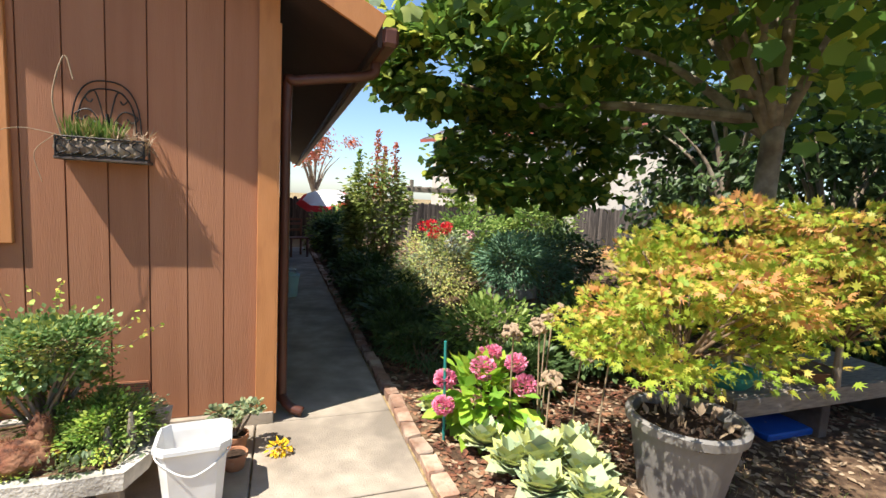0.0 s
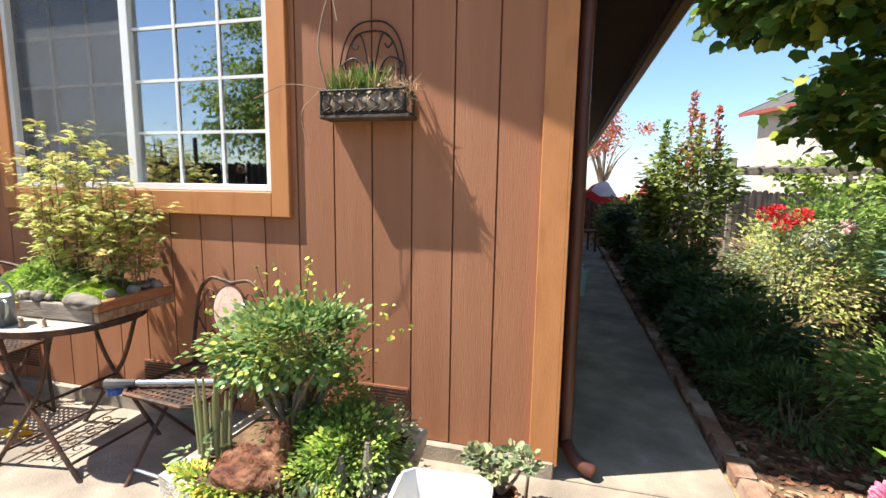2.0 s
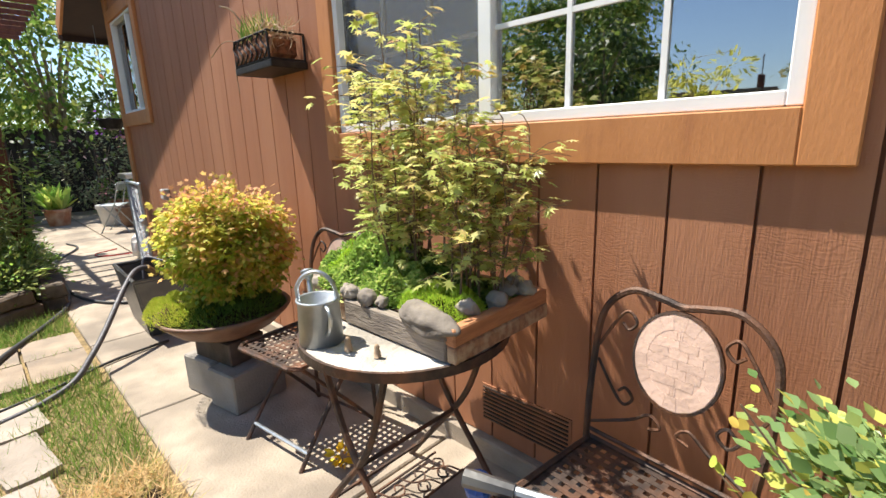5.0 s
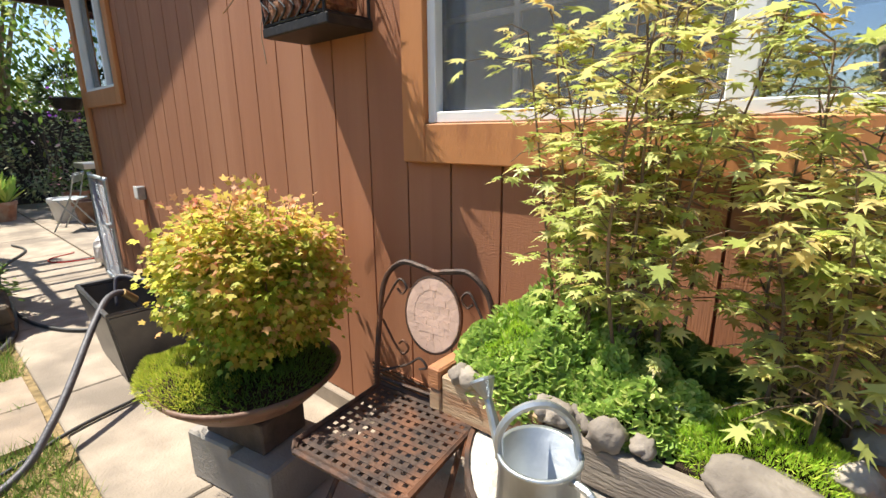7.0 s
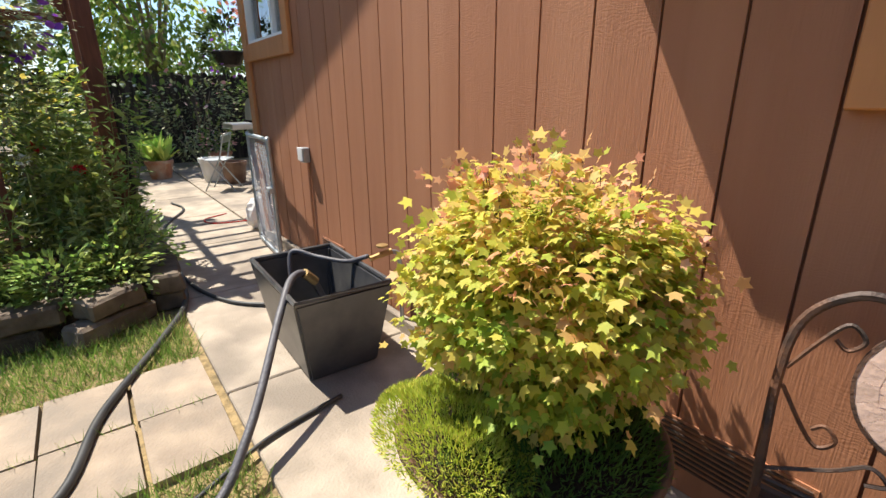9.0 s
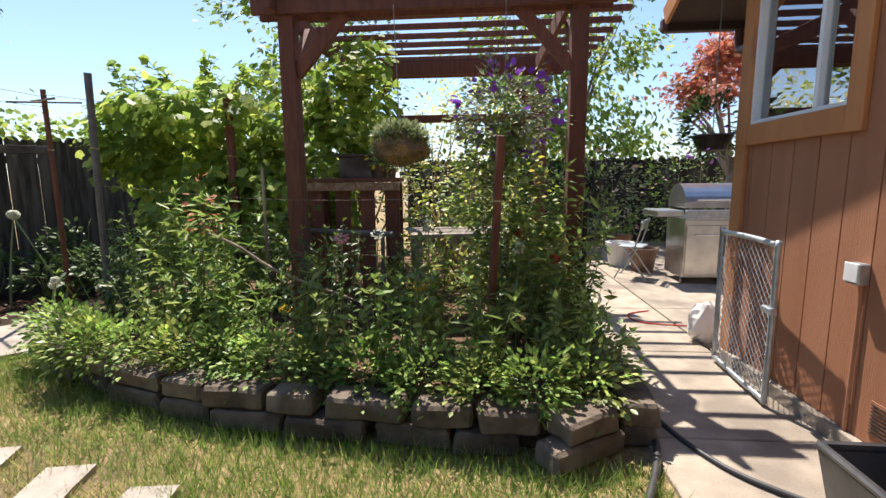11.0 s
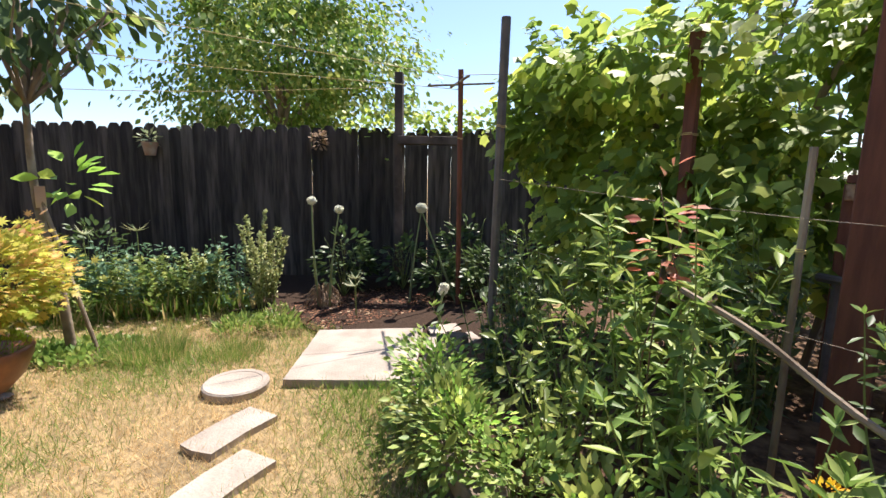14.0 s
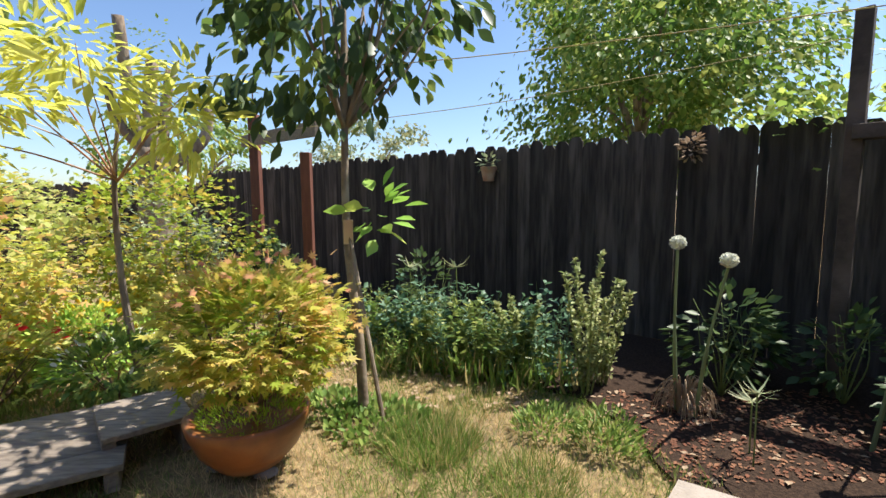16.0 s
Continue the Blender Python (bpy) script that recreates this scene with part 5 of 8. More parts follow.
# bonsai tray on a wood stand
ob = thing("tray_stand", "rough wooden stand under a bonsai tray", "stand", -0.97, -0.56, 0.012)
for x, y in ((-0.36, -0.24), (0.28, -0.26), (-0.36, 0.24), (0.28, 0.22)):
    part("leg", box((x - 0.045, y - 0.045, 0), (x + 0.045, y + 0.045, 0.165), 0.004), GREYWOOD, ob)
part("deck", box((-0.42, -0.31, 0.166), (0.36, 0.28, 0.195), 0.004), GREYWOOD, ob)
ob = thing("bonsai_tray", "pale cracked tufa tray planted as a miniature landscape", "planter", -0.97, -0.56, 0.21)
bm = bmesh.new()
o = [(-0.45, -0.28), (-0.2, -0.345), (0.1, -0.37), (0.36, -0.36), (0.42, -0.2), (0.43, 0.1), (0.42, 0.33), (0.2, 0.36), (-0.1, 0.35), (-0.42, 0.3)]
inn = [(x * 0.87, y * 0.85) for x, y in o]
rings = []
for pts, z in ((o, 0.0), (o, 0.075), (inn, 0.075), (inn, 0.03)):
    rings.append([bm.verts.new((x + rng.uniform(-0.008, 0.008), y + rng.uniform(-0.008, 0.008), z + rng.uniform(-0.005, 0.005))) for x, y in pts])
for a, b in zip(rings, rings[1:]):
    for i in range(len(o)):
        bm.faces.new((a[i], a[(i + 1) % len(o)], b[(i + 1) % len(o)], b[i]))
bm.faces.new(rings[0][::-1])
bm.faces.new(rings[-1])
part("tray", bm, TUFA, ob)
part("soil", slab([(x * 0.97, y * 0.97) for x, y in inn], 0.03, 0.07, 0), MULCH, ob)
ob = thing("driftwood", "rust brown weathered driftwood mound", "driftwood", -1.06, -0.76, 0.275)
part("wood", lump((0.16, 0.10, 0.09), 3, 0.2, 5, None, (0, 0, 0.04), 2.2), BARKROCK, ob, smooth=True)
mound(3400, (0, 0, 0.02), (0.16, 0.10, 0.102), 0.018, RUSTFIBRE, "root_fibre", ob, FINE, 0.9)
part("wood_spur", lump((0.05, 0.05, 0.09), 5, 0.25, 4, None, (0.07, 0.06, 0.12), 2.2), BARKROCK, ob, smooth=True)
mound(900, (0.07, 0.06, 0.12), (0.05, 0.05, 0.09), 0.018, RUSTFIBRE, "root_fibre", ob, FINE, 0.9)
for i, (x, y, hh) in enumerate(((-0.64, -0.70, 0.19), (-0.73, -0.73, 0.14), (-0.60, -0.63, 0.1))):
    ob = thing("wood_stump", "small pale upright driftwood peg", "driftwood", x, y, 0.275, 0, "driftwood pegs")
    part("peg", tube([(0, 0, -0.02), (0.006, 0.004, hh * 0.6), (0.002, 0.01, hh)], [0.024, 0.02, 0.01], 8), GREYWOOD, ob)
ob = thing("bonsai_shrub", "wiry bonsai shrub with small glossy green leaves", "bonsai", -1.06, -0.50, 0.28)
CR = ((0.02, 0.0, 0.44), (0.30, 0.25, 0.155))
twigs("branching", ob, (0, 0, 0), ring_tips(30, *CR, seed=8), 0.012, BARK)
crown("leaves", ob, 6400, *CR, 0.026, blade_oval(0.78), L_SHRUB, 38, 0.36, 0.3, droop=0.1)
crown("leaves", ob, 1000, (0.10, 0.04, 0.22), (0.2, 0.16, 0.10), 0.024, OVAL, L_MID, 40, 0.3, 0.35)
bm, P = bmesh.new(), []
rr = random.Random(2)
for tip in ((0.1, 0, 0.80), (0.06, 0.05, 0.74), (-0.15, 0, 0.76), (-0.35, -0.05, 0.6), (0.5, 0.02, 0.56), (0.42, 0.05, 0.62), (-0.38, 0.02, 0.42), (0.02, -0.1, 0.78), (0.25, 0.0, 0.70)):
    path = smooth_path([(tip[0] * 0.4, tip[1], 0.35), (tip[0] * 0.7, tip[1], tip[2] * 0.8), tip], 5)
    tube(path, 0.0018, 4, bm)
    P += [tuple(q) for q in path[3:] for _ in range(2)]
part("shoot_growth", bm, BROWNSTEM, ob)
leaf_mesh("new_leaves", np.array(P) + rng.normal(0, 0.013, (len(P), 3)), rng.normal(0, 1, (len(P), 3)), 0.021, ROUND, L_YSUCC, ob)
ob = thing("tray_plants", "low mixed succulents and ferns covering the tray", "plants", -0.97, -0.56, 0.28)
crown("foliage", ob, 3000, (0.2, 0.04, 0.09), (0.2, 0.26, 0.13), 0.022, OVAL, L_MID, 44)
crown("foliage", ob, 700, (0.24, -0.05, 0.1), (0.14, 0.2, 0.12), 0.018, ROUND, L_LIGHT, 22)
crown("foliage", ob, 900, (0.3, 0.06, 0.06), (0.13, 0.22, 0.1), 0.022, OVAL, L_GREY, 26)
crown("foliage", ob, 700, (0.2, -0.14, 0.05), (0.16, 0.16, 0.1), 0.02, OVAL, L_YSUCC, 24)
crown("foliage", ob, 1500, (0.18, -0.06, 0.08), (0.2, 0.16, 0.13), 0.024, NARROW, L_MID, 34)
crown("foliage", ob, 1100, (-0.2, -0.24, 0.0), (0.2, 0.08, 0.05), 0.024, OVAL, L_YSUCC, 26)
crown("foliage", ob, 600, (0.1, -0.27, 0.0), (0.24, 0.06, 0.05), 0.026, OVAL, L_GREY, 20)
crown("foliage", ob, 900, (0.02, 0.08, 0.10), (0.25, 0.18, 0.12), 0.026, NARROW, L_MID, 30)
ob = thing("cactus", "cluster of slender green columnar cactus stems", "cactus", -1.32, -0.66, 0.27)
for i in range(13):
    x, y, hh = rng.uniform(-0.055, 0.06), rng.uniform(-0.04, 0.05), rng.uniform(0.2, 0.38)
    part("stem", tube([(x, y, -0.02), (x * 1.15, y * 1.2, hh * 0.6), (x * 1.3, y * 1.3, hh)], [0.0075, 0.008, 0.004], 7), L_GREY, ob)
crown("leaves", ob, 40, (-0.04, -0.04, 0.05), (0.08, 0.06, 0.06), 0.06, NARROW, L_GREY, 8)

# white tub and small pots
ob = thing("plastic_bin", "white plastic bin with a folded rim", "bin", -0.355, -0.74, 0.013, 4)
bm = bmesh.new()


def sq(a, b, z):
    k = 0.25
    return [bm.verts.new((x, y, z)) for x, y in ((-a, -b + b * k), (-a + a * k, -b), (a - a * k, -b), (a, -b + b * k), (a, b - b * k), (a - a * k, b), (-a + a * k, b), (-a, b - b * k))]


R = [sq(0.125, 0.105, 0), sq(0.15, 0.126, 0.295), sq(0.163, 0.138, 0.30), sq(0.163, 0.138, 0.335), sq(0.153, 0.128, 0.338), sq(0.146, 0.121, 0.30), sq(0.118, 0.098, 0.012)]
for a, b in zip(R, R[1:]):
    for i in range(8):
        bm.faces.new((a[i], a[(i + 1) % 8], b[(i + 1) % 8], b[i]))
bm.faces.new(R[0][::-1])
bm.faces.new(R[-1])
bmesh.ops.recalc_face_normals(bm, faces=bm.faces)
part("body", bm, WHITE, ob)
bm = bmesh.new()
for y in (-0.142, 0.142):
    box((-0.12, y - 0.004, 0.304), (0.12, y + 0.004, 0.33), 0.003, bm)
for x in (-0.167, 0.167):
    box((x - 0.004, -0.1, 0.304), (x + 0.004, 0.1, 0.33), 0.003, bm)
part("rim_band", bm, VINYL, ob)
part("handle", tube(smooth_path([(-0.168, 0.0, 0.31), (-0.15, -0.1, 0.27), (0.0, -0.158, 0.2), (0.15, -0.1, 0.27), (0.168, 0.0, 0.31)], 6), 0.004, 6), WHITE, ob)
for x, y, r, hh in ((-0.20, -0.34, 0.075, 0.11), (-0.19, -0.52, 0.07, 0.09)):
    ob = thing("flower_pot", "small worn terracotta pot with soil", "plant pot", x, y, 0.013, 0, "small clay pots")
    part("pot", lathe([(0, 0), (r * 0.72, 0), (r * 0.92, hh * 0.75), (r, hh * 0.76), (r, hh), (r * 0.88, hh), (r * 0.8, hh * 0.8), (0, hh * 0.8)], 24), TERRA, ob)
    part("soil", lathe([(r * 0.84, hh * 0.86), (0, hh * 0.9)], 14), SOIL, ob)
ob = thing("jade_bonsai", "small pale-leaved jade bonsai in a clay pot", "bonsai", -0.20, -0.34, 0.11)
tips = ((-0.10, 0, 0.15), (0.10, 0.0, 0.17), (-0.02, -0.04, 0.13), (0.05, 0.06, 0.15), (-0.06, 0.06, 0.12))
twigs("branching", ob, (0, 0, 0), tips, 0.011, BARK)
for i, t in enumerate(tips):
    crown("leaves", ob, 90, t, (0.055, 0.05, 0.03), 0.026, ROUND, L_GREY, 0)
ob = thing("fallen_flower", "yellow flower head lying on the path", "flower", 0.05, -0.43, 0.02)
P, D = shell(70, (0, 0, 0.03), (0.06, 0.04, 0.03), 0.3)
leaf_mesh("petals", P, D, 0.035, OVAL, F_YELLOW, ob)
ob = thing("fallen_flower", "yellow flower lying under the table", "flower", -2.75, -0.45, 0.02)
P, D = shell(50, (0, 0, 0.03), (0.045, 0.03, 0.03), 0.3)
leaf_mesh("petals", P, D, 0.035, OVAL, F_YELLOW, ob)

# chain-link gate swung open against the wall
GA, GB = Vector((-7.30, -0.10, 0.05)), Vector((-6.62, -0.15, 0.05))
ob = thing("chain_link_gate", "galvanized chain-link gate standing open by the wall", "gate", GA.x, GA.y, 0.05, math.degrees(math.atan2((GB - GA).y, (GB - GA).x)))
W, H = (GB - GA).length, 0.90
bm = tube(smooth_path([(0, 0, 0), (0, 0, H - 0.05), (0.05, 0, H), (W - 0.06, 0, H), (W, 0, H - 0.06), (W, 0, 0.06), (W - 0.06, 0, 0), (0, 0, 0)], 6), 0.017, 8)
part("gate_frame", bm, GALV, ob, smooth=True)
bm = bmesh.new()
s = 0.055
for sgn in (1, -1):
    k = -H
    while k < W + H:
        t0, t1 = max(0, -k / H if k < 0 else 0), min(1, (W - k) / H)
        if t1 > t0:
            p = [(k + H * t0, H * t0), (k + H * t1, H * t1)]
            if sgn < 0:
                p = [(W - x, z) for x, z in p]
            tube([(p[0][0], 0.004 * sgn, p[0][1]), (p[1][0], 0.004 * sgn, p[1][1])], 0.0022, 4, bm)
        k += s
part("mesh", bm, GALV, ob)
part("latch", box((W - 0.02, -0.05, H * 0.58), (W + 0.09, -0.02, H * 0.62), 0.004), GALV, ob)
ob = thing("gate_post", "dark metal gate post at the patio edge", "post", -7.62, -0.98, 0)
part("post", tube([(0, 0, -0.02), (0, 0, 1.15)], 0.032, 10), BLACKIRON, ob)
part("hinge", box((-0.01, 0.02, 0.3), (0.03, 0.09, 0.36), 0.004), GALV, ob)


# ---- pergola and raised bed ----
ob = thing("pergola", "red brown timber pergola with open rafters", "pergola", 0, 0, 0)
PX0, PX1, PY0, PY1, PT = -9.75, -7.62, -3.25, -1.06, 2.56
for x in (PX0, PX1):
    for y in (PY0, PY1):
        part("post", box((x - 0.06, y - 0.06, -0.02), (x + 0.06, y + 0.06, PT + 0.02), 0.005), REDWOOD, ob)
    part("beam", box((x - 0.09, PY0 - 0.25, PT), (x - 0.05, PY1 + 0.25, PT + 0.16), 0.004), REDWOOD, ob)
    part("beam", box((x + 0.05, PY0 - 0.25, PT), (x + 0.09, PY1 + 0.25, PT + 0.16), 0.004), REDWOOD, ob)
    for y, s in ((PY0, 1), (PY1, -1)):
        part("brace", beam((x, y + s * 0.05, PT - 0.42), (x, y + s * 0.45, PT + 0.02), 0.05, 0.09), REDWOOD, ob)
for y in (PY0, PY1):
    part("beam", box((PX0 - 0.2, y - 0.09, PT + 0.005), (PX1 + 0.2, y - 0.05, PT + 0.155), 0.004), REDWOOD, ob)
    for x, s in ((PX0, 1), (PX1, -1)):
        part("brace", beam((x + s * 0.05, y, PT - 0.42), (x + s * 0.45, y, PT + 0.02), 0.05, 0.09), REDWOOD, ob)
for i in range(8):
    x = PX0 + 0.06 + (PX1 - PX0 - 0.1) * i / 7
    part("rafter", box((x - 0.02, PY0 - 0.3, PT + 0.165), (x + 0.02, PY1 + 0.55, PT + 0.215), 0.003), REDWOOD, ob)
part("cross_rail", box((PX0 - 0.03, PY0, 2.02), (PX0 + 0.03, PY1, 2.11), 0.004), REDWOOD, ob)

ob = thing("potting_bench", "weathered redwood potting bench with slatted legs", "bench", -8.55, -2.98, 0.15, 4)
part("top", box((-0.22, -0.46, 1.16), (0.22, 0.42, 1.20), 0.004), REDWOOD, ob)
part("apron", box((0.19, -0.46, 1.08), (0.218, 0.42, 1.157), 0.004), PLANK, ob)
for y in (-0.4, -0.14, 0.1, 0.34):
    part("leg", box((0.13, y - 0.07, 0), (0.168, y + 0.07, 1.157), 0.004), REDWOOD, ob)
for y in (-0.4, 0.36):
    part("leg", box((-0.19, y - 0.05, 0), (-0.15, y + 0.05, 1.157), 0.004), REDWOOD, ob)
ob = thing("storage_box", "dark square wooden box on the potting bench", "box", -8.55, -2.98, 1.352)
part("body", box((-0.13, -0.16, 0), (0.13, 0.16, 0.2), 0.006), DARKWOOD, ob)
part("lid", box((-0.145, -0.175, 0.201), (0.145, 0.175, 0.225), 0.006), DARKWOOD, ob)
ob = thing("bed_rail", "grey metal pipe rail crossing the bed", "rail", 0, 0, 0)
part("pipe", tube([(-8.3, -3.5, 0.86), (-7.75, -2.5, 0.88)], 0.022, 8), POLE, ob)
for x, y in ((-8.25, -3.4), (-7.8, -2.6)):
    part("post", tube([(x, y, 0.1), (x, y, 0.87)], 0.018, 8), POLE, ob)
ob = thing("slatted_table", "low grey weathered slatted table among the plants", "table", -8.0, -1.98, 0.2, 12)
for k in range(5):
    part("slat", box((-0.3 + 0.122 * k, -0.42, 0.66), (-0.19 + 0.122 * k, 0.42, 0.69), 0.003), GREYWOOD, ob)
for x, y in ((-0.25, -0.36), (0.25, -0.36), (-0.25, 0.36), (0.25, 0.36)):
    part("leg", box((x - 0.03, y - 0.03, -0.06), (x + 0.03, y + 0.03, 0.658), 0.003), GREYWOOD, ob)
for y, r in ((-2.74, 0.07), (-2.64, 0.05)):
    ob = thing("flower_pot", "dark clay pot with a yellow flowering plant", "plant pot", -8.48, y, 1.352, 0, "bench pots")
    part("pot", lathe([(0, 0), (r * 0.7, 0), (r, r * 1.5), (r * 1.08, r * 1.5), (r * 1.08, r * 1.75), (r * 0.9, r * 1.75), (0, r * 1.5)], 20), BROWNCLAY, ob)
    crown("leaves", ob, 120, (0, 0, r * 2.6), (r * 1.8, r * 1.8, r * 1.5), 0.05, NARROW, L_LIGHT, 0)
    P, D = shell(24, (0, 0, r * 3), (r * 2, r * 2, r * 1.4), 0.7)
    leaf_mesh("petals", P, D, 0.05, OVAL, F_YELLOW, ob)

ob = thing("moss_ball_planter", "hanging mossy ball planter with trailing grass", "hanging planter", -7.6, -2.40, 1.58)
part("ball", lump((0.22, 0.22, 0.14), 4, 0.25, 3), COIR, ob)
mound(1500, (0, 0, 0.0), (0.215, 0.215, 0.14), 0.045, L_BED, "dry_moss", ob, BLADE, 0.6)
crown("hanging_moss", ob, 1500, (0, 0, -0.01), (0.22, 0.22, 0.15), 0.045, BLADE, L_DARK, 0, 0.2, 0.85)
mound(500, (0, 0, 0.05), (0.2, 0.2, 0.1), 0.06, L_GREY, "greenery", ob, NARROW, 0.6)
part("chain", tube([(0, 0, 0.15), (0.16, 0, PT - 1.58)], 0.004, 4), WIRE, ob)
ob = thing("hanging_basket", "hanging basket of purple petunias under the pergola", "hanging basket", -7.5, -1.6, 1.74)
part("basket", lathe([(0, -0.14), (0.1, -0.12), (0.16, 0), (0.165, 0.02), (0.14, 0.02), (0, -0.02)], 20), COIR, ob)
crown("leaves", ob, 2200, (0, 0, 0.06), (0.34, 0.36, 0.32), 0.042, OVAL, L_GREY, 60)
P, D = shell(110, (0, 0, 0.06), (0.36, 0.38, 0.34), 0.85)
leaf_mesh("petals", P, D, 0.055, ROUND, F_PURPLE, ob)
part("chain", tube([(0, 0, 0), (0, 0, PT - 1.74 + 0.16)], 0.004, 4), WIRE, ob)
ob = thing("climbing_plant", "tall leafy green climber below the hanging basket", "plant", -7.35, -1.55, 0.155)
twigs("branching", ob, (0, 0, 0), [(0.1, 0.05, 1.3), (-0.1, 0.1, 1.45), (0.05, -0.15, 1.2), (0.0, 0.2, 1.1)], 0.008, STEM)
crown("leaves", ob, 2300, (0, 0, 0.75), (0.3, 0.34, 0.72), 0.05, OVAL, L_BED, 70, 0.3)
crown("leaves", ob, 700, (0.05, -0.15, 1.1), (0.26, 0.3, 0.42), 0.05, OVAL, L_MID, 30, 0.3)
ob = thing("hanging_basket", "dark hanging basket with purple flowers at the eave corner", "hanging basket", -7.56, -0.10, 1.62)
part("basket", lathe([(0, -0.12), (0.09, -0.1), (0.14, 0), (0.12, 0.01), (0, -0.02)], 18), BLACKIRON, ob)
crown("leaves", ob, 700, (0, 0, 0.05), (0.2, 0.2, 0.22), 0.04, OVAL, L_DARK, 24)
P, D = shell(34, (0, 0, 0.0), (0.2, 0.2, 0.22), 0.8)
leaf_mesh("petals", P, D, 0.03, ROUND, F_PURPLE, ob)
part("chain", tube([(0, 0, 0), (0.0, 0, 0.95)], 0.004, 4), WIRE, ob)


def pole(name, a, b, r, mat, label, sides=8, square=False):
    ob = thing(name, label, "stake", 0, 0, 0, 0, "garden stakes")
    part("shaft", beam(a, b, r * 2, r * 2) if square else tube([a, b], r, sides), mat, ob)
    c = Vector(a).lerp(Vector(b), 0.74)
    d = (Vector(b) - Vector(a)).normalized()
    u = d.orthogonal().normalized()
    v = d.cross(u)
    k = r * (1.45 if square else 1.06) + 0.002
    part("twine_tie", tube([c + (u * math.cos(q) + v * math.sin(q)) * k + d * 0.0012 * q for q in np.linspace(0, 12.4, 22)], 0.0022, 5), TWINE, ob, "pale twine wound round the stake")
    return ob


p1 = pole("garden_stake", (-8.74, -6.42, -0.05), (-8.5, -6.2, 2.27), 0.024, REDWOOD, "tall red brown wooden stake with a crosspiece")
part("crosspiece", tube([(-8.75, -6.6, 2.2), (-8.3, -5.9, 2.14)], 0.012, 6), BARK, p1)
part("crosspiece", tube([(-8.9, -6.15, 2.2), (-8.2, -6.3, 2.1)], 0.010, 6), BARK, p1)
pole("garden_stake", (-7.62, -4.98, -0.05), (-7.50, -4.83, 2.17), 0.026, POLE, "tall grey metal trellis pole")
pole("garden_stake", (-8.25, -4.1, 0.0), (-8.2, -4.1, 2.1), 0.03, REDWOOD, "redwood trellis post in the vines", square=True)
pole("garden_stake", (-7.05, -1.72, 0.05), (-6.83, -1.655, 1.58), 0.022, REDWOOD, "leaning red brown wooden stake in the bed", square=True)
pole("garden_stake", (-7.35, -3.4, 0.1), (-7.35, -3.4, 1.42), 0.012, BARK, "thin wooden stake in the bed")
for a, b in (((-7.52, -4.85, 1.3), (-7.05, -1.7, 1.2)), ((-7.55, -4.9, 0.95), (-7.0, -1.7, 0.8)), ((-8.52, -6.22, 2.2), (-3.4, -7.3, 2.5)), ((-8.52, -6.22, 2.1), (-4.0, -8.6, 2.35)), ((-8.73, -7.4, 2.3), (-4.6, -9.2, 2.0)), ((-8.5, -6.2, 2.22), (-8.2, -4.1, 2.05))):
    hose("twine", [a, tuple((Vector(a) + Vector(b)) / 2 - Vector((0, 0, 0.06))), b], 0.003 if a[2] > 1.9 else 0.0013, TWINE if a[2] > 1.9 else BARK, "thin string stretched between garden stakes")
ob = thing("dry_branch", "bare pale fallen branch in the bed", "branch")
part("wood", tube(smooth_path([(-6.97, -3.62, 0.97), (-6.93, -3.4, 0.89), (-6.9, -3.1, 0.72), (-7.0, -2.6, 0.5)], 5), [0.010] * 15 + [0.004], 6), PALEBARK, ob)

# vines on the fence and trellis
ob = thing("grape_vine", "dense leafy grape vine covering the trellis", "vine", 0, 0, 0)
bm = bmesh.new()
for x, y in ((-8.9, -5.2), (-8.6, -4.4), (-8.9, -3.6)):
    tube(smooth_path([(x, y, 0), (x + 0.05, y + 0.1, 0.9), (x - 0.1, y - 0.1, 1.7), (x, y + 0.2, 2.3)], 5), 0.022, 6, bm)
part("vine_stem", bm, BARK, ob)
for c, r, n in (((-8.75, -4.7, 1.5), (0.42, 0.9, 0.82), 2300), ((-9.0, -3.7, 1.55), (0.45, 0.8, 0.9), 2000), ((-8.45, -5.25, 1.75), (0.3, 0.42, 0.45), 700), ((-8.9, -3.1, 2.1), (0.35, 0.45, 0.75), 800), ((-8.35, -4.3, 0.9), (0.4, 0.9, 0.6), 900), ((-8.2, -4.6, 2.0), (0.25, 0.7, 0.25), 420)):
    crown("leaves", ob, n, c, r, 0.08, BROAD, L_VINE, 120, 0.24, 0.3, droop=1.7)
bm, P, D = bmesh.new(), [], []
rr = random.Random(31)
for i in range(26):
    y = -5.5 + 0.105 * i
    b = Vector((-8.6 + rr.uniform(-0.25, 0.2), y, 2.15))
    t = b + Vector((rr.uniform(-0.12, 0.12), rr.uniform(-0.25, 0.25), rr.uniform(0.12, 0.42)))
    path = smooth_path([b, b.lerp(t, 0.5) + Vector((0.02, 0.03, 0.03)), t], 4)
    tube(path, 0.003, 4, bm)
    for q in path[2:]:
        P += [tuple(q + Vector((rr.gauss(0, 0.02), rr.gauss(0, 0.02), 0))) for _ in range(2)]
        D += [(rr.gauss(0, 1), rr.gauss(0, 1), rr.gauss(0.1, 0.4)) for _ in range(2)]
part("shoot_growth", bm, STEM, ob)["kind"] = "stuff"
leaf_mesh("young_leaves", P, D, 0.075, BROAD, L_VINE, ob)
ob = thing("creeper", "leafy creeper trailing along the fence top", "vine")
P = np.array([(-9.12 + 0.77 * s, -7.86 - 0.64 * s, 2.0) for s in rng.uniform(-3.0, 0.6, 900)]) + rng.normal(0, (0.12, 0.12, 0.11), (900, 3))
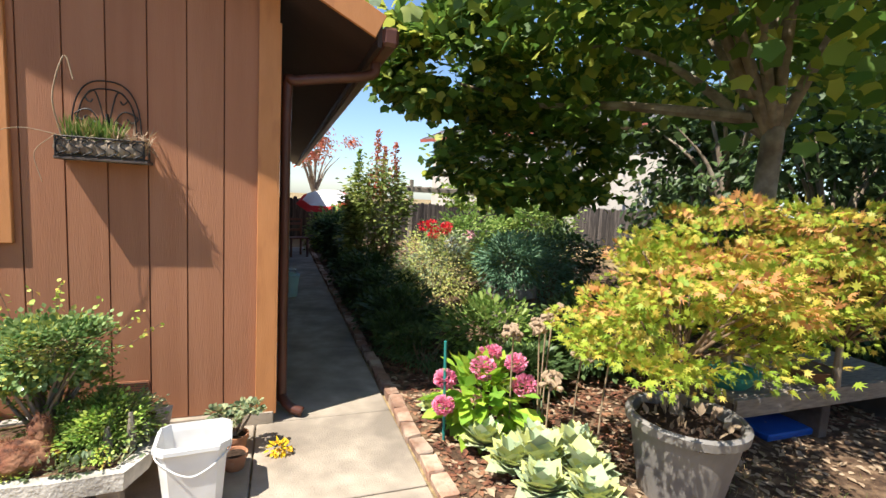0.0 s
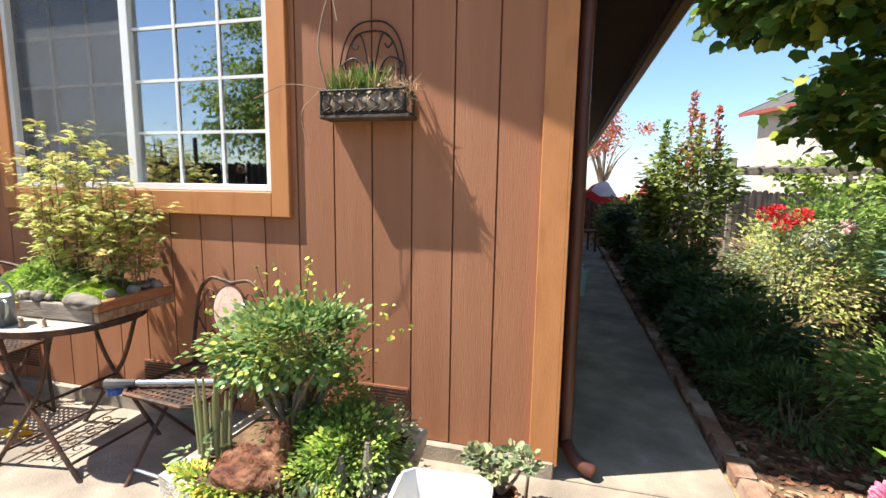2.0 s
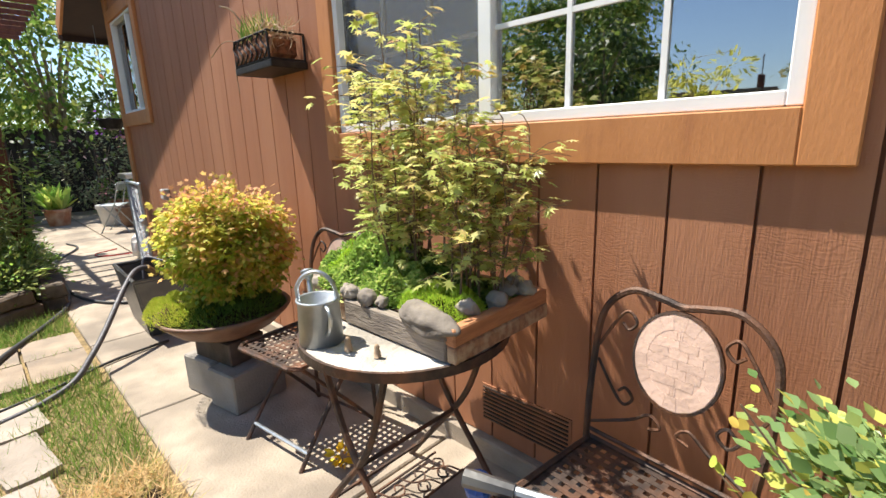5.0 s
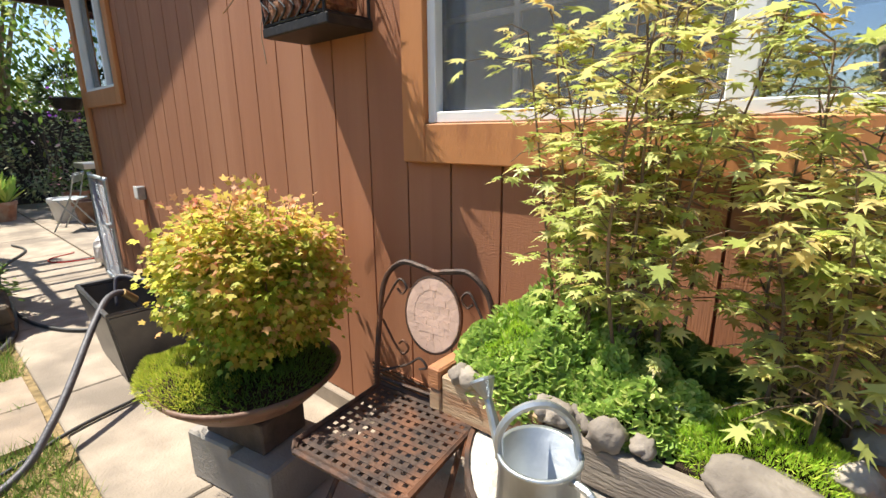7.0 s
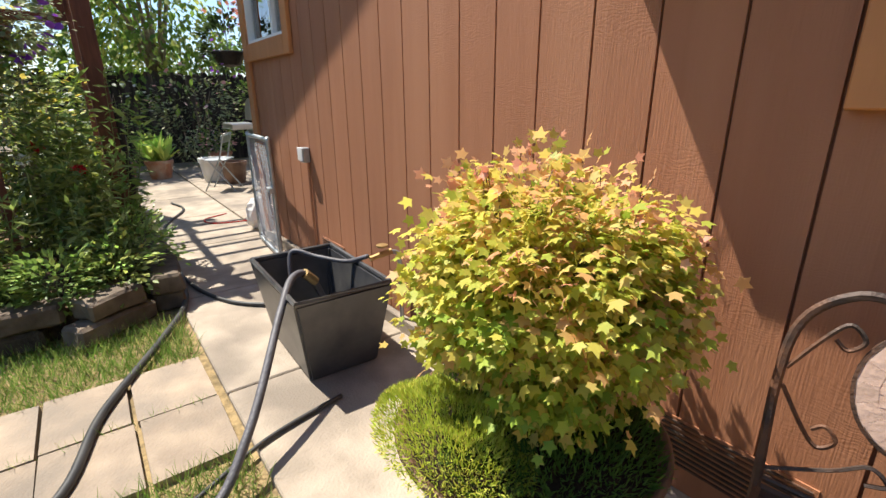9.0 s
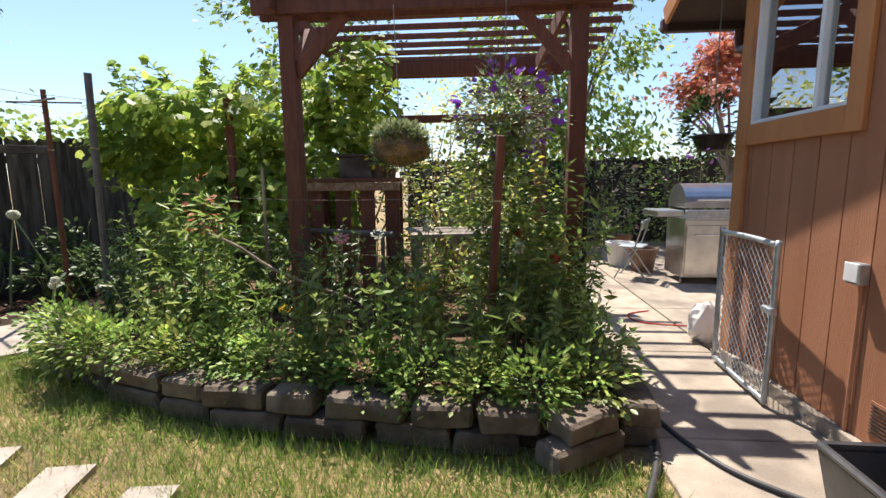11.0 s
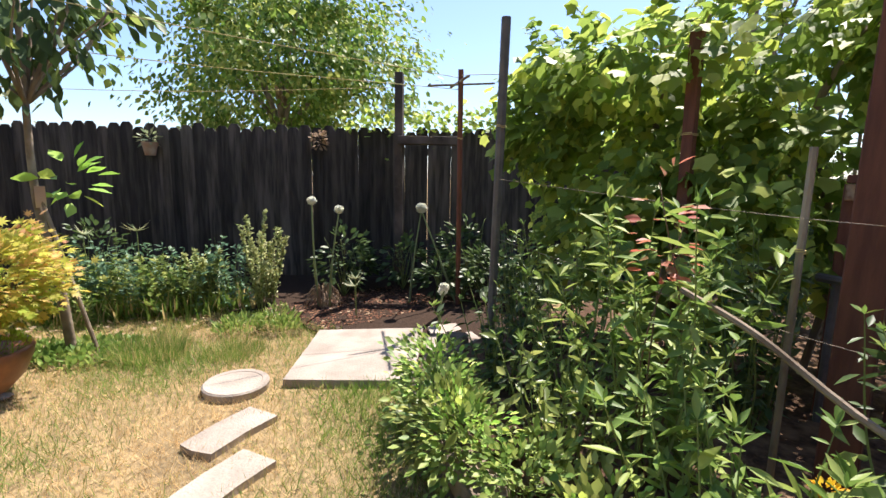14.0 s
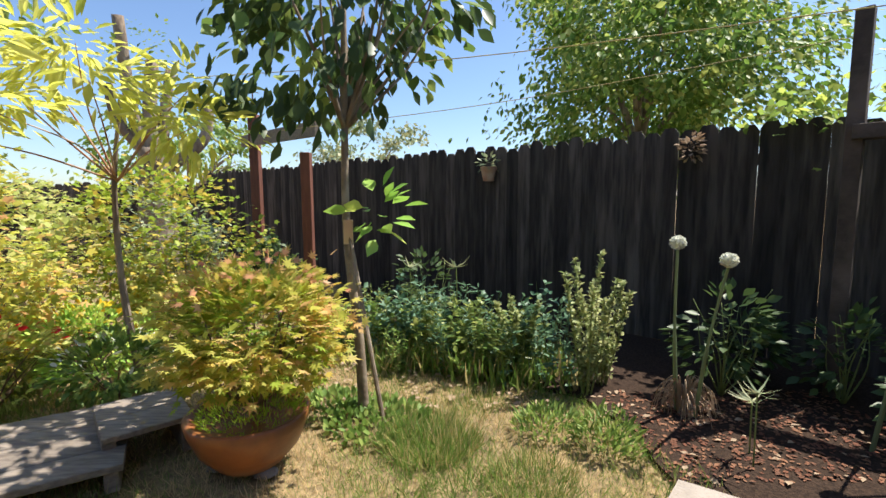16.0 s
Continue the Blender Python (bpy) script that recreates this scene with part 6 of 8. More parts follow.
leaf_mesh("leaves", P, rng.normal(0, 1, (900, 3)), 0.055, BROAD, L_VINE, ob)
for c, r, n, mat, label in (((-10.4, -3.6, 2.2), (0.9, 0.9, 1.6), 2200, L_DARK, "tall dark evergreen shrub behind the pergola"), ((-10.6, -2.2, 1.6), (0.8, 0.9, 1.2), 1500, L_LACE, "yellow green shrub behind the pergola"), ((-9.0, -1.9, 0.9), (0.6, 0.8, 0.8), 1300, L_MAPLE2, "yellow green bush under the pergola")):
    ob = thing("garden_shrub", label, "shrub", 0, 0, 0, 0, "garden shrubs")
    twigs("branching", ob, (c[0], c[1], 0), ring_tips(14, c, r, 3), 0.02, BARK)
    crown("leaves", ob, n, c, r, 0.075, OVAL, mat, 80)

# bed plants
BED = ((-6.55, -1.75, 0.55, 1), (-6.6, -2.3, 0.6, 0), (-6.65, -2.85, 0.62, 0), (-6.75, -3.4, 0.55, 1), (-6.95, -4.0, 0.5, 0), (-7.3, -4.6, 0.5, 2), (-7.0, -1.35, 0.75, 1), (-7.1, -2.1, 0.85, 0), (-7.2, -2.9, 0.8, 2), (-7.15, -3.75, 0.98, 1), (-7.5, -4.3, 0.85, 2),
       (-7.7, -1.6, 0.8, 2), (-7.8, -2.5, 0.6, 1), (-7.9, -3.6, 0.9, 2), (-7.35, -1.2, 1.1, 1), (-8.0, -5.0, 0.7, 2), (-8.3, -1.4, 0.9, 1), (-7.6, -1.25, 0.7, 0), (-6.6, -1.3, 0.5, 0))
rr = random.Random(9)
for i, (x, y, hh, k) in enumerate(BED):
    ob = thing("bed_plant", ("leafy green vegetable plant in the raised bed", "tall weedy green plant in the raised bed", "dark leafy bush in the raised bed")[k], "plant", x, y, 0.155, 0, "bed plants")
    bm, P, D, T, E = bmesh.new(), [], [], [], []
    step = (0.036, 0.03, 0.036)[k]
    for _ in range((20, 17, 22)[k]):
        top = Vector((rr.gauss(0, 0.17), rr.gauss(0, 0.17), hh * rr.uniform(0.55, 1.18)))
        b = Vector((top.x * 0.35, top.y * 0.35, 0))
        path = smooth_path([b, b.lerp(top, 0.5) + Vector((rr.gauss(0, 0.025), rr.gauss(0, 0.025), 0)), top], 6)
        tube(path, list(np.linspace(0.006, 0.0018, len(path))), 4, bm)
        a, count = rr.uniform(0, 6.28), int(top.z * 0.85 / step)
        for q in range(count):
            f = 0.15 + 0.85 * q / max(1, count)
            z = f * (len(path) - 1)
            p = path[int(z)].lerp(path[min(int(z) + 1, len(path) - 1)], z % 1)
            a += 2.2 + rr.gauss(0, 0.6)
            for s in (0, math.pi):
                if rr.random() < 0.22:
                    continue
                rise = 0.75 * f - 0.55 + rr.gauss(0, 0.5)
                b2 = a + s + rr.gauss(0, 0.4)
                P.append((p.x + rr.gauss(0, 0.01), p.y + rr.gauss(0, 0.01), p.z + rr.gauss(0, 0.014)))
                D.append((math.cos(b2), math.sin(b2), rise))
        for q in range(5):
            T.append(tuple(top))
            E.append((rr.gauss(0, 0.7), rr.gauss(0, 0.7), 0.9))
    part("branching", bm, STEM, ob)["kind"] = "stuff"
    size, blade = ((0.062, LANCE), (0.085, NARROW), (0.056, LANCE))[k]
    mat = (L_BED, L_BED, L_DARK)[k] if i not in (1, 3, 9, 10, 14) else L_MID
    leaf_mesh("leaves", P, D, size, blade, mat, ob, 1.1, "", 0.55)
    leaf_mesh("tip_leaves", T, E, size * 0.7, blade, L_MID, ob, 0.5, "", 0.4)
for x, y, z, mat in ((-7.23, -3.24, 0.38, F_YELLOW), (-7.0, -2.2, 0.62, F_YELLOW), (-7.2, -1.5, 0.95, F_RED), (-7.05, -1.3, 0.8, F_RED), (-6.85, -2.67, 0.96, F_ROSE)):
    ob = thing("bed_bloom", "small bright bloom on a green stem in the bed", "flower", x, y, 0.155, 0, "bed blooms")
    part("stalk", tube([(0, 0, 0), (0.01, 0.01, z - 0.17)], 0.0035, 5), STEM, ob)
    P, D = shell(60, (0.01, 0.01, z - 0.16), (0.03, 0.03, 0.016), 0.6)
    leaf_mesh("petals", P, D, 0.026, OVAL, mat, ob)
MINT = [(-6.25 - 0.42 * t, -1.5 - 2.75 * t) for t in np.linspace(0, 1, 10)] + [(-6.72, -4.42), (-6.9, -4.68), (-7.1, -4.92), (-6.32, -1.2), (-6.7, -1.08), (-7.15, -1.06), (-7.6, -1.08)]
for i, (x, y) in enumerate(MINT):
    ob = thing("mint_clump", "low bushy mint clump spilling over the stones", "plant", x, y, 0.14, 0, "mint clumps")
    twigs("branching", ob, (0, 0, 0), ring_tips(14, (0, 0, 0.1), (0.2, 0.2, 0.16), i + 3), 0.003, STEM)
    crown("leaves", ob, 560, (0, 0, 0.11), (0.23, 0.23, 0.18), 0.042, OVAL, L_BED if i % 3 == 1 else L_MID, 30, 0.4, 0.2, -0.75)
    crown("shoot_leaves", ob, 130, (0, 0, 0.2), (0.19, 0.19, 0.13), 0.036, OVAL, L_LIGHT if i % 2 else L_MID, 16, 0.35, 0.4, -0.2)
ob = thing("red_shoot", "young reddish leafed sapling in the bed", "plant", -7.1, -3.75, 0.15)
twigs("stem", ob, (0, 0, 0), ((0.05, 0, 1.15), (-0.06, 0.05, 1.0), (0.1, 0.05, 0.9)), 0.006, BROWNSTEM)
crown("leaves", ob, 44, (0.02, 0.02, 0.98), (0.1, 0.1, 0.24), 0.05, OVAL, L_RED, 0)
for x, y, z in ((-6.9, -2.45, 0.98), (-6.75, -2.1, 1.05), (-6.85, -1.55, 0.9)):
    ob = thing("seed_head", "pale round seed head on a thin stalk", "flower", x, y, 0.155, 0, "seed heads")
    part("stalk", tube([(0, 0, 0), (0.01, 0.01, z - 0.17)], 0.004, 5), STEM, ob)
    P, D = shell(90, (0.01, 0.01, z - 0.155), (0.03, 0.03, 0.026), 0.8)
    leaf_mesh("floret_ball", P, D, 0.016, OVAL, F_WHITE, ob)

# alliums and fence bed
for (x, y, z), (bx, by) in (((-7.43, -7.01, 1.06), (-7.6, -7.25)), ((-7.61, -6.84, 0.985), (-7.66, -7.15)), ((-8.38, -6.59, 0.99), (-8.36, -6.75)), ((-8.38, -6.59, 0.985), (-8.74, -6.44)), ((-8.03, -5.86, 0.38), (-8.13, -6.02)), ((-8.12, -5.98, 0.31), (-8.2, -6.1))):
    ob = thing("allium", "tall pale green allium stalk with a white ball head", "flower", bx, by, 0.0, 0, "alliums")
    d = Vector((x - bx, y - by, z))
    part("stalk", tube(smooth_path([(0, 0, 0), d * 0.5 + Vector((0.02, 0.01, 0.03)), d], 6), [0.012] * 6 + [0.008] * 7, 6), L_GREY, ob)
    q = 1.3 if x == -8.38 else 0.95
    part("flower_ball", lump((0.037 * q, 0.037 * q, 0.032 * q), 2, 0.15, 3, None, tuple(d + Vector((0, 0, 0.02))), 6.0), F_WHITE, ob)
    P, D = shell(420, tuple(d + Vector((0, 0, 0.02))), (0.039 * q, 0.039 * q, 0.034 * q), 0.9)
    leaf_mesh("florets", P, D, 0.009, ROUND, F_WHITE, ob)
ob = thing("dry_leaf_clump", "withered tan allium leaves at the stalk base", "plant", -7.62, -7.2, 0.0)
bm = bmesh.new()
for i in range(70):
    a, r, h = rng.uniform(0, 6.28), rng.uniform(0.07, 0.22), rng.uniform(0.1, 0.24)
    c, q = math.cos(a), math.sin(a)
    path = smooth_path([(0.03 * c, 0.03 * q, 0.0), (0.35 * r * c, 0.35 * r * q, h), (0.8 * r * c, 0.8 * r * q, h * 0.8), (r * c, r * q, rng.uniform(0.0, 0.06))], 4)
    tube(path, list(np.linspace(0.005, 0.002, len(path))), 4, bm)
part("withered_leaves", bm, DRYTAN, ob)["kind"] = "stuff"
for x, y, hh in ((-7.12, -7.5, 1.02), (-7.28, -7.66, 0.8), (-6.72, -7.85, 0.6)):
    ob = thing("mullein", "upright pale green spire plant by the fence", "plant", x, y, 0, 0, "spire plants")
    for k in range(5):
        tx, ty = 0.085 * math.cos(1.3 * k + x * 9), 0.085 * math.sin(1.3 * k + x * 9)
        tip = Vector((tx * 2, ty * 2, hh * rng.uniform(0.7, 1)))
        part("stem", tube([(tx * 0.3, ty * 0.3, 0), tuple(tip)], [0.008, 0.003], 5), STEM, ob)
        tt = rng.uniform(0.1, 1, 240)
        P = np.outer(tt, np.array(tip)) + rng.normal(0, 0.016, (240, 3)) * (1.35 - tt)[:, None]
        D = rng.normal(0, 1, (240, 3))
        D[:, 2] = rng.uniform(0.2, 1.2, 240)
        leaf_mesh("leaves", P, D, 0.036, OVAL, L_SPIRE, ob)
for i in range(9):
    t = i / 8
    x, y = -5.5 - 1.3 * t + rng.uniform(-0.1, 0.1), -8.55 + 0.65 * t + rng.uniform(-0.15, 0.15)
    ob = thing("weed_clump", "rank green weeds growing along the fence", "plant", x, y, 0, 0, "weed clumps")
    hh = 0.42 + 0.1 * (i % 3)
    bm, P, D = bmesh.new(), [], []
    for _ in range(26):
        u, v, z = rng.uniform(-0.3, 0.3), rng.uniform(-0.28, 0.28), hh * rng.uniform(0.55, 1.1)
        w = rng.normal(0, 0.06, 2)
        tube([(u, v, -0.01), (u + w[0], v + w[1], z)], [0.004, 0.0015], 4, bm)
        for k in range(34):
            q = rng.uniform(0.05, 1)
            P.append((u + w[0] * q + rng.normal(0, 0.012), v + w[1] * q + rng.normal(0, 0.012), z * q))
            D.append((rng.normal(0, 1), rng.normal(0, 1), rng.uniform(0.0, 0.9)))
    part("branching", bm, STEM, ob)["kind"] = "stuff"
    leaf_mesh("leaves", P, D, 0.055, NARROW if i % 2 else OVAL, (L_MID, L_BED, L_BLUE)[i % 3], ob)
    tuft("grass_growth", ob, 260, (-0.34, -0.3), (0.34, 0.3), -0.005, 0.2, GRASS, BLADE, 0.4)
for x, y, hh in ((-6.0, -8.9, 0.8), (-8.0, -7.45, 0.75), (-8.7, -7.3, 0.6), (-9.0, -6.6, 0.9), (-8.35, -7.75, 0.5), (-8.75, -6.7, 0.5), (-9.0, -6.25, 0.6), (-9.1, -5.7, 0.7), (-9.6, -6.2, 0.8), (-9.3, -7.0, 0.7)):
    ob = thing("leafy_weed", "dark leafy plant in the fence shadow", "plant", x, y, 0, 0, "shade plants")
    tips = [(rng.normal(0, 0.15), rng.normal(0, 0.15), hh * rng.uniform(0.6, 1)) for _ in range(9)]
    twigs("branching", ob, (0, 0, 0), tips, 0.006, STEM)
    crown("leaves", ob, 230, (0, 0, hh * 0.55), (0.25, 0.25, hh * 0.42), 0.08, OVAL, L_DARK, 18)
for x, y, z in ((-7.65, -6.62, 0.4), (-7.72, -6.75, 0.3), (-6.3, -8.4, 0.75), (-5.9, -8.6, 0.72)):
    ob = thing("papyrus", "spray of thin radiating papyrus leaves", "plant", x, y, 0.0, 0, "papyrus")
    part("stem", tube([(0, 0, 0), (0.02, 0.02, z)], 0.004, 5), STEM, ob)
    a = rng.uniform(0, 6.28, 13)
    leaf_mesh("leaves", np.tile((0.02, 0.02, z), (13, 1)), np.column_stack([np.cos(a), np.sin(a), rng.uniform(-0.1, 0.4, 13)]), 0.12, BLADE, L_GREY, ob)

for x, y, r, hh, n, mat, blade, label in ((-6.07, -6.92, 0.26, 0.10, 1700, GRASS, FINE, "dense tuft of fine grey green grass"), (-5.75, -7.15, 0.3, 0.05, 420, L_MID, OVAL, "low green weeds round the young tree"), (-5.45, -7.35, 0.25, 0.05, 320, L_MID, OVAL, "low green weeds round the young tree"),
                                           (-7.02, -6.85, 0.17, 0.22, 380, L_MID, NARROW, "bright green weeds beside the concrete slab"), (-6.75, -7.05, 0.2, 0.12, 360, L_MID, NARROW, "bright green weeds beside the concrete slab"), (-6.55, -6.55, 0.22, 0.08, 800, GRASS, FINE, "green grass tuft in the dry lawn"), (-6.35, -7.4, 0.2, 0.07, 500, GRASS, FINE, "green grass tuft in the dry lawn")):
    ob = thing("lawn_tuft", label, "grass", x, y, 0, 0, "lawn tufts")
    a, q = rng.uniform(0, 6.28, n), np.sqrt(rng.uniform(0, 1, n)) * r
    P = np.column_stack([q * np.cos(a), q * np.sin(a), rng.uniform(-0.02, 0.0, n) if blade is FINE else rng.uniform(0, 1, n) * hh * (1 - (q / r) ** 2 * 0.7)])
    D = np.column_stack([np.cos(a) * q / r * 0.8, np.sin(a) * q / r * 0.8, np.ones(n)]) + rng.normal(0, 0.35, (n, 3))
    leaf_mesh("grass_growth", P, D, hh if blade is FINE else 0.05, blade, mat, ob)

# things on the fence
ob = thing("fence_shelf", "tall fence post with a weathered shelf board", "shelf", -8.73, -7.42, 0)
part("post", box((-0.045, -0.045, -0.02), (0.045, 0.045, 2.46), 0.004), DARKWOOD, ob, m=pose(0, 0, 0, 0, 0, 40))
part("shelf_board", beam((0.02, 0.0, 1.72), (-0.52, 0.5, 1.72), 0.16, 0.09), DARKWOOD, ob)
ob = thing("hanging_pot", "terracotta pot with a succulent hung on the fence", "plant pot", -6.72, -9.86, 1.52)
part("pot", lathe([(0, 0), (0.06, 0), (0.085, 0.12), (0.095, 0.12), (0.095, 0.16), (0.07, 0.15), (0, 0.13)], 18), TERRA, ob)
crown("leaves", ob, 60, (0, 0, 0.2), (0.1, 0.1, 0.08), 0.07, OVAL, L_GREY, 0)
ob = thing("fence_ornament", "small dried wreath ornament hung on the fence", "ornament", -8.28, -8.47, 1.74)
P, D = shell(120, (0, 0, 0), (0.09, 0.09, 0.11), 0.4)
leaf_mesh("leaves", P, D, 0.05, OVAL, DRYTAN, ob)

# citrus tree with stake
ob = thing("citrus_tree", "young citrus tree with dark glossy leaves, staked", "tree", -5.655, -7.29, 0)
part("trunk", tube(smooth_path([(0, 0, -0.03), (0.03, -0.04, 0.5), (0.1, -0.12, 1.1), (0.1, -0.14, 1.8), (0.08, -0.12, 2.6), (0.05, -0.1, 3.2)], 6), list(np.linspace(0.035, 0.012, 31)), 9), PALEBARK, ob, smooth=True)
CR = ((0.15, -0.15, 2.55), (0.95, 0.75, 0.75))
twigs("branching", ob, (0.1, -0.14, 1.75), ring_tips(16, *CR, seed=6), 0.014, BARK)
crown("leaves", ob, 950, *CR, 0.125, OVAL, L_DARK, 30, 0.26, 0.2, droop=0.8)
crown("leaves", ob, 260, *CR, 0.12, OVAL, L_MID, 24, 0.26, 0.3, droop=0.2)
crown("sprig", ob, 26, (-0.1, -0.1, 1.22), (0.18, 0.15, 0.2), 0.13, OVAL, L_LIGHT, 0)
part("tag", box((0.05, -0.06, 1.05), (0.11, -0.055, 1.2), 0.004), STEEL, ob, "crumpled silver tag")
pole("garden_stake", (-5.80, -7.13, -0.03), (-5.58, -7.36, 1.1), 0.014, BARK, "thin wooden stake leaning on a young tree")

# glazed bowl with maple
ob = thing("glazed_bowl", "round brown glazed bowl planter on the lawn", "plant pot", -5.17, -6.74, 0.03)
part("bowl", lathe([(0, 0), (0.16, 0), (0.24, 0.09), (0.285, 0.2), (0.295, 0.25), (0.285, 0.262), (0.265, 0.25), (0.2, 0.22), (0, 0.215)], 44), GLAZE, ob, smooth=True)
ob = thing("feet_stone", "small flat stones under the glazed bowl", "rock", -5.17, -6.74, 0)
for a in (0.3, 2.4, 4.5):
    part("stone", lump((0.06, 0.05, 0.018), int(a * 5), 0.3, 2, None, (0.15 * math.cos(a), 0.15 * math.sin(a), 0.012)), ROCK, ob)
ob = thing("maple_bush", "dense maple bush with green, gold and pink-tipped leaves", "bonsai", -5.19, -6.76, 0.26)
mound(2200, (0, 0, -0.01), (0.26, 0.26, 0.10), 0.03, L_BMOSS, "moss", ob)
CR = ((0.0, 0, 0.40), (0.42, 0.40, 0.31))
twigs("branching", ob, (0, 0, 0), ring_tips(22, *CR, seed=7), 0.01, BROWNSTEM)
crown("leaves", ob, 1500, *CR, 0.046, STAR, L_MAPLE2, 50, 0.28, 0.3, -0.8)
crown("leaves", ob, 2100, *CR, 0.050, STAR, L_BUSH, 60, 0.28, 0.55, -0.7)
crown("new_leaves", ob, 240, (-0.05, 0, 0.57), (0.38, 0.36, 0.22), 0.042, STAR, L_PEACH, 40, 0.25, 0.6, 0.0)

# benches and flower garden at the side
ob = thing("wooden_step", "low grey weathered plank step", "step", -4.52, -6.93, 0, 40)
for i in range(2):
    part("plank", box((-0.2, -0.24 + 0.245 * i, 0.17), (0.2, 0.0 + 0.24 * i, 0.20), 0.004), GREYWOOD, ob)
for x in (-0.17, 0.17):
    part("leg", box((x - 0.03, -0.22, 0), (x + 0.03, 0.22, 0.168), 0.004), GREYWOOD, ob)
ob = thing("wooden_platform", "low grey weathered plank platform on the lawn", "platform", -4.05, -6.62, 0, 30)
for i in range(4):
    part("plank", box((-0.5, -0.4 + 0.2 * i, 0.1), (0.5, -0.205 + 0.2 * i, 0.135), 0.004), GREYWOOD, ob)
for x in (-0.45, 0.0, 0.45):
    part("bearer", box((x - 0.03, -0.38, 0), (x + 0.03, 0.38, 0.098), 0.004), GREYWOOD, ob)
for x, y, r, hh, mat, fl, label in ((-3.95, -7.55, 0.35, 0.4, L_MID, F_WHITE, "bedding plants with white and red flowers"), (-3.5, -7.9, 0.4, 0.5, L_LIGHT, F_YELLOW, "bedding plants with orange flowers"), (-3.3, -7.35, 0.4, 0.55, L_LACE, F_RED, "yellow green bedding plants with red flowers"),
                                    (-3.1, -8.35, 0.6, 1.1, L_LACE, None, "pale yellow green shrub"), (-3.6, -9.0, 0.75, 1.55, L_MAPLE2, None, "bright yellow green maple shrub"), (-2.9, -7.4, 0.7, 1.5, L_GOLD, None, "tall pale golden shrub"), (-3.0, -9.9, 0.6, 1.3, L_GREY, None, "grey green shrub by the fence"),
                                    (-4.5, -8.6, 0.3, 0.5, L_MID, F_ROSE, "bedding plants with pink flowers"), (-4.3, -9.9, 0.4, 0.8, L_DARK, None, "dark shrub at the fence foot"), (-2.2, -8.9, 0.6, 1.6, L_LACE, None, "tall pale golden garden shrub")):
    ob = thing("garden_shrub" if not fl else "bedding_plant", label, "shrub" if not fl else "flowers", x, y, 0, 0, "side garden plants")
    twigs("branching", ob, (0, 0, 0), ring_tips(12, (0, 0, hh * 0.55), (r, r, hh * 0.45), 2), 0.008, BROWNSTEM)
    crown("leaves", ob, int(1500 * r / 0.4), (0, 0, hh * 0.55), (r, r, hh * 0.5), 0.05, OVAL if fl else PALM, mat, 40)
    if fl:
        P, D = shell(110, (0, 0, hh * 0.62), (r, r, hh * 0.5), 0.85, 0.1)
        leaf_mesh("petals", P, D, 0.045, ROUND, fl, ob)
ob = thing("lace_maple", "slender maple with narrow yellow and orange hanging leaves", "tree", -4.0, -7.75, 0)
part("trunk", tube(smooth_path([(0, 0, 0), (0.05, 0.05, 0.7), (0.02, 0.1, 1.4), (-0.1, 0.15, 2.0)], 6), list(np.linspace(0.03, 0.01, 19)), 7), BARK, ob)
tips = ((-0.5, 0.4, 1.85), (-0.75, 0.5, 1.75), (-0.3, 0.7, 1.95), (0.4, 0.4, 2.0), (0.2, 0.8, 1.8), (-0.1, 0.5, 2.2), (0.6, 0.7, 1.7), (0.5, 0.1, 2.3), (-0.6, 0.2, 2.05))
twigs("branching", ob, (0, 0.1, 1.45), tips, 0.008, TERRA, sag=0.4)
for t in tips:
    crown("leaves", ob, 90, t, (0.28, 0.28, 0.18), 0.13, NARROW, L_LEMON, 12, 0.4, 0.2, droop=0.5)
ob = thing("garden_arbor", "two red brown arbor posts with a weathered crossboard", "arbor", 0, 0, 0)
part("post", box((-4.83, -9.43, -0.02), (-4.73, -9.33, 1.80), 0.005), REDWOOD, ob)
part("post", box((-3.77, -10.9, -0.02), (-3.65, -10.78, 2.44), 0.005), REDWOOD, ob)
part("crossboard", beam((-3.45, -11.1, 2.12), (-4.95, -9.2, 2.02), 0.05, 0.15), GREYWOOD, ob)
part("rod", tube([(-3.71, -10.84, 2.4), (-3.71, -10.84, 2.85)], 0.01, 6), IRON, ob)


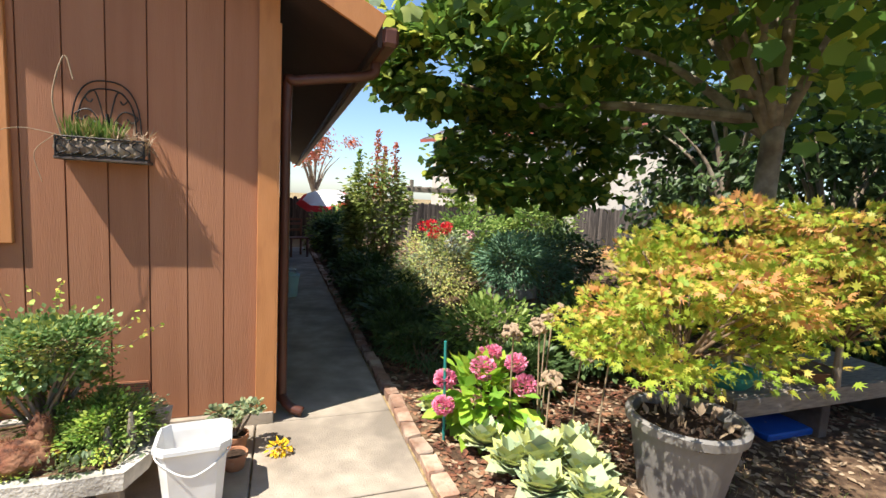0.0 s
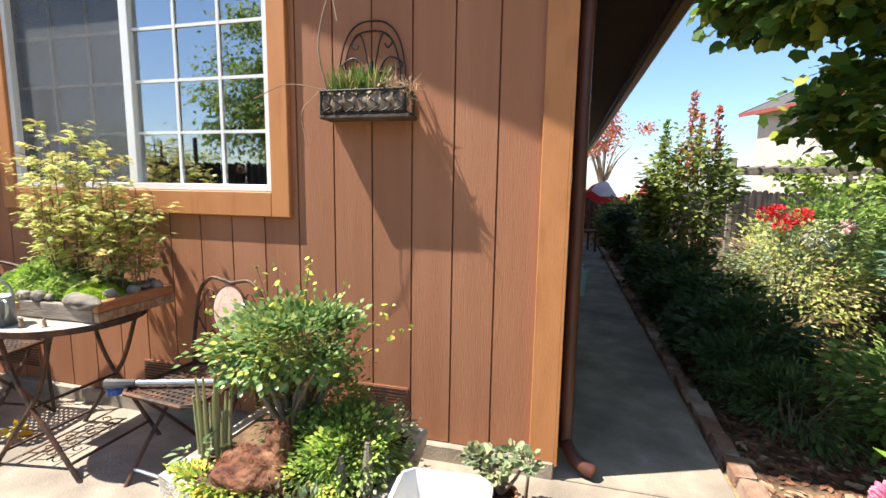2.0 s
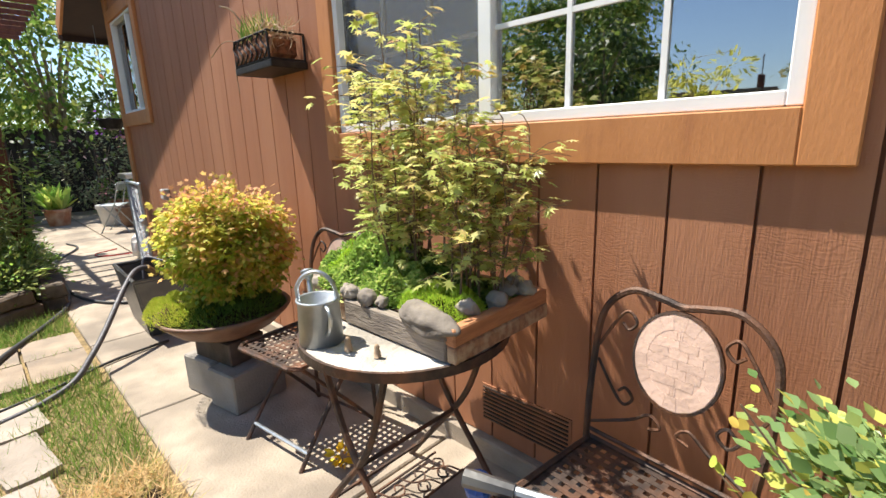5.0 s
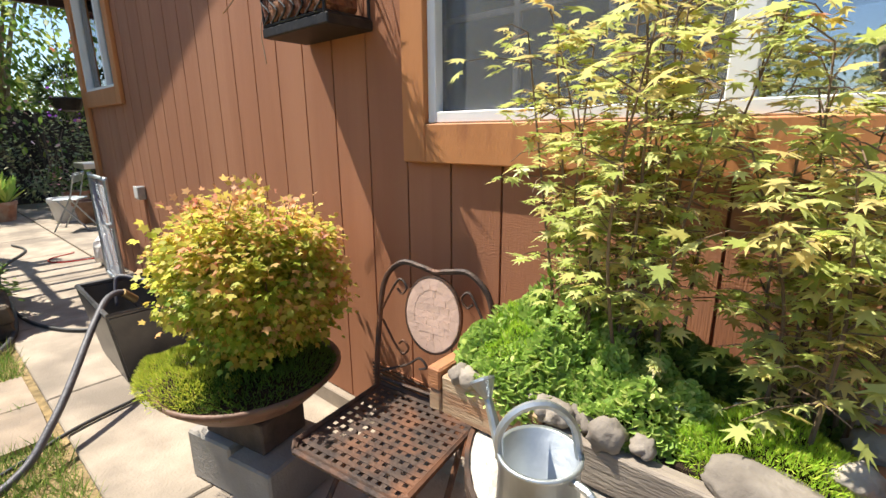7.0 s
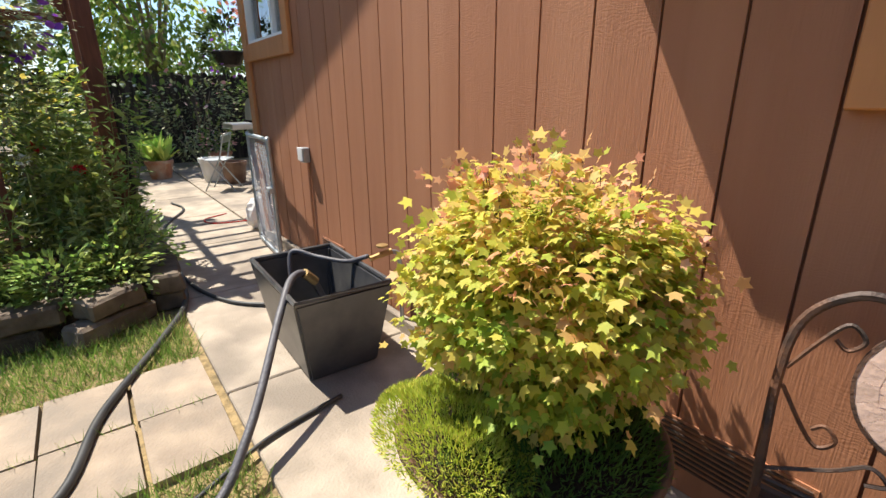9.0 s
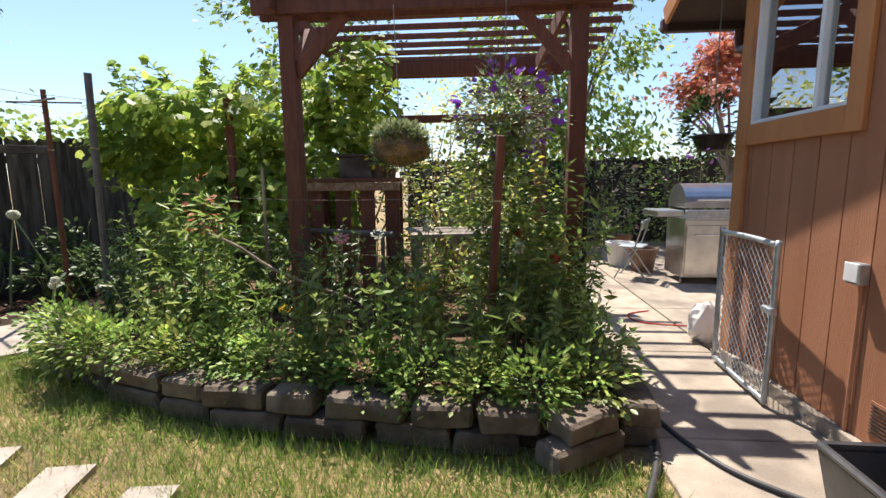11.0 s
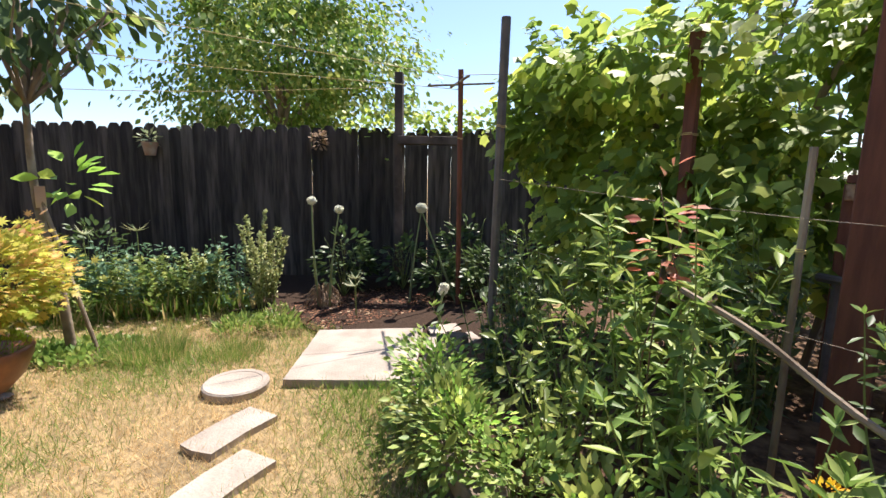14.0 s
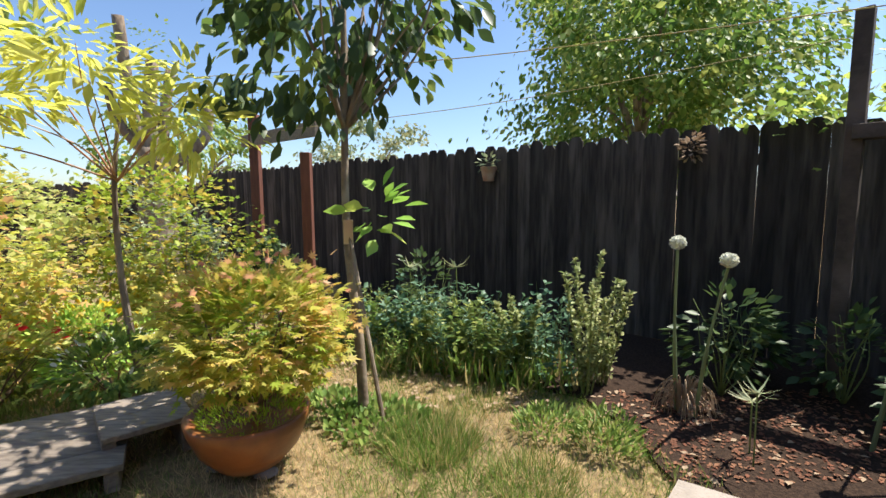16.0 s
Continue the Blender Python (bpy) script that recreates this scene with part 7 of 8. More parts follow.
# ---- trees ----
def tree(name, label, x, y, h, r, n, size, blade, mat, bark=BARK, tr=0.14, clear=0.35, seed=1, clumps=160, zr=None, group="background trees", cz=None, lean=(0, 0), low=-0.45):
    ob = thing(name, label, "tree", x, y, 0, 0, group)
    fork = Vector((0.05 * tr * 7, -0.03, h * clear))
    part("trunk", tube(smooth_path([(0, 0, -0.1), fork * 0.5 + Vector((0.03, 0.02, 0)), fork], 6), list(np.linspace(tr, tr * 0.8, 13)), 10), bark, ob, smooth=True)
    c = (lean[0], lean[1], cz if cz else h * (0.5 + clear * 0.5))
    zr = zr or h * (0.5 - clear * 0.3)
    for i, t in enumerate(ring_tips(11, c, (r * 0.8, r * 0.8, zr * 0.85), seed)):
        t = Vector(t)
        m = fork.lerp(t, 0.45) + Vector((0, 0, 0.05 * h))
        path = smooth_path([fork - Vector((0, 0, tr)), m, t], 5)
        part("limb", tube(path, list(np.linspace(tr * 0.55, tr * 0.08, len(path))), 6), bark, ob, smooth=True)
    # leaves gather in sprays round many small branch ends, leaving gaps between
    k = max(18, clumps // 4)
    u = rng.normal(0, 1, (k, 3))
    u /= np.linalg.norm(u, axis=1, keepdims=True)
    u[:, 2] = np.where(u[:, 2] < low, -u[:, 2], u[:, 2])
    tips = u * (rng.uniform(0.12, 1.0, (k, 1)) ** 0.45) * np.array((r, r, zr)) + np.array(c)
    size_of = rng.uniform(0.5, 1.5, k)
    pick = rng.choice(k, n, p=size_of / size_of.sum())
    P = tips[pick] + rng.normal(0, 1, (n, 3)) * np.array((0.125 * r, 0.125 * r, 0.095 * zr)) * size_of[pick][:, None]
    D = (tips[pick] - np.array(c)) / r + rng.normal(0, 0.7, (n, 3))
    D[:, 2] = D[:, 2] * 0.5 - 0.75
    leaf_mesh("crown", P, D, size, blade, mat, ob)
    return ob


tree("plane_tree", "large plane tree with a pale trunk and broad lobed leaves", 4.3, -0.04, 6.0, 3.2, 15500, 0.118, BROAD, L_BIG, PALEBARK, 0.115, 0.40, 3, 480, 2.3, "garden trees", 4.3, (0.0, 0.8), -0.8)
ob = thing("plane_tree_branch", "low leafy branches of the plane tree", "tree", 0, 0, 0, 0, "garden trees")
part("limb", tube(smooth_path([(4.3, 0.1, 2.5), (3.7, 1.3, 2.75), (3.0, 2.0, 2.8), (2.1, 2.3, 3.0)], 6), list(np.linspace(0.07, 0.015, 19)), 7), PALEBARK, ob)
crown("leaves", ob, 4200, (3.3, 2.5, 2.3), (1.2, 1.3, 0.75), 0.105, BROAD, L_BIG, 60, 0.26)
crown("leaves", ob, 3400, (2.0, 2.2, 3.15), (1.05, 1.0, 0.55), 0.105, BROAD, L_BIG, 36, 0.26)
tree("leafy_tree", "large light green tree beyond the fence", -12.5, -19.0, 10.5, 4.6, 26000, 0.2, OVAL, L_TREE, BARK, 0.17, 0.28, 4, 340, 3.9, "background trees", 5.6, (0, 0), -1.0)
tree("leafy_tree", "tall green tree behind the patio", -15.5, 0.4, 7.0, 2.6, 8500, 0.15, OVAL, L_TREE, PALEBARK, 0.11, 0.22, 5, 260, None, "background trees", 3.6, (0, 0), -1.0)
tree("red_maple", "red leaved maple tree behind the grill", -12.0, 2.3, 3.5, 1.3, 4200, 0.085, STAR, L_RED, BARK, 0.07, 0.4, 6, 80)
tree("leafy_tree", "dark tree beyond the side garden", 9.5, 4.5, 6.0, 2.6, 3600, 0.18, BROAD, L_DARK, BARK, 0.16, 0.25, 7, 110)
tree("leafy_tree", "reddish tree beyond the end fence", 2.0, 26.0, 6.2, 2.3, 1600, 0.2, OVAL, L_RED, BARK, 0.15, 0.25, 8, 70)
tree("leafy_tree", "distant green tree beyond the fence", -3.0, -26.0, 4.5, 3.5, 2200, 0.22, OVAL, L_GREY, BARK, 0.15, 0.3, 9, 80)
tree("leafy_tree", "distant green tree beyond the fence", 3.0, -22.0, 4.5, 3.0, 2000, 0.22, OVAL, L_MID, BARK, 0.15, 0.3, 10, 80)
tree("leafy_tree", "green tree standing in the open yard behind", 3.5, -12.0, 8.0, 2.8, 2600, 0.2, OVAL, L_MID, BARK, 0.2, 0.3, 11, 100)
tree("leafy_tree", "tall tree behind the vines", -12.8, -5.2, 5.2, 1.5, 1800, 0.13, OVAL, L_MID, BARK, 0.1, 0.25, 12, 80)
for x, y, h in ((10.0, 5.6, 4.4), (9.8, 2.6, 4.2), (10.2, -0.4, 4.0)):
    tree("yard_tree", "dense dark leafy tree inside the side fence", x, y, h, 1.9, 2600, 0.2, OVAL, L_DARK, BARK, 0.13, 0.15, 40 + int(h * 10), 200, None, "yard trees", None, (0, 0), -1.0)
for i in range(8):
    tree("hedge_tree", "dense dark tree closing the view beyond the side fence", 13.6 + 0.5 * (i % 2), -8.0 + 2.7 * i, 4.2 + 0.5 * (i % 3), 1.7, 1500, 0.24, OVAL, L_DARK, BARK, 0.12, 0.12, 30 + i, 160, None, "hedge trees", None, (0, 0), -1.0)
ob = thing("cut_tree", "pollarded grey tree stump with sawn limbs", "tree", -1.05, -13.15, 0)
for pts, r in ((((0, 0, 0), (0.05, 0, 1.2), (0.0, 0, 2.25)), 0.34), (((0.1, 0.1, 2.0), (0.2, 0.3, 3.0), (0.15, 0.55, 4.35)), 0.11), (((0, 0.1, 2.1), (0.0, 0.1, 2.9), (-0.1, 0.1, 3.75)), 0.13), (((-0.1, 0, 2.1), (-0.2, -0.05, 3.0), (-0.3, -0.1, 3.65)), 0.10), (((-0.2, 0, 1.9), (-0.75, -0.2, 2.4), (-0.9, -0.25, 3.05)), 0.11), (((0.1, 0.1, 2.1), (0.42, 0.35, 2.7), (0.5, 0.4, 3.3)), 0.09)):
    path = smooth_path(pts, 5)
    part("limb", tube(path, list(np.linspace(r, r * 0.82, len(path))), 10), BARK, ob, smooth=True)
crown("regrowth", ob, 260, (0.05, 0.2, 3.2), (0.8, 0.7, 1.1), 0.09, OVAL, L_MID, 26)

# ---- patio beyond the gate ----
ob = thing("gas_grill", "stainless steel gas grill with a closed rounded lid", "grill", -10.15, 1.15, 0.012, 90)
part("cabinet", box((-0.42, -0.28, 0.08), (0.42, 0.28, 0.82), 0.01), STEEL, ob)
for s in (-1, 1):
    part("door", box((-0.40 if s < 0 else 0.005, -0.295, 0.12), (-0.005 if s < 0 else 0.40, -0.282, 0.74), 0.004), STEEL, ob)
    part("handle", tube([(s * 0.04, -0.31, 0.62), (s * 0.3, -0.31, 0.62)], 0.01, 6), STEEL, ob)
    part("side_shelf", box((s * 0.425 if s > 0 else -0.75, -0.26, 0.84), (0.75 if s > 0 else -0.425, 0.26, 0.92), 0.01), STEEL, ob)
part("control_panel", box((-0.43, -0.33, 0.80), (0.43, -0.285, 0.93), 0.006), GALV, ob)
bm = bmesh.new()
pts = [(0.27 * math.cos(a), 0.95 + 0.30 * math.sin(a)) for a in np.linspace(0, math.pi, 14)]
L_, R_ = [bm.verts.new((-0.42, y, z)) for y, z in pts], [bm.verts.new((0.42, y, z)) for y, z in pts]
for i in range(13):
    bm.faces.new((L_[i], L_[i + 1], R_[i + 1], R_[i]))
bm.faces.new(L_[::-1])
bm.faces.new(R_)
part("lid", bm, STEEL, ob)
part("lid_handle", tube([(-0.3, -0.31, 1.05), (0.3, -0.31, 1.05)], 0.012, 6), STEEL, ob)
for x in (-0.38, 0.38):
    part("wheel", tube([(x - 0.02, -0.2, 0.04), (x + 0.02, -0.2, 0.04)], 0.04, 12), BLACKPLASTIC, ob)
ob = thing("folding_stool", "small grey metal folding chair on the patio", "chair", -10.3, 0.28, 0.012, 60)
bm = bmesh.new()
for y in (-0.18, 0.18):
    tube([(-0.2, y, 0), (0.05, y, 0.45), (0.14, y, 0.78)], 0.011, 6, bm)
    tube([(0.2, y, 0), (-0.1, y, 0.42)], 0.011, 6, bm)
tube([(0.14, -0.18, 0.78), (0.14, 0.18, 0.78)], 0.011, 6, bm)
part("frame", bm, GALV, ob)
part("seat", box((-0.16, -0.18, 0.42), (0.14, 0.18, 0.44), 0.006), GALV, ob)
part("backrest", box((0.1, -0.17, 0.66), (0.125, 0.17, 0.76), 0.004), GALV, ob)
for x, y, r, hh, mat, lab in ((-12.0, -0.3, 0.2, 0.3, TERRA, "terracotta pot with a spiky green plant"), (-11.2, 0.35, 0.2, 0.36, WHITE, "white plastic pot on the patio"), (-10.75, 0.55, 0.19, 0.33, BROWNCLAY, "brown clay pot on the patio"), (-12.7, 0.8, 0.2, 0.3, TERRA, "terracotta pot with pink flowers"), (-12.4, -0.75, 0.16, 0.26, TERRA, "terracotta pot under dark shrubs")):
    ob = thing("patio_pot", lab, "plant pot", x, y, 0.012, 0, "patio pots")
    part("pot", lathe([(0, 0), (r * 0.75, 0), (r * 0.98, hh * 0.82), (r * 1.06, hh * 0.82), (r * 1.06, hh), (r * 0.9, hh), (r * 0.85, hh * 0.9), (0, hh * 0.9)], 22), mat, ob)
    if "green" in lab:
        tuft("leaves", ob, 70, (-0.1, -0.1), (0.1, 0.1), hh * 0.88, 0.4, L_LIGHT, NARROW, 0.45)
    if "pink" in lab:
        crown("leaves", ob, 300, (0, 0, hh + 0.2), (0.28, 0.28, 0.24), 0.06, OVAL, L_MID, 16)
        P, D = shell(60, (0, 0, hh + 0.2), (0.3, 0.3, 0.26), 0.85)
        leaf_mesh("petals", P, D, 0.05, ROUND, F_ROSE, ob)
for x, y, r, hh, mat, fl in ((-13.3, -0.9, 0.75, 1.7, L_MID, F_WHITE), (-13.4, 0.6, 0.8, 1.75, L_GREY, F_ROSE), (-13.2, 2.2, 0.9, 1.9, L_MID, F_ROSE), (-13.0, 3.6, 0.9, 2.0, L_MID, F_ROSE), (-12.2, -1.8, 0.8, 1.6, L_DARK, None), (-11.2, -1.5, 0.6, 1.2, L_DARK, None), (-10.4, -1.35, 0.45, 0.9, L_MID, None), (-11.6, 2.6, 0.5, 1.0, L_LIGHT, F_ROSE), (-13.6, -2.8, 0.9, 2.0, L_DARK, None)):
    ob = thing("patio_shrub", "flowering shrub along the patio edge" if fl else "dark leafy shrub along the patio edge", "shrub", x, y, 0, 0, "patio shrubs")
    twigs("branching", ob, (0, 0, 0), ring_tips(10, (0, 0, hh * 0.5), (r, r, hh * 0.5), 2), 0.015, BARK)
    crown("leaves", ob, 1200, (0, 0, hh * 0.52), (r, r, hh * 0.5), 0.075, OVAL, mat, 50)
    if fl:
        P, D = shell(60, (0, 0, hh * 0.6), (r, r, hh * 0.48), 0.9, 0.0)
        leaf_mesh("petals", P, D, 0.07, ROUND, fl, ob)
ob = thing("plastic_sack", "crumpled white sack beside the gate", "sack", -7.75, 0.02, 0.012)
part("sack", lump((0.11, 0.1, 0.17), 7, 0.35, 3, None, (0, 0, 0.155)), WHITE, ob)

# ---- side garden ----
ob = thing("hydrangea", "leafy bright green hydrangea with pink flower heads", "shrub", 1.42, -0.38, 0.01)
twigs("branching", ob, (0, 0, 0), ring_tips(14, (0, 0, 0.22), (0.3, 0.26, 0.22), 2), 0.006, STEM)
crown("leaves", ob, 330, (0, 0, 0.2), (0.30, 0.26, 0.22), 0.15, OVAL, L_HYD, 30, 0.4, 0.3, -0.7)
for x, y, z, r in ((-0.36, -0.1, 0.40, 0.06), (-0.10, -0.12, 0.46, 0.075), (0.05, 0.05, 0.50, 0.05), (0.20, -0.02, 0.44, 0.065), (0.16, -0.22, 0.36, 0.07), (-0.40, -0.2, 0.27, 0.055), (0.02, 0.12, 0.46, 0.05)):
    r *= 0.95
    P, D = shell(330, (x, y, z), (r, r, r * 0.8), 0.92)
    D = P - np.array((x, y, z - 0.02)) + rng.normal(0, 0.012, P.shape)
    leaf_mesh("flower_head", P, D, 0.024, ROUND, F_PINK, ob)
pole("garden_stake", (1.06, -0.52, -0.05), (1.03, -0.53, 0.68), 0.010, TEAL, "thin green coated garden stake")
rr = random.Random(12)
for x, y, s in ((1.25, -0.72, 0.14), (1.45, -1.05, 0.19), (1.62, -1.22, 0.18), (1.3, -1.0, 0.15), (1.72, -1.0, 0.17), (1.52, -0.85, 0.15), (1.35, -1.25, 0.15), (1.1, -0.18, 0.11), (1.55, -1.4, 0.15)):
    ob = thing("succulent", "pale grey green succulent rosette in the bed edge", "succulent", x, y, 0.02, 0, "succulent rosettes")
    P, D = [], []
    for k in range(58):
        a, e = k * 2.4, 0.1 + 1.25 * k / 58
        P.append((0.02 * math.cos(a), 0.02 * math.sin(a), s * 0.35 + 0.1 * s * e))
        D.append((math.cos(a) * math.cos(e), math.sin(a) * math.cos(e), math.sin(e)))
    leaf_mesh("leaves", P, D, s * 0.95, blade_oval(0.8), L_SUCC, ob, 0.15, "", 0.25)
    part("stem", tube([(0, 0, -0.03), (0, 0, s * 0.4)], 0.018, 6), BROWNSTEM, ob)
for x, y, z, lx in ((1.72, -0.62, 0.90, 0.03), (1.92, -0.95, 0.74, 0.05), (1.48, -0.62, 0.78, -0.02), (1.66, -0.68, 0.82, -0.05), (1.84, -0.8, 0.68, 0.03), (1.58, -0.9, 0.55, 0.0), (1.78, -0.5, 0.8, 0.0)):
    ob = thing("dried_flower_stalk", "dry tan flower stalk with withered drooping bells", "flower", x, y, 0, 0, "dried stalks")
    part("stalk", tube(smooth_path([(0, 0, 0), (lx * 0.4, 0.01, z * 0.5), (lx, 0, z)], 5), 0.006, 5), DRYTAN, ob)
    for k in range(15):
        a = rr.uniform(0, 6.28)
        part("bell", lathe([(0.004, 0.0), (0.013, -0.014), (0.019, -0.05), (0.009, -0.058)], 7), DRYTAN, ob, m=pose(lx + 0.028 * math.cos(a), 0.028 * math.sin(a), z + rr.uniform(-0.06, 0.035), rr.uniform(-75, 75), rr.uniform(-75, 75), 0))
ob = thing("large_pot", "large grey plastic tapered pot with dry soil", "plant pot", 2.16, -1.36, 0.0)
part("pot", lathe([(0, 0), (0.21, 0), (0.285, 0.40), (0.31, 0.41), (0.315, 0.455), (0.30, 0.47), (0.275, 0.46), (0.27, 0.40), (0, 0.39)], 44), GREYPLASTIC, ob, smooth=False)
part("soil", lump((0.265, 0.265, 0.03), 2, 0.3, 3, None, (0, 0, 0.405)), SOIL, ob)


def layered_maple(x, y, z, r, h, n, label, seed):
    ob = thing("layered_maple", label, "tree", x, y, z, 0, "potted maples")
    tips = ring_tips(34, (0, 0, h * 0.42), (r, r, h * 0.5), seed)
    part("trunk", tube([(0, 0, -0.03), (0.02, 0.02, h * 0.25)], [0.03, 0.02], 8), BARK, ob)
    twigs("branching", ob, (0.02, 0.02, h * 0.2), tips, 0.013, BROWNSTEM, seed=seed)
    for i, t in enumerate(tips):
        crown("leaf_tier", ob, int(n * 1.2) // 34, t, (r * 0.36, r * 0.36, 0.075), 0.038, STAR, L_MAPLE if (i % 2 == 0 and t[2] > h * 0.4) else L_MAPLE2, 16, 0.3, 0.1)
    crown("low_leaves", ob, n // 6, (0, 0, h * 0.36), (r * 0.95, r * 0.95, h * 0.15), 0.038, STAR, L_MAPLE2, 40, 0.3, 0.3)
    return ob


layered_maple(2.16, -1.28, 0.43, 0.62, 1.25, 4600, "spreading golden green maple in a grey pot", 21)
layered_maple(2.95, -0.95, 0.52, 0.85, 1.45, 5200, "spreading golden maple in a bowl on the bench", 22)
layered_maple(3.7, -1.2, 0.45, 0.75, 1.35, 4200, "spreading orange tipped maple on the bench", 23)
ob = thing("low_bench", "weathered grey plank bench for pots", "bench", 3.75, -0.85, 0)
for i in range(3):
    part("plank", box((-0.95, -0.30 + 0.2 * i, 0.36), (1.0, -0.105 + 0.2 * i, 0.40), 0.004), GREYWOOD, ob)
part("fascia_board", box((-0.95, -0.325, 0.27), (1.0, -0.302, 0.395), 0.004), GREYWOOD, ob)
for x in (-0.9, 0.0, 0.92):
    part("leg", box((x - 0.045, -0.29, 0), (x + 0.045, 0.28, 0.358), 0.004), DARKWOOD, ob)
ob = thing("green_bowl", "dark green glazed bowl on the bench", "plant pot", 2.98, -0.95, 0.401)
part("bowl", lathe([(0, 0), (0.12, 0), (0.19, 0.08), (0.2, 0.11), (0.18, 0.1), (0, 0.09)], 28), TEAL, ob)
ob = thing("round_pot", "brown clay pot on the bench", "plant pot", 3.7, -1.0, 0.401)
part("bowl", lathe([(0, 0), (0.12, 0), (0.17, 0.08), (0.18, 0.1), (0.16, 0.09), (0, 0.08)], 28), BROWNCLAY, ob)
ob = thing("blue_tray", "flat blue plastic tray under the bench", "tray", 3.55, -0.95, 0.013)
part("tray", box((-0.3, -0.15, 0), (0.3, 0.15, 0.05), 0.01), BLUE, ob)
ob = thing("wooden_planter", "half barrel wooden planter with feathery green plant", "planter", 2.6, 1.55, 0.0)
part("barrel", lathe([(0, 0), (0.24, 0), (0.30, 0.3), (0.29, 0.62), (0.265, 0.62), (0.27, 0.55), (0, 0.55)], 24), GREYWOOD, ob)
for z in (0.12, 0.48):
    part("hoop", lathe([(0.292 - (0.48 - z) * 0.1, z), (0.302 - (0.48 - z) * 0.08, z), (0.304 - (0.48 - z) * 0.08, z + 0.035), (0.294 - (0.48 - z) * 0.1, z + 0.035)], 24), IRON, ob)
crown("foliage", ob, 2200, (0, 0, 0.88), (0.42, 0.42, 0.32), 0.07, NARROW, L_BLUE, 50)

for x, y, r, hh, mat, size, blade, lab in ((2.0, 2.6, 0.62, 1.15, L_LACE, 0.04, OVAL, "variegated pale green shrub in the side garden"), (1.82, 5.6, 0.62, 2.3, L_BED, 0.10, OVAL, "tall leafy green shrub beside the path"), (1.18, 1.2, 0.3, 0.42, L_DARK, 0.05, NARROW, "low grey green foliage along the path"), (1.2, 2.1, 0.32, 0.45, L_DARK, 0.05, OVAL, "low dark foliage along the path"), (1.2, 3.2, 0.32, 0.5, L_DARK, 0.055, OVAL, "low dark foliage along the path"), (1.2, 4.6, 0.36, 0.6, L_DARK, 0.06, OVAL, "low dark foliage along the path"), (1.35, 1.6, 0.4, 0.6, L_DARK, 0.06, OVAL, "low dark foliage along the path"),
                                          (1.4, 2.6, 0.42, 0.65, L_DARK, 0.06, OVAL, "low dark foliage along the path"), (1.35, 3.7, 0.4, 0.7, L_DARK, 0.07, OVAL, "low dark foliage along the path"), (1.3, 0.75, 0.35, 0.4, L_DARK, 0.04, NARROW, "low grey green foliage along the path"),
                                          (2.0, 0.8, 0.5, 0.6, L_MID, 0.06, OVAL, "green foliage in the side garden"), (2.0, 0.1, 0.35, 0.4, L_DARK, 0.07, OVAL, "dark foliage behind the hydrangea"), (2.9, 0.5, 0.55, 0.7, L_DARK, 0.07, OVAL, "dark foliage under the plane tree"),
                                          (3.3, 2.2, 0.6, 1.1, L_BLUE, 0.06, NARROW, "feathery green plant in the side garden"), (2.6, 4.2, 0.55, 1.0, L_GREY, 0.06, OVAL, "flowering shrub in the side garden"), (3.8, 4.0, 0.7, 1.0, L_MID, 0.07, OVAL, "green shrub in the side garden"),
                                          (5.2, 4.5, 0.9, 1.1, L_DARK, 0.09, OVAL, "dark shrub in the side garden"), (1.35, 7.5, 0.5, 1.1, L_DARK, 0.09, OVAL, "dark shrub by the path end"), (5.2, 1.5, 0.9, 1.0, L_DARK, 0.09, OVAL, "dark shrub under the plane tree"), (4.3, 7.0, 0.9, 1.3, L_MID, 0.1, OVAL, "green shrub by the trellis"),
                                          (6.6, 7.8, 1.2, 1.9, L_MID, 0.12, OVAL, "tall shrub by the trellis"), (7.5, 3.0, 1.2, 1.6, L_DARK, 0.12, OVAL, "dark shrub by the side fence"), (1.4, 9.6, 0.6, 1.2, L_MID, 0.1, OVAL, "shrub by the umbrella"), (6.5, 0.2, 1.0, 1.2, L_DARK, 0.1, OVAL, "dark shrub by the side fence"), (6.0, -2.5, 1.0, 1.3, L_DARK, 0.1, OVAL, "dark shrub by the side fence")):
    ob = thing("garden_shrub", lab, "shrub", x, y, 0.0, 0, "side garden shrubs")
    twigs("branching", ob, (0, 0, 0), ring_tips(12, (0, 0, hh * 0.5), (r * 0.8, r * 0.8, hh * 0.45), 4), 0.01, BROWNSTEM)
    crown("leaves", ob, int(1700 + 1500 * hh), (0, 0, hh * 0.5), (r, r, hh * 0.5), size, blade, mat, 60, 0.3, 0.3)
for x, y, hh, rad in ((1.75, 5.45, 2.75, 0.10), (2.15, 5.7, 2.6, 0.09), (1.45, 5.7, 2.4, 0.08), (2.0, 6.0, 2.55, 0.1)):
    ob = thing("tall_spire", "tall purplish leafy spire above the shrub", "plant", x, y, 0, 0, "tall spires")
    part("stem", tube([(0, 0, 0), (0, 0, hh)], [0.012, 0.004], 5), BROWNSTEM, ob)
    z = rng.uniform(1.5, hh, 260)
    P = np.column_stack([rng.normal(0, rad * 0.7, 260) * (hh + 0.2 - z), rng.normal(0, rad * 0.7, 260) * (hh + 0.2 - z), z])
    leaf_mesh("leaves", P, rng.normal(0, 1, (260, 3)) + np.array((0, 0, 0.8)), 0.07, OVAL, L_RED if hh > 2.5 else L_MID, ob)
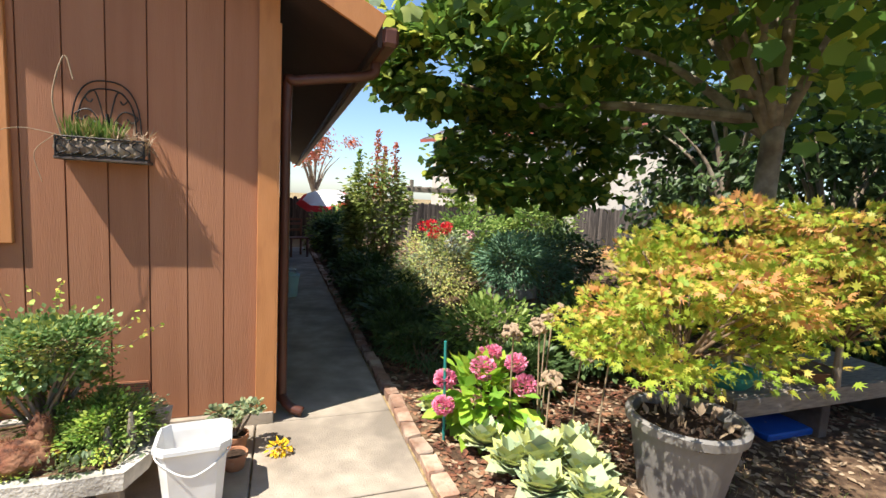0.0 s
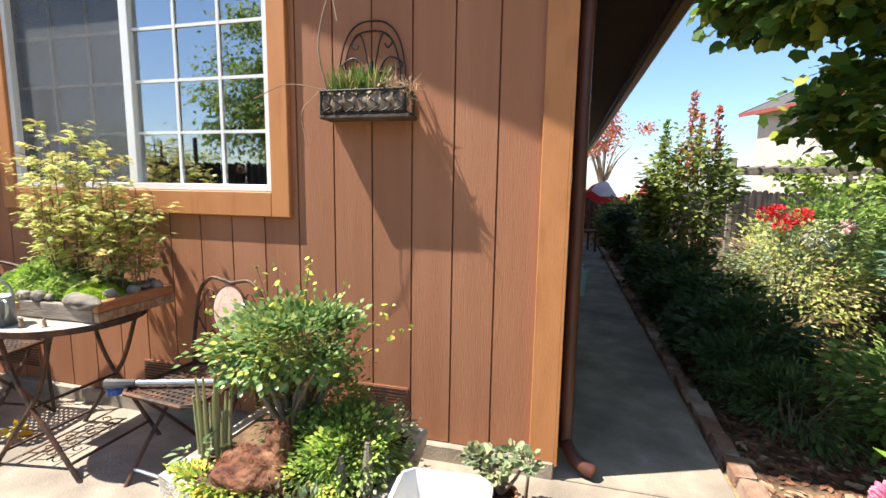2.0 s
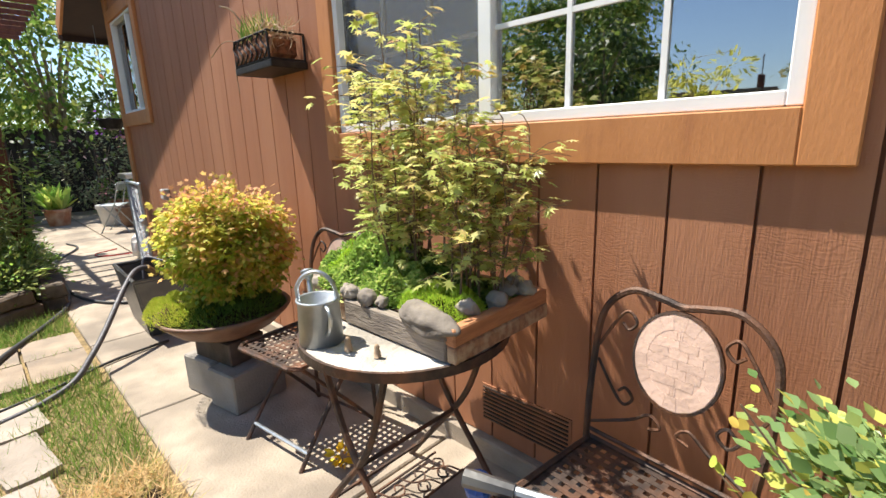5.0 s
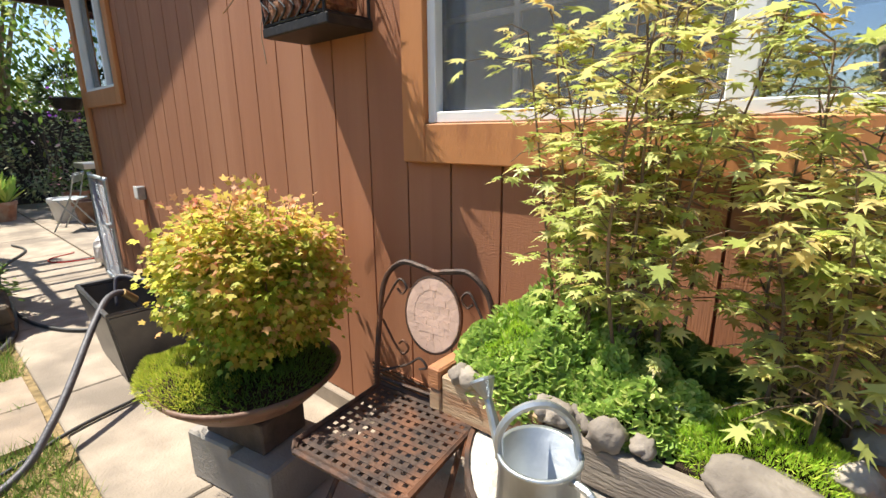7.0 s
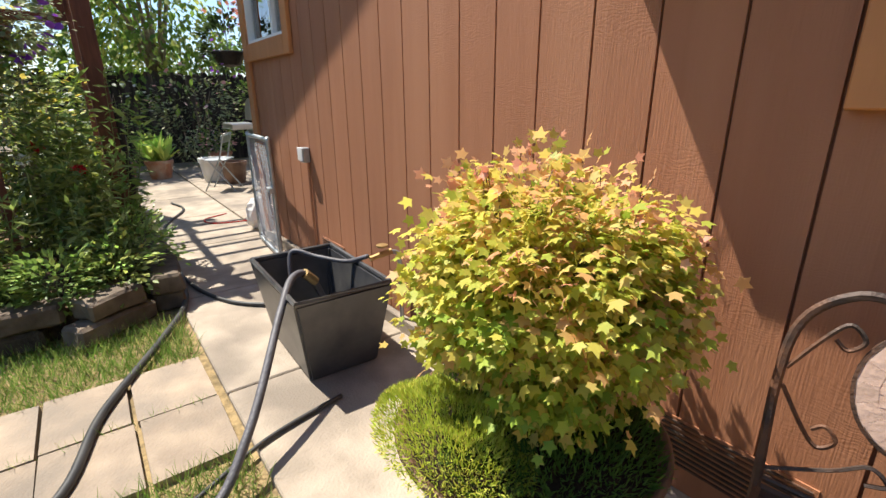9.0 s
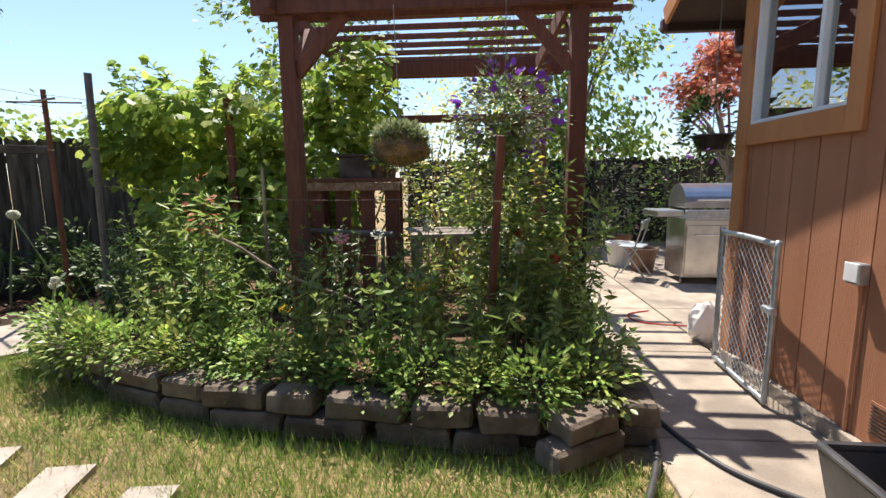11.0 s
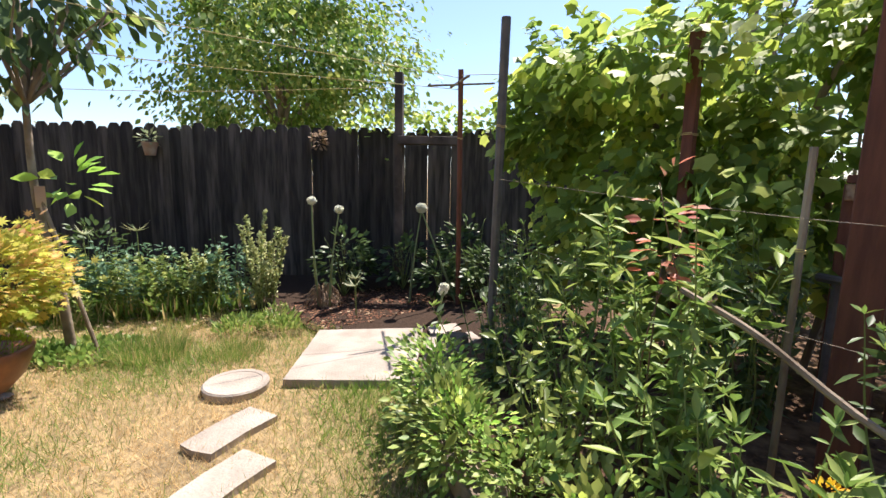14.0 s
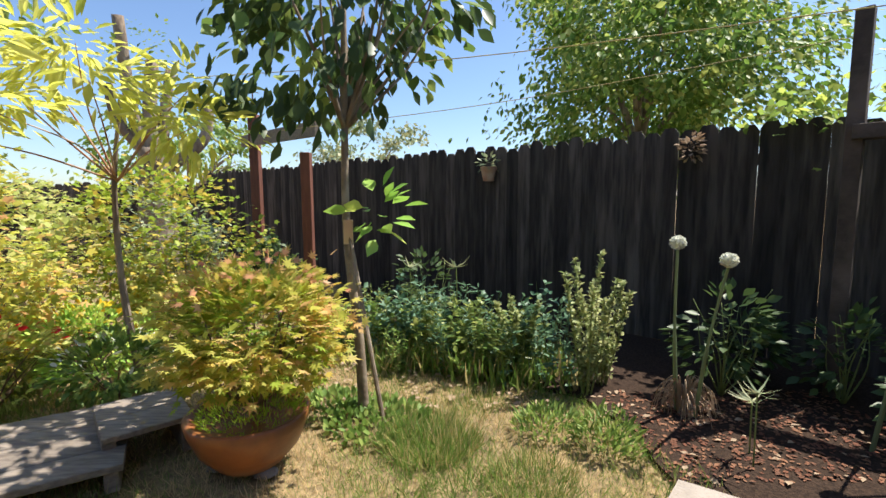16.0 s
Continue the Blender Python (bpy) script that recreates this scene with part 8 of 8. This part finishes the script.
for i, (x, y, z, m) in enumerate(((2.3, 4.1, 1.12, F_RED), (2.5, 4.3, 1.15, F_RED), (2.65, 4.1, 1.08, F_RED), (2.8, 4.4, 1.12, F_RED), (2.4, 3.9, 1.0, F_RED), (2.6, 3.6, 0.9, F_WHITE), (2.7, 3.7, 0.82, F_WHITE), (3.2, 4.3, 0.98, F_ROSE))):
    ob = thing("dahlia", "large red dahlia bloom on a tall stem" if m == F_RED else "pale garden bloom on a tall stem", "flower", x, y, 0, 0, "dahlias")
    part("stem", tube([(0, 0, 0), (0, 0, z)], 0.007, 5), STEM, ob)
    P, D = shell(90, (0, 0, z), (0.085, 0.085, 0.05), 0.6)
    leaf_mesh("petals", P, D, 0.052, OVAL, m, ob)
ob = thing("wire_trellis", "grey wire mesh panel in the side garden", "trellis", 3.0, 4.9, 0)
bm = bmesh.new()
for i in range(14):
    tube([(0.16 * i, 0, 0), (0.16 * i, 0, 1.05)], 0.004, 4, bm)
for i in range(8):
    tube([(0, 0, 0.1 + 0.13 * i), (2.08, 0, 0.1 + 0.13 * i)], 0.004, 4, bm)
part("mesh", bm, WIRE, ob)
ob = thing("bucket", "pale aqua plastic bucket on the side path", "bucket", 0.19, 4.0, 0.013)
part("body", lathe([(0, 0), (0.12, 0), (0.145, 0.3), (0.155, 0.3), (0.155, 0.33), (0.14, 0.33), (0.115, 0.02), (0, 0.02)], 24), AQUA, ob)
part("handle", tube(smooth_path([(-0.15, 0, 0.31), (-0.1, 0.1, 0.36), (0.1, 0.1, 0.36), (0.15, 0, 0.31)], 5), 0.005, 5), WIRE, ob)
ob = thing("bucket", "white plastic bucket on the side path", "bucket", 0.16, 4.45, 0.013)
part("body", lathe([(0, 0), (0.12, 0), (0.14, 0.32), (0.15, 0.33), (0.135, 0.33), (0.115, 0.02), (0, 0.02)], 24), WHITE, ob)
hose("wall_cable", [(0.03, 0.4, 0.13), (0.03, 1.5, 0.12), (0.05, 2.6, 0.08), (0.06, 3.7, 0.05)], 0.006, WHITE, "white cable along the foot of the side wall")
ob = thing("patio_umbrella", "red and white patio umbrella, tilted open", "umbrella", 1.45, 12.3, 0)
part("pole", tube([(0, 0, 0), (0.02, 0, 1.6)], 0.02, 8), WHITE, ob)
tilt = pose(0.02, 0, 1.38, 22, -8, 0)
for k in range(8):
    bm = bmesh.new()
    a0, a1 = 2 * math.pi * k / 8, 2 * math.pi * (k + 1) / 8
    R1, R2 = 0.72, 0.93
    v = [bm.verts.new(p) for p in ((0, 0, 0.30), (R1 * math.cos(a0), R1 * math.sin(a0), 0.06), (R1 * math.cos(a1), R1 * math.sin(a1), 0.06))]
    bm.faces.new(v)
    part("canopy_panel", bm, WHITECLOTH, ob, m=tilt)
    bm = bmesh.new()
    v = [bm.verts.new(p) for p in ((R1 * math.cos(a0), R1 * math.sin(a0), 0.06), (R2 * math.cos(a0), R2 * math.sin(a0), -0.06), (R2 * math.cos(a1), R2 * math.sin(a1), -0.06), (R1 * math.cos(a1), R1 * math.sin(a1), 0.06))]
    bm.faces.new(v)
    part("canopy_border", bm, REDCLOTH, ob, m=tilt)
    part("rib", tube([(0, 0, 0.28), (R2 * math.cos(a0), R2 * math.sin(a0), -0.07)], 0.006, 4), GREYWOOD, ob, m=tilt)
ob = thing("garden_chair", "old wooden chair by the house wall", "chair", 0.45, 8.6, 0.01, 20)
for x, y, z in ((-0.2, -0.2, 0.44), (0.2, -0.2, 0.44), (-0.2, 0.2, 0.9), (0.2, 0.2, 0.9)):
    part("leg", box((x - 0.02, y - 0.02, 0), (x + 0.02, y + 0.02, z), 0.003), REDWOOD, ob)
part("seat", box((-0.23, -0.23, 0.44), (0.23, 0.18, 0.47), 0.004), REDWOOD, ob)
for z in (0.6, 0.75, 0.86):
    part("back_slat", box((-0.18, 0.19, z), (0.18, 0.21, z + 0.06), 0.003), REDWOOD, ob)
ob = thing("garden_trellis", "grey slatted trellis roof on thin posts with vine", "trellis", 4.7, 9.3, 0)
for x, y in ((-1.4, -0.7), (1.4, -0.7), (-1.4, 0.9), (1.4, 0.9)):
    part("post", box((x - 0.045, y - 0.045, -0.02), (x + 0.045, y + 0.045, 1.95 if x > 0 or y > 0 else 2.05), 0.004), GREYWOOD, ob)
for y in (-0.7, 0.9):
    part("beam", box((-1.6, y - 0.03, 1.75), (1.6, y + 0.03, 1.85), 0.004), GREYWOOD, ob)
for i in range(12):
    x = -1.5 + 3.0 * i / 11
    part("slat", box((x - 0.03, -0.95, 1.855), (x + 0.03, 1.15, 1.885), 0.003), GREYWOOD, ob)
crown("vine_leaves", ob, 1300, (0.9, 0, 1.75), (1.1, 1.0, 0.4), 0.09, BROAD, L_VINE, 40)

# neighbour's house
A, B = Vector((7.9, 21.0, 0)), Vector((13.2, 9.2, 0))
d = (B - A).normalized()
ob = thing("neighbour_house", "grey stucco house with a dark shingle roof", "house", A.x, A.y, 0, math.degrees(math.atan2(d.y, d.x)))
Lh = (B - A).length
part("wall", box((0, 0, -0.1), (Lh, 7.0, 4.75)), STUCCO, ob)
bm = bmesh.new()
v = [bm.verts.new(p) for p in ((-0.5, -0.5, 4.72), (Lh + 0.5, -0.5, 4.72), (Lh + 0.5, 3.5, 6.4), (-0.5, 3.5, 6.4), (Lh + 0.5, 7.5, 4.72), (-0.5, 7.5, 4.72))]
for f in ((0, 1, 2, 3), (3, 2, 4, 5), (0, 3, 5), (1, 4, 2), (0, 5, 4, 1)):
    bm.faces.new([v[i] for i in f])
bmesh.ops.recalc_face_normals(bm, faces=bm.faces)
part("roof", bm, ROOFING, ob)
part("fascia", box((-0.52, -0.54, 4.58), (Lh + 0.52, -0.505, 4.74)), REDTRIM, ob)
part("fascia", beam((-0.52, -0.52, 4.66), (-0.52, 3.5, 6.34), 0.04, 0.16), REDTRIM, ob)
for x in (3.0, 7.5):
    w = part("window", box((x, -0.03, 2.9), (x + 1.3, 0.01, 4.0)), SCREEN, ob)
    part("frame", box((x - 0.06, -0.05, 2.84), (x + 1.36, -0.031, 2.9)), VINYL, w)

# ---- lawn grass ----
ob = tagged(new("grass"), "patchy lawn of straw and green grass blades", "grass", kind="stuff")


def lawn(name, n, size, mat, keep, lean, xmax=-2.0):
    x, y = rng.uniform(-7.4, xmax, n), rng.uniform(-9.3, -0.97, n)
    ok = np.array([keep(a, b) for a, b in zip(x, y)])
    x, y = x[ok], y[ok]
    P = np.column_stack([x, y, np.full(len(x), -0.022)])
    D = np.column_stack([rng.normal(0, lean, len(x)), rng.normal(0, lean, len(x)), np.ones(len(x))])
    o = leaf_mesh(name, P, D, size, FINE, mat, ob)
    o["kind"] = "stuff"


def bed_edge(y):
    return np.interp(y, [-6.5, -5.15, -4.8, -4.2, -3.55, -2.0, -1.3], [-8.2, -7.3, -6.9, -6.58, -6.32, -6.07, -6.0])


def on_stone(x, y):
    if -5.44 < x < -4.61 and y > -2.19:
        return True
    if x > -0.32 and x < 0.95:
        return True
    if (x + 6.36) ** 2 + (y + 5.94) ** 2 < 0.04:
        return True
    for cx, cy in ((-6.16, -5.43), (-5.99, -5.03), (-5.86, -4.57), (-5.74, -4.10), (-5.62, -3.62), (-5.50, -3.15), (-3.80, -1.37), (-3.36, -1.38), (-2.95, -1.40), (-4.22, -1.36), (-2.5, -1.42)):
        if abs(x - cx) < 0.165 and abs(y - cy) < 0.07:
            return True
    u, v = (x + 6.59) * -0.658 + (y + 5.78) * -0.753, (x + 6.59) * -0.75 + (y + 5.78) * 0.66
    if 0 < u < 0.98 and 0 < v < 0.86:
        return True
    if y < -6.5 and y < np.interp(x, [-8.6, -7.3, -7.05, -6.6, -6.1, -5.2], [-6.3, -6.6, -7.45, -7.75, -8.0, -8.5]):
        return True
    return x < bed_edge(y) or (x > 0.9 and y > -1.15)


def green_at(x, y):
    near_bed = max(0, 1 - (x - bed_edge(y)) / 1.3)
    g = noise.noise(Vector((x * 0.9, y * 0.9, 3))) * 1.4 + 1.15 * near_bed
    if x > -6.2 and x < -4.3 and y > -3.3:
        g += 1.1
    if y > -1.5 and -4.7 < x < -3.3:
        g += 0.8
    if y < -5.6:
        g += 0.3
    return g


lawn("green_blades", 165000, 0.058, GRASS, lambda x, y: not on_stone(x, y) and green_at(x, y) > rng.uniform(-0.35, 0.5), 0.95)
lawn("long_blades", 170000, 0.088, TURF, lambda x, y: not on_stone(x, y) and green_at(x, y) > rng.uniform(0.3, 1.1), 0.95)
lawn("straw_blades", 150000, 0.06, DRYGRASS, lambda x, y: not on_stone(x, y) and green_at(x, y) < rng.uniform(-0.3, 1.0), 1.3)
lawn("yard_blades", 45000, 0.06, DRYGRASS, lambda x, y: x > -2.0 and not on_stone(x, y), 1.2, 3.5)
lawn("front_blades", 40000, 0.06, GRASS, lambda x, y: x > 0.95 and y > -3.2 and not on_stone(x, y), 0.6, 3.2)
n = 6000
P = np.column_stack([rng.uniform(-3.35, -2.05, n), rng.uniform(-1.45, -0.975, n), rng.uniform(-0.015, 0.045, n)])
leaf_mesh("matted_straw", P, np.column_stack([rng.normal(0, 1, n), rng.normal(0, 1, n), rng.uniform(-0.1, 0.6, n)]), 0.085, FINE, DRYGRASS, ob)
n = 420
P = np.column_stack([rng.choice((-5.432, -5.03, -4.625), n) + rng.normal(0, 0.008, n), rng.uniform(-2.2, -1.0, n), np.zeros(n)])
leaf_mesh("joint_grass", P, np.column_stack([rng.normal(0, 0.6, n), rng.normal(0, 0.6, n), np.ones(n)]), 0.05, FINE, TURF, ob)
for i in range(40):
    s = rng.uniform(0.02, 0.055)
    cx, cy = ((-2.72, -1.03), (-2.45, -1.12), (-3.0, -1.1), (-2.3, -1.3))[i % 4]
    o = tagged(part("clod", lump((s, s * 0.85, s * 0.6), i, 0.7, 3, None, (0, 0, 0), 3.0), SOIL), "dark clod of dug soil on the lawn", "soil clod", "soil clods")
    o.matrix_basis = pose(cx + rng.normal(0, 0.09), min(-0.99, cy + rng.normal(0, 0.06)), 0.04)

# bark chips and leaf litter
ob = tagged(new("leaf_litter"), "bark chips and fallen dry leaves on the beds", "litter", kind="stuff")
for name, n, lo, hi, z, mat, size in (("bark_chip_layer", 5200, (0.96, -1.1), (4.6, 0.9), 0.016, BARKROCK, 0.05), ("dry_leaf_layer", 1800, (0.96, -1.6), (5.2, 0.6), 0.018, DRYTAN, 0.055), ("dry_leaf_layer", 350, (-6.9, -8.9), (-4.6, -7.3), 0.014, DRYTAN, 0.05), ("soil_crumb_layer", 420, (-3.2, -1.2), (-2.3, -0.98), 0.006, SOIL, 0.02), ("bark_chip_layer", 1500, (-8.7, -7.5), (-7.2, -6.5), 0.016, BARKROCK, 0.03), ("dry_leaf_layer", 70, (-8.5, -7.5), (-7.1, -6.5), 0.018, DRYTAN, 0.045)):
    P = np.column_stack([rng.uniform(lo[0], hi[0], n), rng.uniform(lo[1], hi[1], n), np.full(n, z)])
    leaf_mesh(name, P, np.column_stack([rng.normal(0, 1, n), rng.normal(0, 1, n), rng.uniform(-0.05, 0.25, n)]), size, OVAL, mat, ob, 0.3)
P, D = shell(90, (2.16, -1.36, 0.43), (0.24, 0.24, 0.02), 0.1)
leaf_mesh("dry_leaf_layer", P, D, 0.06, OVAL, DRYTAN, ob)
